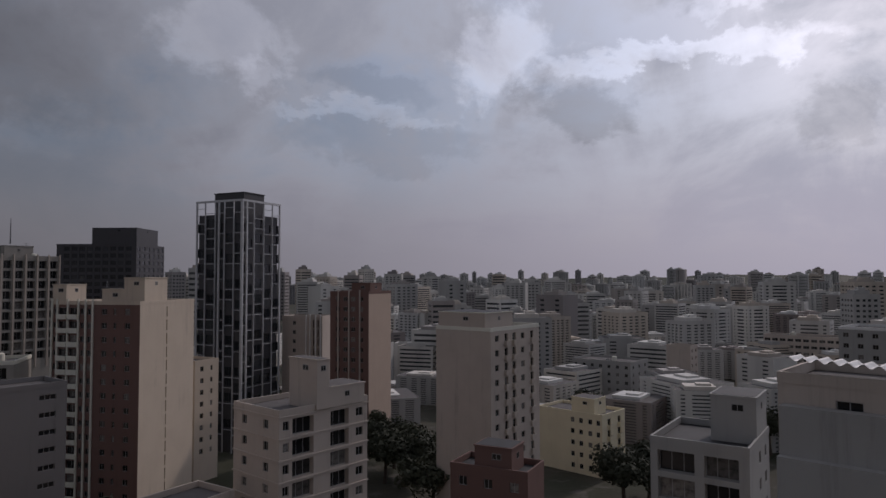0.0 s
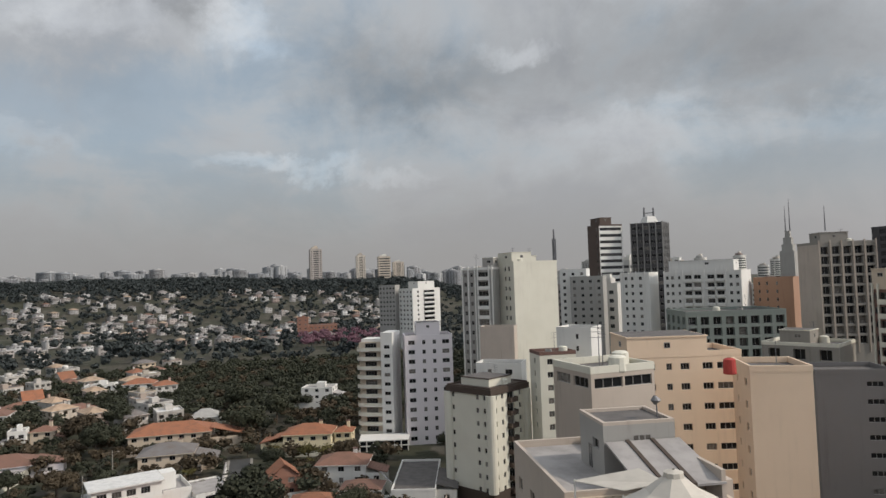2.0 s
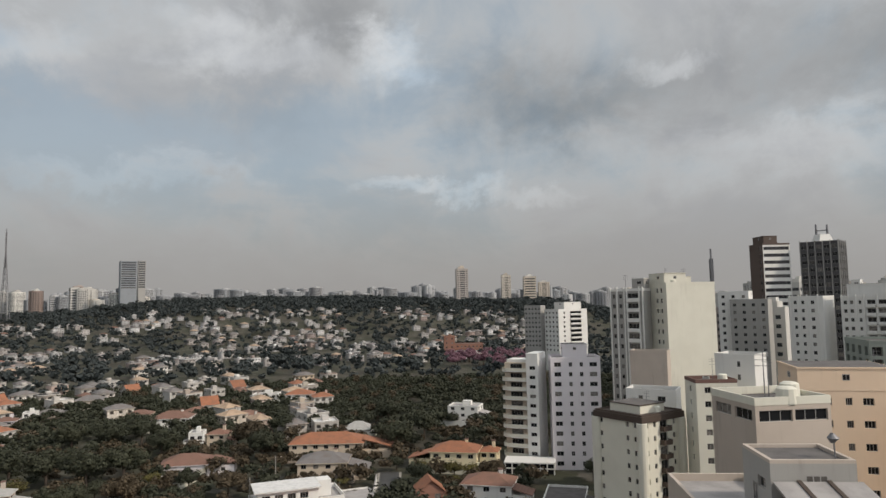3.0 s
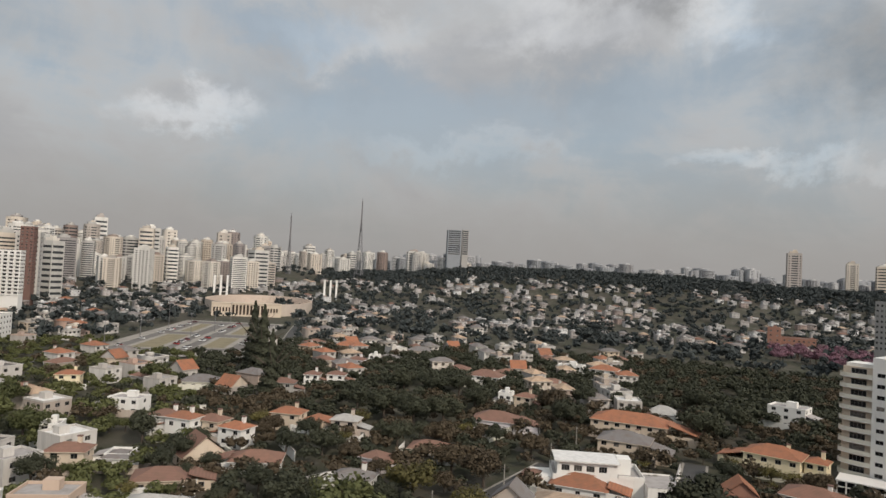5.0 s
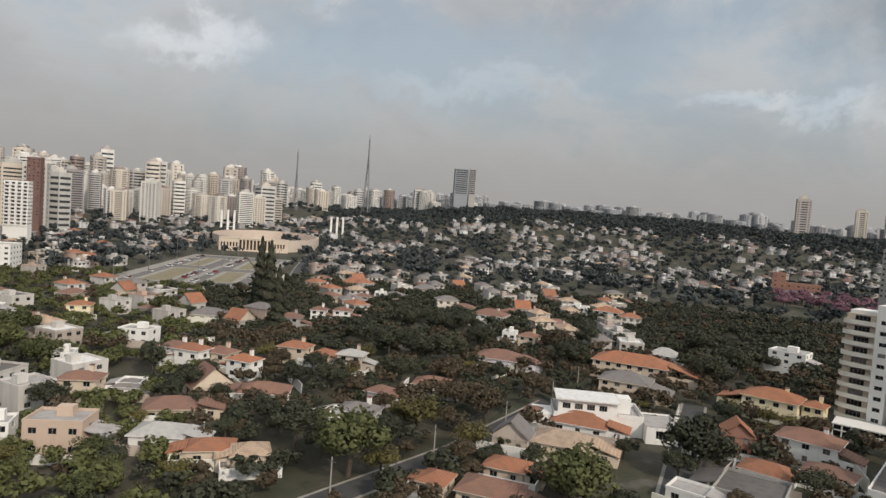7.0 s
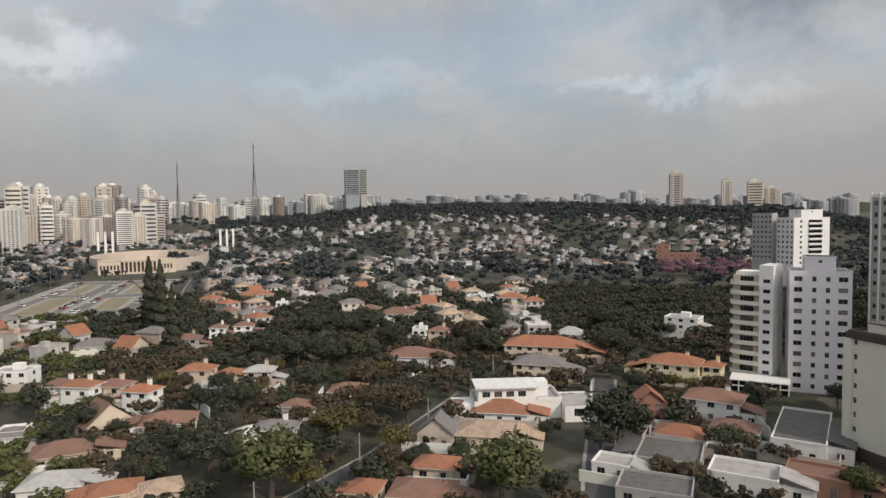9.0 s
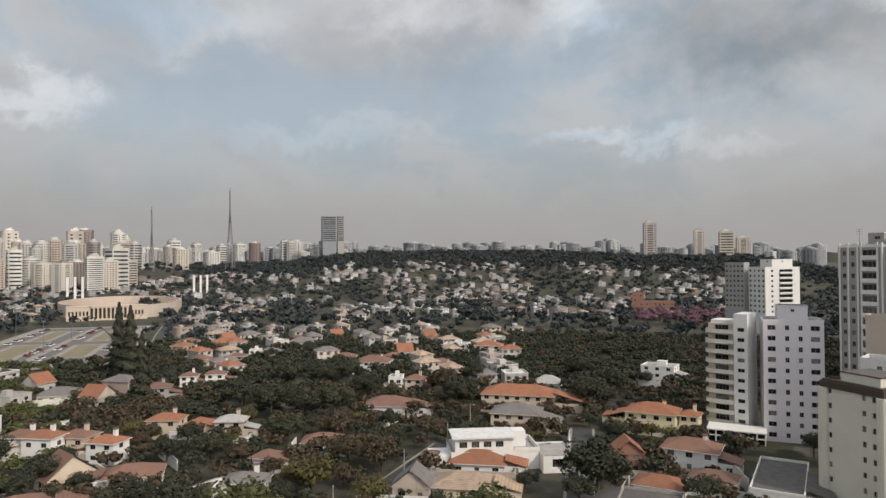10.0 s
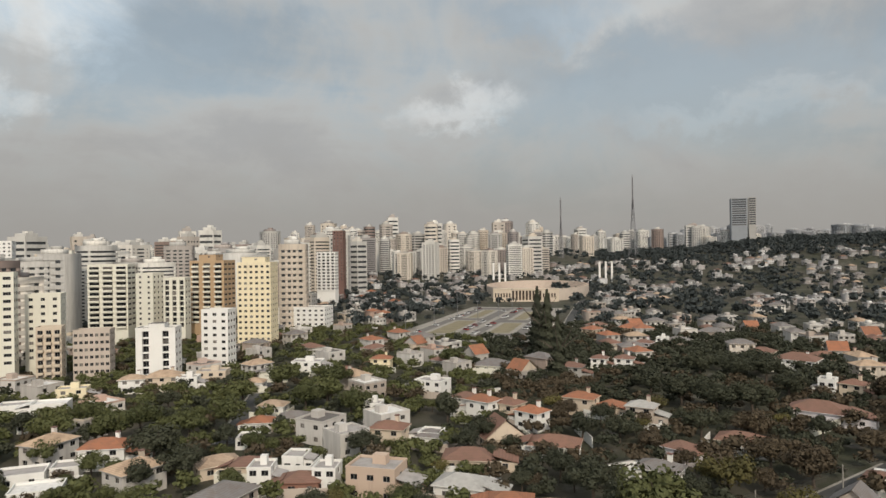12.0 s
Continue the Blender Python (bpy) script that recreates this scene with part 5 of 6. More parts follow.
# the terraced street below the square
for spec in (
        ("white angular house with a blank gable and chimney", -189.1, -140.7, 97, 10.5, 7.5, 5.3, "flat", WHITE, ROOFPALE, 2),
        ("white terraced house with a brown tiled roof", -168.8, -112.9, 86, 8.5, 6.1, 6.3, "hip", WHITE, CLAYDARK, 2),
        ("white terraced house with a faded clay roof", -167.4, -106.7, 84, 8.1, 6.0, 6.6, "hip", WHITE, CLAY, 2),
        ("cream terraced house with a brown hipped roof", -171.5, -100.4, 82, 7.7, 6.0, 5.7, "hip", CREAM, CLAYDARK, 2),
        ("white house with a clay hipped roof and yard walls", -167.8, -90.9, 80, 7.7, 6.0, 5.3, "hip", WHITE, CLAY, 2),
        ("gabled house with a wide dark red roof", -149.8, -90.6, 141, 10.6, 7.6, 2.9, "gable", CREAM, CLAYDARK, 1),
        ("low white house with a wide reddish roof", -150.7, -75.7, 108, 11.7, 8.4, 2.9, "hip", WHITE, CLAYDARK, 1),
        ("long low house with a pinkish tiled roof", -130.9, -87.9, 118, 11.3, 8.1, 2.9, "hip", CREAM, CLAYDARK, 1),
        ("white house with a pale grey hipped roof", -114.8, -79.0, 105, 10.1, 7.3, 3.2, "hip", WHITE, TIN, 1),
        ("white house under a grey fibre roof", -140.3, -105.5, 107, 6.6, 6.0, 2.9, "hip", WHITE, SLATE, 1),
        ("house with a broad reddish roof", -111.9, -66.5, 116, 8.3, 6.0, 3.1, "hip", CREAM, CLAY, 1),
        ("house with a pale ochre tiled roof", -112.3, -58.6, 122, 6.7, 6.0, 3.3, "hip", CREAM, CLAYPALE, 1)):
    stand_house(*spec)
# the gardens beside the dark grove
for spec in (
        ("white house with a dark slate hipped roof", -139.3, -46.7, 90, 8.4, 6.0, 5.2, "hip", WHITE, SLATE, 2),
        ("white car port with a thin flat roof", -140.4, -51.0, 91, 5.0, 6.0, 3.6, "flat", WHITE, SHEET, 1),
        ("pale pink house with a faded clay roof", -161.6, -48.9, 76, 5.7, 6.0, 3.5, "hip", PINKISH, CLAYDARK, 1),
        ("house with mixed orange roofs and a white chimney", -191.0, -86.3, 92, 9.0, 6.5, 5.3, "hip", CREAM, CLAY, 2),
        ("low wing with an orange tiled roof", -193.4, -77.7, 82, 6.1, 6.0, 3.6, "hip", CREAM, CLAY, 1),
        ("house under a white metal hipped roof", -189.8, -67.3, 94, 7.7, 6.0, 5.2, "hip", BEIGE, TIN, 2),
        ("low house with a weathered clay roof among trees", -177.8, -38.7, 92, 10.5, 7.5, 2.9, "hip", CREAM, CLAYDARK, 1),
        ("pale pink house with a dull red roof", -219.0, -25.8, 86, 15.1, 10.8, 3.5, "hip", PINKISH, CLAYDARK, 1),
        ("narrow white box house behind a wall", -252.5, -26.7, 86, 5.0, 6.0, 6.4, "flat", WHITE, ROOFPALE, 2),
        ("small house with a red roof behind a wall", -254.6, -19.5, 74, 6.9, 6.0, 5.2, "hip", CREAM, CLAYDARK, 2),
        ("white house with a long red roof on the slope", -298.8, -41.3, 81, 15.1, 10.9, 5.2, "hip", WHITE, CLAYDARK, 2),
        ("low house with a red roof on the slope", -320.8, -57.7, 84, 9.8, 7.1, 4.1, "hip", CREAM, CLAYDARK, 1)):
    stand_house(*spec)
# houses by the conifers
for spec in (
        ("faded purple house with a brown roof", -238.5, -111.1, 103, 9.1, 6.5, 5.2, "hip", GREYWALL, CLAYDARK, 2),
        ("white two storey house with a brown roof", -261.5, -108.8, 102, 6.2, 6.0, 5.2, "hip", WHITE, CLAYDARK, 2),
        ("white house with a low brown roof", -266.2, -100.0, 100, 7.3, 6.0, 5.2, "hip", WHITE, CLAYDARK, 2),
        ("long low pavilion with a dark roof and window band", -238.1, -145.5, 107, 14.3, 10.3, 2.9, "hip", IVORY, SLATE, 1),
        ("small white cubic house on the slope", -335.6, -105.6, 97, 5.4, 6.0, 5.2, "flat", WHITE, ROOFPALE, 2),
        ("pale pink house with a brown roof", -314.3, -107.9, 89, 8.1, 6.0, 5.2, "hip", PINKISH, CLAYDARK, 2),
        ("low cream house with a long clay roof", -376.9, -135.5, 98, 14.8, 10.7, 4.2, "hip", CREAM, CLAY, 1),
        ("beige house with a grey hipped roof", -344.2, -100.4, 94, 10.9, 7.9, 3.2, "hip", BEIGE, SLATE, 1),
        ("house with a broad grey hipped roof", -379.9, -92.5, 91, 13.7, 9.9, 4.2, "hip", BEIGE, SLATE, 1),
        ("white house with stepped terraces among trees", -358.8, -4.3, 78, 12.8, 9.2, 5.2, "flat", WHITE, ROOFPALE, 2),
        ("white house with a bright red hipped roof", -352.4, 12.4, 76, 13.5, 9.7, 5.2, "hip", WHITE, CLAY, 2),
        ("grey white modern house with terraces", -269.0, 76.5, 59, 12.7, 9.1, 7.6, "flat", WHITE, ROOFPALE, 3)):
    stand_house(*spec)
# the villas round the white house
for spec in (
        ("cream villa with a long terracotta roof", -228.0, 17.2, 77, 23.8, 12.0, 5.2, "hip", CREAM, CLAY, 2),
        ("cream house with a weathered grey brown roof", -200.6, 13.9, 77, 13.9, 10.0, 5.2, "hip", CREAM, SLATE, 2),
        ("white hall with a pale pyramid roof", -259.4, 30.9, 73, 10.1, 7.2, 2.9, "pyramid", WHITE, TIN, 1),
        ("low white house with an orange tiled roof", -161.1, 1.5, 82, 12.8, 9.2, 2.9, "hip", WHITE, CLAY, 1),
        ("small house with a red tiled roof", -163.3, -9.7, 81, 5.0, 6.0, 2.9, "hip", CREAM, CLAYDARK, 1),
        ("small house with a pale striped roof", -143.2, -12.7, 82, 7.7, 6.0, 3.3, "gable", BEIGE, SLATE, 1),
        ("house with a bleached ochre tiled roof", -144.8, -1.9, 82, 12.6, 9.0, 2.9, "hip", CREAM, CLAYPALE, 1),
        ("house with a bright orange tiled roof", -125.8, -11.8, 82, 7.6, 6.0, 2.9, "hip", CREAM, CLAY, 1),
        ("low house with a wide red tiled roof", -113.5, -13.1, 83, 10.5, 7.6, 3.0, "hip", CREAM, CLAYDARK, 1),
        ("small house with a salmon tiled roof", -114.3, -23.2, 81, 5.0, 6.0, 2.9, "hip", CREAM, CLAY, 1),
        ("cream villa with a broad orange roof", -199.6, 53.5, 64, 14.0, 10.1, 5.6, "hip", YELLOW, CLAY, 2),
        ("yellow house with arched windows beside a villa", -196.2, 63.2, 61, 5.1, 6.0, 5.2, "hip", YELLOW, CLAY, 2)):
    stand_house(*spec)
# the yards below the balcony tower
for spec in (
        ("brick house with a steep gabled orange roof", -160.7, 36.2, 86, 6.1, 6.0, 5.2, "gable", BRICK, CLAY, 2),
        ("white house with a hipped red roof", -163.3, 52.3, 61, 12.3, 8.9, 5.2, "hip", WHITE, CLAYDARK, 2),
        ("low white house with an orange roof", -144.5, 39.1, 64, 9.7, 7.0, 2.9, "hip", WHITE, CLAY, 1),
        ("low white house with a dark tiled roof", -148.1, 51.7, 59, 9.1, 6.5, 2.9, "hip", WHITE, CLAYDARK, 1),
        ("grey warehouse with a mossy flat roof", -133.4, 33.7, 68, 11.8, 13.0, 2.9, "flat", GREYWALL, ROOFING, 1),
        ("white courtyard house with terraces", -122.3, 43.6, 63, 11.3, 8.1, 3.6, "flat", WHITE, ROOFPALE, 1),
        ("white garage hall with a grey shed roof", -145.4, 64.5, 61, 9.7, 24.0, 4.1, "flat", WHITE, ROOFING, 1),
        ("low hall with an orange brick wall", -121.6, 56.0, 60, 10.0, 7.2, 3.6, "flat", BRICK, CLAYDARK, 1),
        ("low white pavilion behind a curved wall", -127.9, 21.7, 65, 6.9, 6.0, 2.9, "flat", WHITE, ROOFPALE, 1),
        ("grey workshop with a flat dark roof", -117.3, 26.7, 70, 12.2, 8.8, 2.9, "flat", GREYWALL, ROOFING, 1)):
    stand_house(*spec)
# the sunlit gardens towards the cream towers
for spec in (
        ("white house with a pinkish red roof beside trees", -85.1, -160.7, 132, 10.2, 7.3, 5.2, "hip", WHITE, CLAY, 2),
        ("brown gabled house with an ochre roof", -96.1, -133.7, 159, 9.2, 6.6, 2.9, "hip", CREAM, CLAYPALE, 1),
        ("low house with a brown clay roof", -99.5, -126.6, 127, 7.4, 6.0, 3.0, "hip", CREAM, CLAYDARK, 1),
        ("narrow white house with a tall wall", -95.7, -117.6, 126, 5.0, 6.0, 5.2, "flat", WHITE, ROOFPALE, 2),
        ("white cubic house with a pale flat roof", -108.5, -121.0, 118, 5.0, 6.0, 3.6, "flat", WHITE, ROOFPALE, 1),
        ("red house with a dull red roof", -99.1, -108.9, 127, 7.4, 6.0, 3.0, "hip", BRICK, CLAYDARK, 1),
        ("narrow white house with a stepped wall", -102.9, -105.5, 120, 5.0, 6.0, 5.2, "flat", WHITE, ROOFPALE, 2),
        ("salmon house with several roof levels", -105.6, -94.0, 109, 10.5, 7.6, 6.8, "flat", ORANGE, ROOFPALE, 2),
        ("house with two dark red roofs", -133.7, -114.1, 110, 8.6, 6.2, 5.2, "hip", CREAM, CLAYDARK, 2),
        ("white flat house with a grey terrace", -141.3, -106.3, 108, 5.6, 6.0, 3.4, "flat", WHITE, ROOFPALE, 1),
        ("small white house with an orange roof", -125.5, -154.4, 129, 6.4, 6.0, 3.0, "hip", WHITE, CLAY, 1),
        ("ivory house with a wide grey roof", -134.5, -150.4, 126, 8.8, 6.4, 2.9, "hip", IVORY, SLATE, 1),
        ("white house with a bleached roof", -140.6, -166.8, 120, 8.1, 6.0, 3.0, "hip", WHITE, CLAYPALE, 1),
        ("white house with a blank stepped gable", -113.7, -145.0, 127, 5.0, 6.0, 2.9, "flat", WHITE, ROOFPALE, 1)):
    stand_house(*spec)
for spec in (
        ("yellow house with an orange hipped roof", -215.4, -186.5, 119, 8.3, 6.0, 5.2, "hip", YELLOW, CLAY, 2),
        ("white stair house among trees", -152.3, -135.7, 119, 5.0, 6.0, 5.2, "flat", WHITE, ROOFPALE, 2)):
    stand_house(*spec)
# the white row under the cream towers
for spec in (
        ("long white house with a flat roof", -96.3, -236.5, 144, 9.6, 6.9, 3.4, "flat", WHITE, ROOFPALE, 1),
        ("white hall with a bright flat roof", -101.8, -225.4, 142, 10.1, 7.3, 4.2, "flat", WHITE, SHEET, 1),
        ("yellow flat house with two window rows", -114.2, -237.6, 141, 9.3, 6.7, 5.2, "flat", YELLOW, ROOFPALE, 2),
        ("white house with a bleached hipped roof", -134.5, -235.9, 136, 8.5, 6.1, 5.2, "hip", WHITE, CLAYPALE, 2),
        ("cream house with a wide bleached roof", -144.2, -231.4, 134, 11.9, 8.6, 5.2, "hip", CREAM, CLAYPALE, 2),
        ("white flat house beside a lane", -147.6, -221.7, 132, 7.4, 6.0, 5.2, "flat", WHITE, ROOFPALE, 2),
        ("cream flat house with a stained wall", -159.4, -223.2, 130, 10.8, 7.8, 5.5, "flat", CREAM, ROOFPALE, 2),
        ("low white house with a pale roof", -161.3, -201.1, 127, 6.9, 6.0, 3.1, "hip", WHITE, CLAYPALE, 1),
        ("ivory house with a grey roof", -177.5, -210.2, 126, 8.0, 6.0, 3.8, "hip", IVORY, SLATE, 1),
        ("white slab house with a flat roof", -194.9, -208.9, 123, 12.1, 8.7, 5.2, "flat", WHITE, ROOFPALE, 2),
        ("white flat house with a green yard", -68.0, -163.8, 146, 9.5, 6.8, 3.1, "flat", WHITE, ROOFPALE, 1),
        ("white low hall with a bright roof", -65.4, -150.8, 145, 9.6, 6.9, 2.9, "flat", WHITE, SHEET, 1),
        ("white garden annex with a flat roof", -76.1, -160.9, 143, 5.7, 6.0, 2.9, "flat", WHITE, ROOFPALE, 1),
        ("small white shed in a garden", -90.5, -209.2, 145, 5.0, 6.0, 2.9, "flat", WHITE, SHEET, 1)):
    stand_house(*spec)
# the brick institute on the slope
stand_house("red brick institute among flowering trees", -603.8, 173.1, 74, 32, 14, 11.5, "flat", BRICK, ROOFING, 3)
stand_house("red brick tower of an institute", -601.8, 157.1, 74, 10, 10, 19, "flat", BRICK, ROOFING, 5)


def build_white_house():
    """Two white tiers with flat slabs, a band of windows and a terrace."""
    root = thing("house", "large white modern house with stacked flat roofs", "house", pose(-166.5, 4.8, 0, 0, 0, 97))
    s = Shape(WHITE, ROOFPALE)
    facade(s, 21, 4.6, [(7, 8.6, 2.2, 3.4, .2), (10, 11.4, 2.2, 3.4, .2)], lambda u, v, e: (-10.5 + u, -5.5 + e, v))
    for p, q in (((10.5, -5.5), (10.5, 6)), ((10.5, 6), (-10.5, 6)), ((-10.5, 6), (-10.5, -5.5))):
        s.face(((*p, 0), (*q, 0), (*q, 4.6), (*p, 4.6)))
    s.face(((-10.5, -5.5, 4.2), (10.5, -5.5, 4.2), (10.5, 6, 4.2), (-10.5, 6, 4.2)), 1)
    base = part("lower_floor", s, root)
    for x in (-2.7, 0.2):
        part("window", pane(1.5, 1.2, GLASS, FRAME), base, at=pose(x, -5.32, 2.2))
    s = Shape(WHITE)
    facade(s, 14, 3.2, [(1.0 + 2.9 * k, 2.9 + 2.9 * k, 1.0, 2.4, .2) for k in range(4)], lambda u, v, e: (-9.5 + u, -4.6 + e, 4.21 + v))
    for p, q in (((4.5, -4.6), (4.5, 3.5)), ((4.5, 3.5), (-9.5, 3.5)), ((-9.5, 3.5), (-9.5, -4.6))):
        s.face(((*p, 4.21), (*q, 4.21), (*q, 7.4), (*p, 7.4)))
    upper = part("upper_floor", s, root)
    for k in range(4):
        part("window", pane(1.9, 1.4, GLASS, FRAME, 2), upper, at=pose(-9.5 + 1.95 + 2.9 * k, -4.42, 5.21))
    s = Shape(SHEET)
    s.box(-10.2, 5.0, -5.4, 4.0, 7.4, 7.75)
    part("roof_slab", s, root, "thin white overhanging roof slab")
    s = Shape(WHITE)
    s.box(5.0, 8.2, -1.0, 3.0, 4.21, 7.9)
    part("stair_tower", s, root)
    for k, (a, b, c, e) in enumerate(((4.6, 10.6, -5.6, -5.4), (10.4, 10.6, -5.4, 6), (4.6, 10.6, 5.8, 6.0))):
        s = Shape(WHITE)
        s.box(a, b, c, e, 4.21, 5.2)
        part("parapet", s, root)
    s = Shape(WHITE)
    s.box(-15.5, -10.6, -4.5, 3, 0, 3.4)
    part("garden_wall", s, root)
    s = Shape(WHITE, ROOFPALE)
    facade(s, 8.0, 4.0, [(2.2, 6.2, 0.9, 3.2, 1.6)], lambda u, v, e: (10.6 + u, -9.0 + e, v))
    for p, q in (((18.6, -9), (18.6, 3)), ((18.6, 3), (10.6, 3)), ((10.6, 3), (10.6, -9))):
        s.face(((*p, 0), (*q, 0), (*q, 4.0), (*p, 4.0)))
    s.face(((10.6, -7.4, 3.6), (18.6, -7.4, 3.6), (18.6, 3, 3.6), (10.6, 3, 3.6)), 1)
    wing = part("wing", s, root, "white wing with a deep open veranda")
    part("window", pane(4.0, 2.3, GLASSDARK, FRAME, 3), wing, at=pose(14.8, -7.42, 0.9))
    s = Shape(WHITE)
    s.box(18.7, 18.95, -16, 6, 0, 3.0)
    part("lane_wall", s, root)
    keep_free(-166, 5, 12)


build_white_house()

KINDS = [(9.5, 8, 5.8, "hip", CLAY, 2, "house with painted walls and a clay hipped roof"), (11, 7.5, 3.4, "hip", CLAYDARK, 1, "low house with an old brown tiled roof"),
         (8, 8.5, 6.0, "flat", ROOFPALE, 2, "box house with a pale flat roof"), (8.5, 7.5, 3.8, "gable", CLAY, 1, "gabled house with a clay roof"),
         (11, 8, 5.8, "hip", SLATE, 2, "house with a grey fibre roof"), (10, 9, 6.2, "flat", ROOFING, 2, "flat roofed house with stained terraces"),
         (10, 7.5, 5.6, "hip", CLAYPALE, 2, "house with a bleached tiled roof"), (9, 9.5, 6.2, "flat", SHEET, 2, "white house with a bright flat roof")]
BUILT = [house_parts(w, d, h, roof, HOUSEWALL, cover, fl, 3, 2, k % 3 == 0) for k, (w, d, h, roof, cover, fl, _) in enumerate(KINDS)]


def clear_of(x, y, r):
    return all((x - a) ** 2 + (y - b) ** 2 > (r + c) ** 2 for a, b, c in TOWN)


for line in STREETS:
    for (a, b), (c, e) in zip(line, line[1:]):
        n = int(math.hypot(c - a, e - b) / 5) + 1
        for k in range(n):
            keep_free(a + (c - a) * k / n, b + (e - b) * k / n, 2.6)
PLAZA = [(-300, -246), (-331, -183), (-505, -246), (-487, -308)]
for k in range(22):
    t = k / 21
    for f in (0.12, 0.37, 0.62, 0.88):
        keep_free(-300 - 192 * t + (-31 + 6 * t) * f, -246 - 62 * t + 63 * f, 11)
for q in range(9):
    keep_free(-545 - 25 * q, -294 - 14 * q, 42)

for parts in BUILT:
    for _, me, _ in parts:
        welded(me)
HOUSE_REST, FAR_REST = [], []
rng = random.Random(23)
placed = 0
for r0, r1, az0, az1, tries, gap, rich in ((128, 260, 130, 168, 110, 9.5, True), (260, 420, 66, 168, 430, 8.6, True), (420, 640, 66, 165, 680, 9.5, False),
                                           (640, 1150, 66, 165, 1550, 9.5, False)):
    for _ in range(tries):
        r = math.sqrt(rng.uniform(r0 * r0, r1 * r1))
        az = rng.uniform(az0, az1)
        x, y = polar(az, r)
        # woods stay woods
        wood = noise.noise((x * 0.011, y * 0.011, 4.2))
        if wood > ((0.06 if r > 420 else 0.10 if r > 230 else -0.04) if az < 122 else 0.03 if r < 270 else 0.28) or (70 < az < 84 and 285 < r < 560) or (97 < az < 106 and 205 < r < 300):
            continue
        if r > 1110 and az < 106 and rng.random() < 0.9:
            continue
        if az < 85 and 200 < r < 500 or (az < 98 and 200 < r < 500 and wood > 0.12):
            continue
        if not clear_of(x, y, gap - 2.5):
            continue
        k = rng.choice((1, 2, 4, 5, 6, 7, 2, 7, 0) if az > 128 else (2, 5, 7, 4, 2, 7, 5, 4, 1, 6) if r > 420 else (0, 1, 2, 3, 4, 6, 5, 1, 2, 7))
        grid = 20 if az < 110 else 38
        m = pose(x, y, rise(x, y) - 0.05, 0, 0, az + grid + rng.choice((0, 90)) + rng.uniform(-12, 12))
        if placed < 95 and r < 420:
            put_house(BUILT[k], KINDS[k][6], m, "houses of the valley", r < 250)
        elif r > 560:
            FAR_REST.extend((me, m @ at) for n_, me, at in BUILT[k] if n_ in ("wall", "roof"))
        else:
            HOUSE_REST.extend((me, m @ at) for _, me, at in BUILT[k])
        keep_free(x, y, gap - 2.5)
        placed += 1


# walls beyond 560 m take the paint with haze mixed in
joined("slope_houses", "countless muted houses with tiled roofs on the far slope", "houses", FAR_REST, {"house_paint": FARHOUSE_HAZED})
joined("far_houses", "countless pale houses with tiled roofs in the valley", "houses", HOUSE_REST, {"house_paint": HOUSEWALL_MANY})


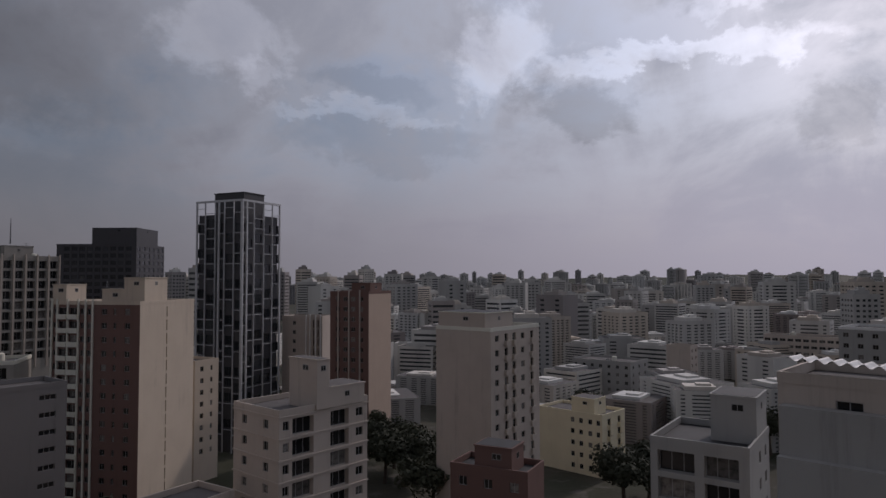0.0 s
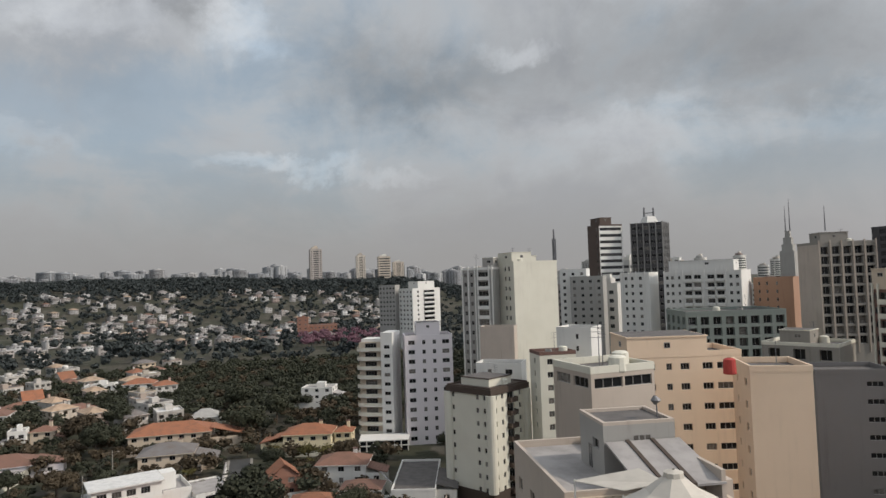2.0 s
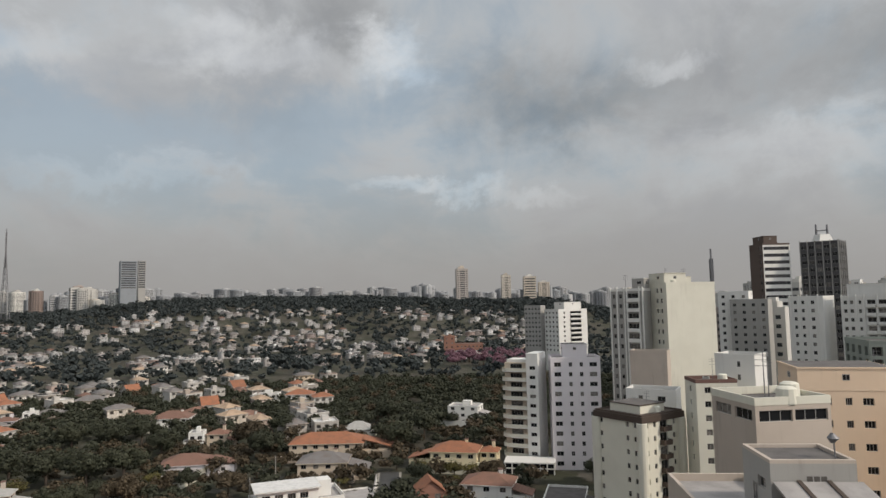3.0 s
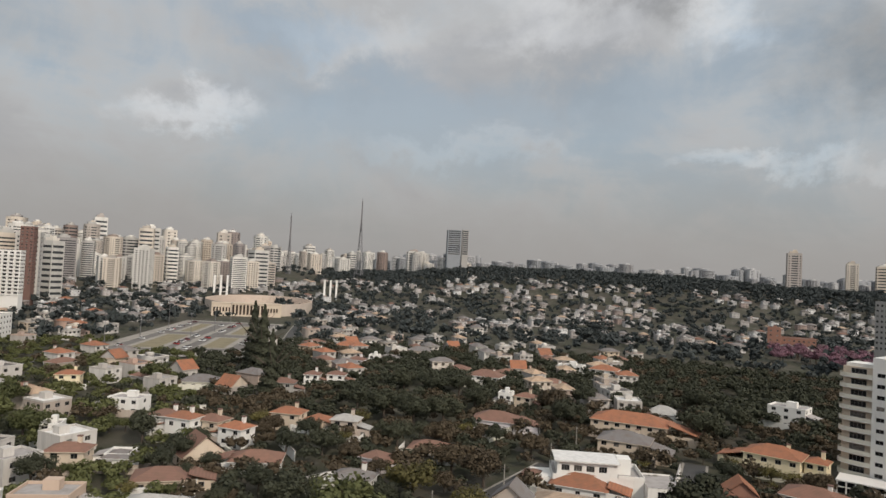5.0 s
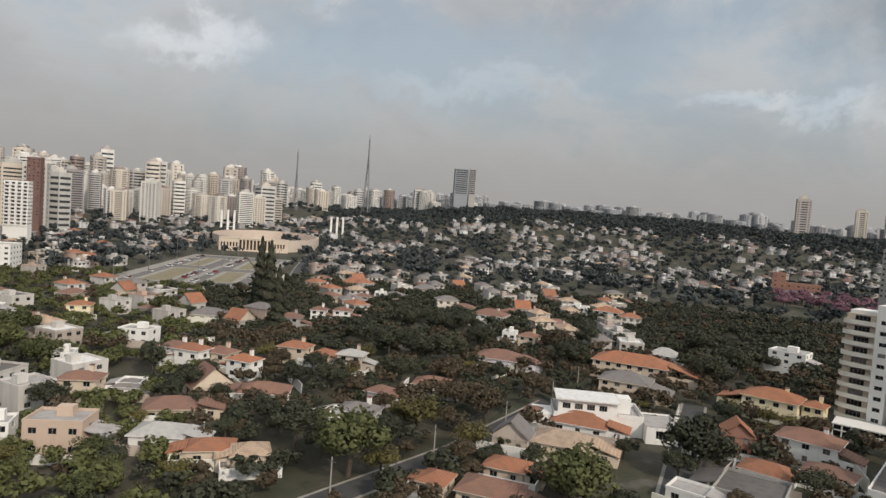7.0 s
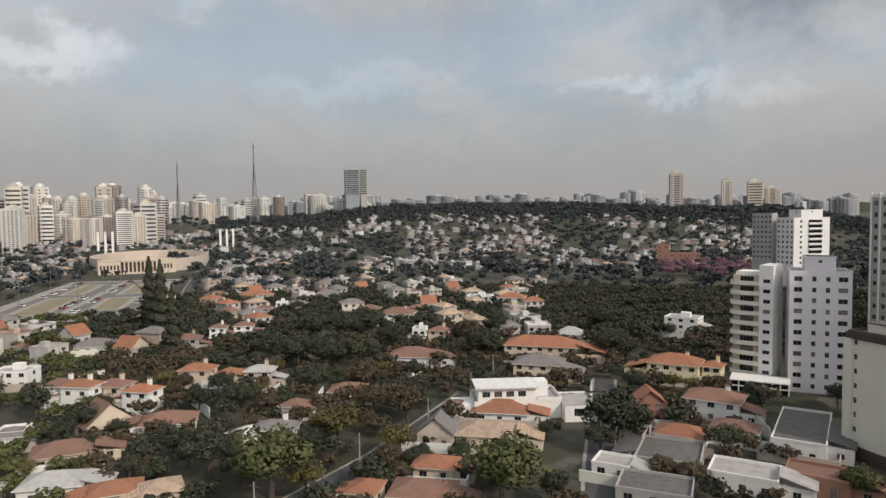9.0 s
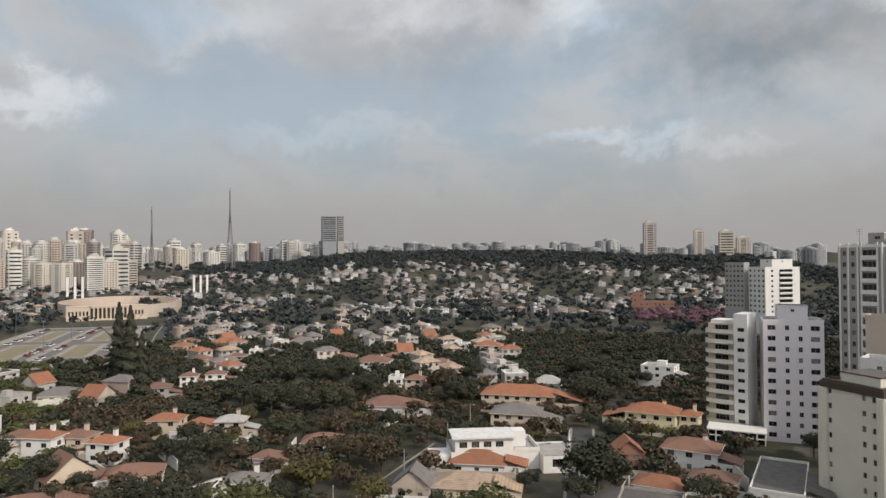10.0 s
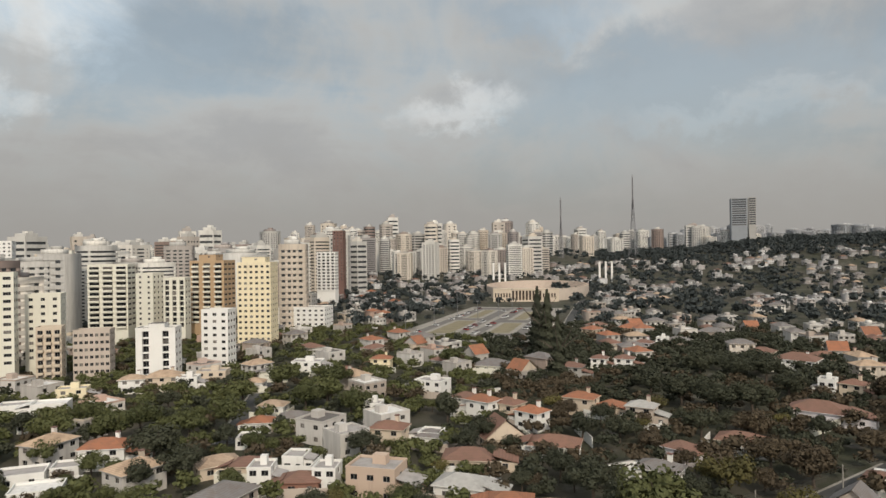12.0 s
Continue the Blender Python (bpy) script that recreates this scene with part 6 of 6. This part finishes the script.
# ---- the stadium and its square ----
def build_square():
    def flat(name, label, pts, mat, z, category):
        s = Shape(mat)
        s.face([(x, y, z) for x, y in pts])
        s2 = s.mesh(name)
        return tagged(new(name, s2), label, category, kind="structure")

    def q(u, v):
        """u along the square towards the stadium, v across it."""
        (ax, ay), (bx, by), (cx, cy), (ex, ey) = PLAZA
        lx, ly = ax + (ex - ax) * u, ay + (ey - ay) * u
        rx, ry = bx + (cx - bx) * u, by + (cy - by) * u
        return lx + (rx - lx) * v, ly + (ry - ly) * v

    def patch(u0, u1, v0, v1):
        return [q(u0, v0), q(u1, v0), q(u1, v1), q(u0, v1)]

    flat("pavement_square", "pale paved rim of a large square", patch(-0.08, 1.04, -0.12, 1.1), PAVING, 0.10, "pavement")
    flat("road_square", "wide asphalt car park of a square", patch(0, 1, 0, 1), WORN, 0.16, "road")
    for u0, u1, v0, v1, mat in ((0.08, 0.48, 0.10, 0.40, LAWN), (0.10, 0.42, 0.62, 0.90, LAWN), (0.55, 0.9, 0.12, 0.35, LAWN), (0.5, 0.85, 0.65, 0.88, LAWN),
                                (0.03, 0.95, 0.47, 0.53, PAVING), (0.0, 0.05, 0.0, 1.0, PAVING)):
        flat("pavement_island", "raised island with a pale kerb", patch(u0, u1, v0, v1), PAVING, 0.26, "island")
        if mat is LAWN:
            flat("lawn", "dry yellowish lawn on a square", patch(u0 + .02, u1 - .02, v0 + .05, v1 - .05), LAWN, 0.32, "lawn")
    car = thing("car", "small parked car on the asphalt square", "car", pose(*q(0.5, 0.05), 0.16), "cars on the square")
    paint = many_walls("car_paint", (0.6, 0.6, 0.6), (0.75, 0.75, 0.75), [(0.7, (0.05, 0.05, 0.06)), (0.9, (0.3, 0.03, 0.03))])
    s = Shape(paint)
    s.box(-.88, .88, -2.1, 2.1, .3, .85)
    part("body", s, car)
    s = Shape(paint, GLASSDARK)
    for z, a, b in ((.852, .82, 1.3), (1.42, .66, .8)):
        s.v += [(-a, -b, z), (a, -b, z), (a, b, z), (-a, b, z)]
    for f in ((0, 1, 5, 4), (1, 2, 6, 5), (2, 3, 7, 6), (3, 0, 4, 7)):
        s.f.append(f), s.m.append(1)
    s.f.append((4, 5, 6, 7)), s.m.append(0)
    part("cabin", s, car)
    wheel = Shape(RUBBER)
    wheel.tube((-.1, 0, 0), (.1, 0, 0), .31, .31, 10)
    wm = wheel.mesh("wheel")
    for sx in (-.82, .82):
        for sy in (-1.3, 1.3):
            part("wheel", wm, car, at=pose(sx, sy, .31))
    r = random.Random(3)
    for k in range(46):
        u, v = r.uniform(0.02, 0.97), r.choice((0.05, 0.43, 0.57, 0.95))
        copy_thing(car, pose(*q(u, v), 0.16, 0, 0, 70 + r.uniform(-8, 8) + r.choice((0, 90))))
    for u, v in ((0.1, -0.04), (0.4, -0.05), (0.7, -0.05), (0.25, 0.5), (0.6, 0.5), (0.9, 0.5)):
        post = thing("street_lamp", "tall slim light post on the square", "street lamp", pose(*q(u, v), 0.1))
        s = Shape(STEEL)
        s.tube((0, 0, 0), (0, 0, 17), .22, .12)
        part("pole", s, post)
        s = Shape(STEEL)
        s.box(-1.4, 1.4, -.25, .25, 17, 17.4)
        part("lamp_head", s, post)


build_square()


def build_stadium():
    root = thing("stadium", "cream stadium with a tall colonnade front", "stadium", pose(-562, -303, 0, 0, 0, 116))
    w, h = 62.0, 11.5
    s = Shape(CREAM, DARKTRIM_AND_VOID)
    place = lambda u, v, e: (-w / 2 + u, e, v)
    opens = [(18 + k * 3.2, 20 + k * 3.2, 1.5, 10.5, 2.0) for k in range(9)] + [(1.5 + k * 2.7, 2.9 + k * 2.7, 4.0, 8.0, .8) for k in range(6)] + \
            [(47 + k * 2.6, 48.4 + k * 2.6, 4.0, 8.0, .8) for k in range(5)]
    facade(s, w, h, opens, place)
    # back wall coloured dark to paint the shade between the pillars
    s.box(-w / 2 + .1, w / 2 - .1, 2.3, 8, 0, h - .5, 1)
    s.box(-w / 2 - .3, w / 2 + .3, -.4, 8.3, h, h + .8)
    front = part("facade", s, root, "cream front wall with tall pillar openings")
    bow = Shape(BEIGE, ORANGE, LAWN)
    n = 40
    a0 = [2 * math.pi * k / n for k in range(n + 1)]
    ring = lambda t, f: (9 + 55 * f * math.cos(t), 98 + 92 * f * math.sin(t))
    for t, u in zip(a0, a0[1:]):
        p, q2 = ring(t, 1.0), ring(u, 1.0)
        i, j = ring(t, 0.62), ring(u, 0.62)
        bow.face(((*p, 0), (*q2, 0), (*q2, 11.5), (*p, 11.5)), 0)
        for k in range(8):
            f0, f1 = 1 - .0475 * k, 1 - .0475 * (k + 1)
            z0, z1 = 11.3 - 1.3 * k, 11.3 - 1.3 * (k + 1)
            a, b, e, g = ring(t, f0), ring(u, f0), ring(u, f1), ring(t, f1)
            bow.face(((*a, z0), (*b, z0), (*e, z0), (*g, z0)), 1)
            bow.face(((*g, z0), (*e, z0), (*e, z1), (*g, z1)), 0)
    bow.face([(*ring(t, .62), .5) for t in a0[:-1]], 2)
    part("grandstand", bow, root, "stepped concrete and reddish stands")
    for az, r in ((121.0, 850), (112.1, 860)):
        for k in range(3):
            x, y = polar(az - k * 0.5, r + 6 * k)
            pyl = thing("pylon", "white slender stadium pylon", "pylon", pose(x, y, 0, 0, 0, 25), "white pylons by the stadium")
            s = Shape(WHITE)
            s.box(-1.2, 1.2, -1.2, 1.2, 0, 32.0)
            s.box(-1.5, 1.5, -1.5, 1.5, 32.0, 32.8)
            part("shaft", s, pyl)


build_stadium()


# ---- garden walls, poles and wires ----
def garden_wall(a, b, tall, mat, label):
    (x0, y0), (x1, y1) = a, b
    n = math.hypot(x1 - x0, y1 - y0)
    root = thing("garden_wall", label, "wall", pose((x0 + x1) / 2, (y0 + y1) / 2, 0, 0, 0, math.degrees(math.atan2(y1 - y0, x1 - x0))))
    s = Shape(mat)
    s.box(-n / 2, n / 2, -.12, .12, 0, tall)
    part("wall_body", s, root)
    s = Shape(ROOFPALE)
    s.box(-n / 2 - .05, n / 2 + .05, -.18, .18, tall, tall + .1)
    part("coping", s, root)


for a, b, tall, mat, label in (((-196, -27), (-222, -17), 2.6, IVORY, "pale garden wall along a street"), ((-171, 24), (-186, 27), 3.2, WHITE, "tall white garden wall by a lane"),
                               ((-155, 24), (-171, 27), 3.0, WHITE, "white boundary wall beside a house"), ((-186, 62), (-146, 58), 3.0, IVORY, "long pale wall along a yard"),
                               ((-135, 30), (-150, 34), 2.4, WHITE, "low white wall with coping"), ((-200, -120), (-178, -128), 2.8, WHITE, "white yard wall by terraced houses"),
                               ((-172, -80), (-160, -70), 2.6, WHITE, "white yard wall beside a clay roofed house"), ((-150, -55), (-141, -60), 2.4, WHITE, "short white wall in front of a house")):
    garden_wall(a, b, tall, mat, label)


def power_line(points):
    tops = []
    for x, y in points:
        pole = thing("utility_pole", "grey concrete utility pole with a crossarm", "utility pole", pose(x, y, 0, 0, 0, 65), "utility poles")
        s = Shape(CONCRETE)
        s.path([(0, 0, 0), (0, 0, 9)], [0.17, 0.11], 8)
        part("shaft", s, pole)
        s = Shape(BARK)
        s.box(-1.0, 1.0, -.07, .07, 8.2, 8.35)
        part("crossarm", s, pole)
        tops.append((x, y))
    for off in (-.8, 0.0, .8):
        root = thing("power_cable", "thin black cable sagging between poles", "cable", pose(0, 0, 0), "power cables")
        s = Shape(RUBBER)
        c, e = math.cos(radians(65)) * off, math.sin(radians(65)) * off
        pts = []
        for (a, b), (p, q) in zip(tops, tops[1:]):
            for k in range(8):
                t = k / 8
                pts.append((a + (p - a) * t + c, b + (q - b) * t + e, 8.4 - 2.4 * t * (1 - t)))
        pts.append((tops[-1][0] + c, tops[-1][1] + e, 8.4))
        w = 0.035
        for u, v in zip(pts, pts[1:]):
            s.face(((u[0], u[1], u[2] - w), (v[0], v[1], v[2] - w), (v[0], v[1], v[2] + w), (u[0], u[1], u[2] + w)))
            s.face(((u[0] - w, u[1] - w, u[2]), (v[0] - w, v[1] - w, v[2]), (v[0] + w, v[1] + w, v[2]), (u[0] + w, u[1] + w, u[2])))
        part("wire", welded(s.mesh("wire")), root)


power_line([(-101, -38), (-124, -26), (-147, -15), (-170, -6), (-192, 0)])


# ---- things on the roofs ----
def roof_things():
    tank = Shape(IVORY)
    tank.path([(0, 0, 0), (0, 0, .1), (0, 0, 1.5), (0, 0, 1.7), (0, 0, 1.75)], [1.0, 1.05, .95, .6, .05], 12)
    tank_mesh = tank.mesh("drum")
    pole = Shape(STEEL)
    pole.path([(0, 0, 0), (0, 0, 5.0)], [.06, .04], 6)
    pole_mesh = pole.mesh("pole")
    bar = Shape(STEEL)
    bar.box(-.8, .8, -.03, .03, 0, .05)
    bar_mesh = bar.mesh("crossbar")
    box = Shape(GREYWALL)
    box.box(-.7, .7, -.5, .5, 0, .9)
    box_mesh = box.mesh("casing")
    fan = Shape(RUBBER)
    fan.path([(0, 0, .903), (0, 0, .96)], [.36, .36], 12)
    fan_mesh = fan.mesh("fan_grille")
    r = random.Random(8)
    # x, y, roof height
    for x, y, z in ((-171, 116, 53.65), (-168, 108, 53.65), (-178, 101, 52.25), (-180, 197, 48.85), (-170, 203, 48.85), (-190, 88, 32.25), (-186, 92, 32.25), (-66, 146, 44.75), (-76, 150, 44.75),
                    (12, 146, 39.55), (7, 137, 39.55), (-26, 198, 45.65), (-20, 101, 31.65), (-74, 79, 37.55), (-59.5, 79, 36.85), (-125.5, 91, 32.05), (-142, 160, 37.25), (-139, 172, 37.25), (-128, 203, 56.45),
                    (35, 182, 14.95), (-134, 80, 24.75), (-61, 51, 39.35), (-58, 48, 39.35), (66, 262, 17.55), (158, 302, 23.65), (-97, 142, 32.65), (-233, -287, 44.45), (-201, -374, 44.15)):
        tall = thing("rooftop_antenna", "thin grey television antenna on a flat roof", "antenna", pose(x, y, z, 0, 0, r.uniform(0, 180)), "rooftop antennas")
        part("pole", pole_mesh, tall)
        for q in (3.6, 4.2, 4.7):
            part("crossbar", bar_mesh, tall, at=pose(0, 0, q))
        if r.random() < .6:
            t = thing("water_tank", "round pale water tank on a flat roof", "water tank", pose(x + 1.6, y + 1.2, z), "rooftop water tanks")
            part("drum", tank_mesh, t)
        if r.random() < .6:
            t = thing("air_conditioner", "grey rooftop air conditioner with a round fan", "air conditioner", pose(x - 1.5, y - .6, z, 0, 0, r.uniform(0, 90)), "rooftop air conditioners")
            part("casing", box_mesh, t), part("fan_grille", fan_mesh, t)


roof_things()


# ---- trees ----
def crown(seed, rx, rz, n, size, mat, lumps=13, cone=False):
    g = np.random.RandomState(seed)
    cen = g.normal(size=(lumps, 3))
    cen /= np.linalg.norm(cen, axis=1)[:, None]
    cen *= g.uniform(0.22, 0.80, (lumps, 1))
    cen[:, 2] = np.abs(cen[:, 2]) * 1.1 - 0.25
    rad = g.uniform(0.20, 0.42, lumps)
    pick = g.randint(0, lumps, n)
    d = g.normal(size=(n, 3))
    d /= np.linalg.norm(d, axis=1)[:, None]
    p = cen[pick] + d * (rad[pick] * g.uniform(0.72, 1.06, n))[:, None]
    if cone:
        z = g.uniform(0, 1, n) ** 1.3
        a = g.uniform(0, 2 * math.pi, n)
        rr = (1 - z) ** 0.8 * g.uniform(0.55, 1.05, n) * (0.75 + 0.25 * np.sin(z * 40 + a * 2))
        p = np.stack([rr * np.cos(a), rr * np.sin(a), z * 2 - 1], 1)
        d = np.stack([np.cos(a), np.sin(a), 0.3 + z * 0], 1)
    p = p * (rx, rx, rz)
    nrm = d + g.normal(scale=0.25, size=(n, 3))
    nrm /= np.linalg.norm(nrm, axis=1)[:, None]
    u = np.cross(nrm, g.normal(size=(n, 3)))
    u /= np.linalg.norm(u, axis=1)[:, None]
    v = np.cross(nrm, u)
    s = size * g.uniform(0.6, 1.25, (n, 1))
    quad = np.stack([p - u * s - v * s * .2, p - v * s * .7 + u * s * .1, p + u * s + v * s * .25, p + v * s * .75], 1)
    return quad, mat


def quads_mesh(name, quad, mat):
    me = bpy.data.meshes.new(name)
    n = len(quad)
    me.vertices.add(n * 4), me.loops.add(n * 4), me.polygons.add(n)
    me.vertices.foreach_set("co", quad.reshape(-1).astype(np.float32))
    me.loops.foreach_set("vertex_index", np.arange(n * 4, dtype=np.int32))
    me.polygons.foreach_set("loop_start", np.arange(0, n * 4, 4, dtype=np.int32))
    me.polygons.foreach_set("loop_total", np.full(n, 4, dtype=np.int32))
    me.materials.append(mat)
    me.update(calc_edges=True)
    return me


def trunk_mesh(seed, tall, r):
    g = random.Random(seed)
    s = Shape(BARK)
    a = Vector((0, 0, 0))
    b = Vector((g.uniform(-.3, .3), g.uniform(-.3, .3), tall * .45))
    s.tube(a, b, r, r * .7, 7)
    for k in range(6):
        t = k * 1.05 + g.uniform(-.3, .3)
        e = b + Vector((math.cos(t) * tall * .28, math.sin(t) * tall * .28, tall * g.uniform(.12, .42)))
        s.tube(b, e, r * .5, r * .12, 5)
    return s.mesh("trunk")


SORTS = []
for k, (rx, rz, lift, mat, cone, label) in enumerate((
        (5.0, 4.2, 6.2, LEAF, False, "leafy green tree with a rounded crown"), (5.6, 4.6, 6.6, LEAFDARK, False, "dark green broad tree"),
        (4.4, 4.4, 6.0, LEAFDARK, False, "dense dark tree between houses"), (4.8, 4.0, 5.8, LEAFDRY, False, "olive tree with thin yellowing leaves"),
        (5.2, 4.0, 5.8, LEAFBROWN, False, "brownish tree with sparse leaves"), (3.4, 7.6, 9.4, LEAFDARK, True, "tall dark pointed conifer tree"),
        (5.4, 3.8, 5.8, BLOSSOM, False, "tree covered in pink blossom"), (4.0, 3.4, 4.8, LEAF, False, "small green garden tree"))):
    quad, m = crown(40 + k, rx, rz, 3800, 0.29, mat, 28, cone)
    if mat in (LEAFDRY,):
        quad = quad[::2]
    SORTS.append((trunk_mesh(k, lift + rz, 0.32), quads_mesh("crown", quad, m), lift, label))


def put_tree(k, x, y, size, turn, group="trees of the valley"):
    tr, cr, lift, label = SORTS[k]
    m = Matrix.LocRotScale((x, y, rise(x, y)), Euler((0, 0, turn)), (size, size, size * (1.0 if k == 5 else 0.86)))
    root = thing("tree", label, "tree", m, group)
    part("trunk", tr, root), part("crown", cr, root, at=pose(0, 0, lift))


rng = random.Random(71)
# trees that stand out: sort, place, size
GROVE = [
    (0, -112, 0, 1.64), (3, -141, -34, 1.39), (4, -151, -29, 0.78), (4, -158, -21, 1.43), (4, -164, -30, 1.27), (2, -141, 25, 1.63), (1, -138, 21, 0.76), (0, -115, -40, 1.67), (1, -124, -55, 1.16),
    (1, -133, -66, 1.03), (1, -138, -93, 0.97), (1, -135, -85, 0.67), (2, -158, -113, 1.41), (1, -123, -70, 0.55), (3, -135, -21, 1.01), (1, -211, -42, 1.78), (1, -207, -51, 1.75), (1, -211, -62, 1.62),
    (1, -218, -74, 1.60), (1, -236, -36, 1.52), (1, -257, -56, 1.90), (2, -263, -70, 1.90), (1, -263, -47, 1.69), (1, -223, -4, 1.86),]
YARD_TREES = [
    (4, -249, -8, 1.71), (1, -262, 3, 1.46), (1, -223, 39, 1.58), (2, -243, 53, 1.90), (1, -274, 45, 1.73), (3, -185, 49, 0.93), (3, -183, 53, 0.83), (5, -263, -133, 1.90), (5, -283, -148, 1.90),
    (5, -227, -111, 1.53), (0, -117, 60, 0.80), (1, -146, 11, 0.58), (4, -186, -37, 1.37), (1, -166, -65, 1.08), (2, -163, -74, 1.18), (1, -181, -76, 0.88), (7, -142, -14, 0.64), (1, -182, 39, 0.86),
    (1, -181, -49, 1.17), (4, -187, -12, 1.13), (1, -121, -48, 0.88), (3, -116, -34, 0.98),]
SUNNY_TREES = [
    (0, -155, -158, 1.90), (0, -145, -157, 1.65), (0, -147, -140, 1.50), (0, -163, -189, 1.70), (0, -85, -186, 1.85), (0, -93, -173, 1.61), (0, -103, -177, 1.47), (0, -95, -190, 1.64), (1, -85, -205, 1.03),
    (1, -88, -146, 1.69), (1, -87, -133, 1.26), (0, -107, -161, 1.42), (0, -118, -160, 1.74), (1, -78, -136, 1.10), (0, -87, -117, 0.72), (1, -121, -112, 1.08), (0, -173, -172, 1.90), (0, -139, -180, 1.53),
    (0, -231, -161, 1.49), (0, -76, -171, 1.05), (2, -146, -94, 1.21), (1, -124, -197, 1.01), (1, -142, -355, 1.77), (1, -137, -320, 1.40),]
for k, x, y, size in GROVE + YARD_TREES + SUNNY_TREES:
    size = size if k == 5 else min(size * 0.84, 1.35) if math.hypot(x, y) > 148 else size * 1.0
    put_tree(k, x, y, size, rng.uniform(0, 6.28))
    keep_free(x, y, 3.0 * size)
for k in range(26):
    x, y = polar(rng.uniform(66.5, 76.0), rng.uniform(500, 600))
    keep_free(x, y, 5)
    put_tree(6, x, y, rng.uniform(1.2, 1.6), rng.uniform(0, 6.28), "blossoming trees")
MID, count = [], 0
for _ in range(9000):
    r = math.sqrt(rng.uniform(104 ** 2, 430 ** 2))
    az = rng.uniform(58, 168)
    x, y = polar(az, r)
    if az < 68 and r < 240 and rng.random() < 0.9 or (81 < az < 89 and 116 < r < 166):
        continue
    size = rng.uniform(0.42, 0.85) if r < 250 else rng.uniform(0.5, 0.95) if az < 122 else rng.uniform(0.45, 0.8)
    if not clear_of(x, y, 2.7 * size):
        continue
    k = rng.choice((1, 2, 1, 2, 1, 2, 4) if az < 122 and r > 260 else (1, 2, 1, 4, 4, 4, 1, 3, 2, 3, 4) if az < 122 else (0, 0, 1, 3, 7, 0, 0))
    if r < 215 and count < 150:
        put_tree(k, x, y, size, rng.uniform(0, 6.28))
        count += 1
    else:
        MID.append((k, x, y, size))
    keep_free(x, y, 1.9 * size)
# street and yard trees of the towers' quarter
for az, r, k in ((31, 112, 1), (33, 118, 1), (35, 112, 2), (29, 116, 2), (37, 120, 1), (3, 170, 1), (4.2, 178, 1), (5, 165, 2), (2.2, 160, 2), (57, 245, 1), (50, 300, 1), (52, 310, 2), (54, 260, 1), (48, 240, 1), (-3, 200, 1), (-6, 215, 2), (-9, 190, 1), (-12, 230, 2), (-15, 150, 1), (-17, 160, 2), (-20, 140, 1), (8, 260, 2), (10, 150, 1), (12, 160, 2), (-1, 250, 1),
                 (14, 240, 2), (1, 140, 1), (6, 190, 2), (-7, 260, 1), (-23, 190, 2), (-26, 210, 1), (27, 125, 1), (39, 118, 2), (28, 122, 2)):
    x, y = polar(az, r)
    put_tree(k, x, y, 1.6, rng.uniform(0, 6.28), "trees between the towers")


def leaf_cloud(bases, spots):
    out = []
    g = np.random.RandomState(9)
    for x, y, size, lift in spots:
        a = g.uniform(0, 6.28)
        q = bases[g.randint(len(bases))].reshape(-1, 3) * size
        q = np.stack([q[:, 0] * math.cos(a) - q[:, 1] * math.sin(a) + x, q[:, 0] * math.sin(a) + q[:, 1] * math.cos(a) + y, q[:, 2] * 0.85 + rise(x, y) + lift * size], 1)
        out.append(q.reshape(-1, 4, 3))
    return np.concatenate(out)


def mid_woods():
    """Garden trees in the middle of the valley, too many to count, by the colour of their leaves."""
    for mat, ks, name_, label in ((LEAFDARK, (1, 2), "garden_woods", "dark garden trees between the valley houses"), (LEAF, (0, 7), "garden_trees", "green garden trees between the valley houses"),
                                  (LEAFBROWN, (3, 4), "bare_garden_trees", "brownish half bare trees between the houses")):
        bases = [crown(60 + i, 4.8, 4.2, 300, 0.72, None, 18)[0] for i in range(6)]
        q = leaf_cloud(bases, [(x, y, s, 4.5) for k, x, y, s in MID if k in ks])
        tagged(new(name_, quads_mesh(name_, q, mat)), label, "trees", kind="stuff")


mid_woods()


def far_woods():
    """The woods past the valley's houses, in small clumps of leaves."""
    g = np.random.RandomState(10)
    bases = [crown(70 + i, 4.6, 4.0, 44, 1.35, None, 9)[0] for i in range(8)]
    town = np.array([(a, b, c) for a, b, c in TOWN if a * a + b * b > 380 ** 2])
    spots, tries = [], 0
    while len(spots) < 6800 and tries < 40000:
        tries += 1
        r = math.sqrt(g.uniform(425 ** 2, 1500 ** 2))
        az = g.uniform(50, 172)
        x, y = polar(az, r)
        if (((town[:, 0] - x) ** 2 + (town[:, 1] - y) ** 2) < (town[:, 2] * 0.85) ** 2).any():
            continue
        if r > 1000 and az > 112 and g.rand() < 0.7:
            continue
        wood = noise.noise((x * 0.011, y * 0.011, 4.2))
        size = g.uniform(0.7, 1.3) * (1.2 if wood > 0.05 else 0.95) * (1.3 if r > 1150 else 1)
        spots.append((x, y, size, 4.6))
    # the ridge is wooded all over
    for _ in range(3200):
        r, az = math.sqrt(g.uniform(1060 ** 2, 1480 ** 2)), g.uniform(54, 113)
        x, y = polar(az, r)
        if r > 1130 or clear_of(x, y, 3):
            spots.append((x, y, g.uniform(1.0, 1.6), 3.6))
    # the blue-green of these leaves is painted distance haze
    tagged(new("far_woods", quads_mesh("far_woods", leaf_cloud(bases, spots), LEAFFAR_HAZED)), "dark woods and garden trees across the valley", "woods", kind="stuff")


far_woods()
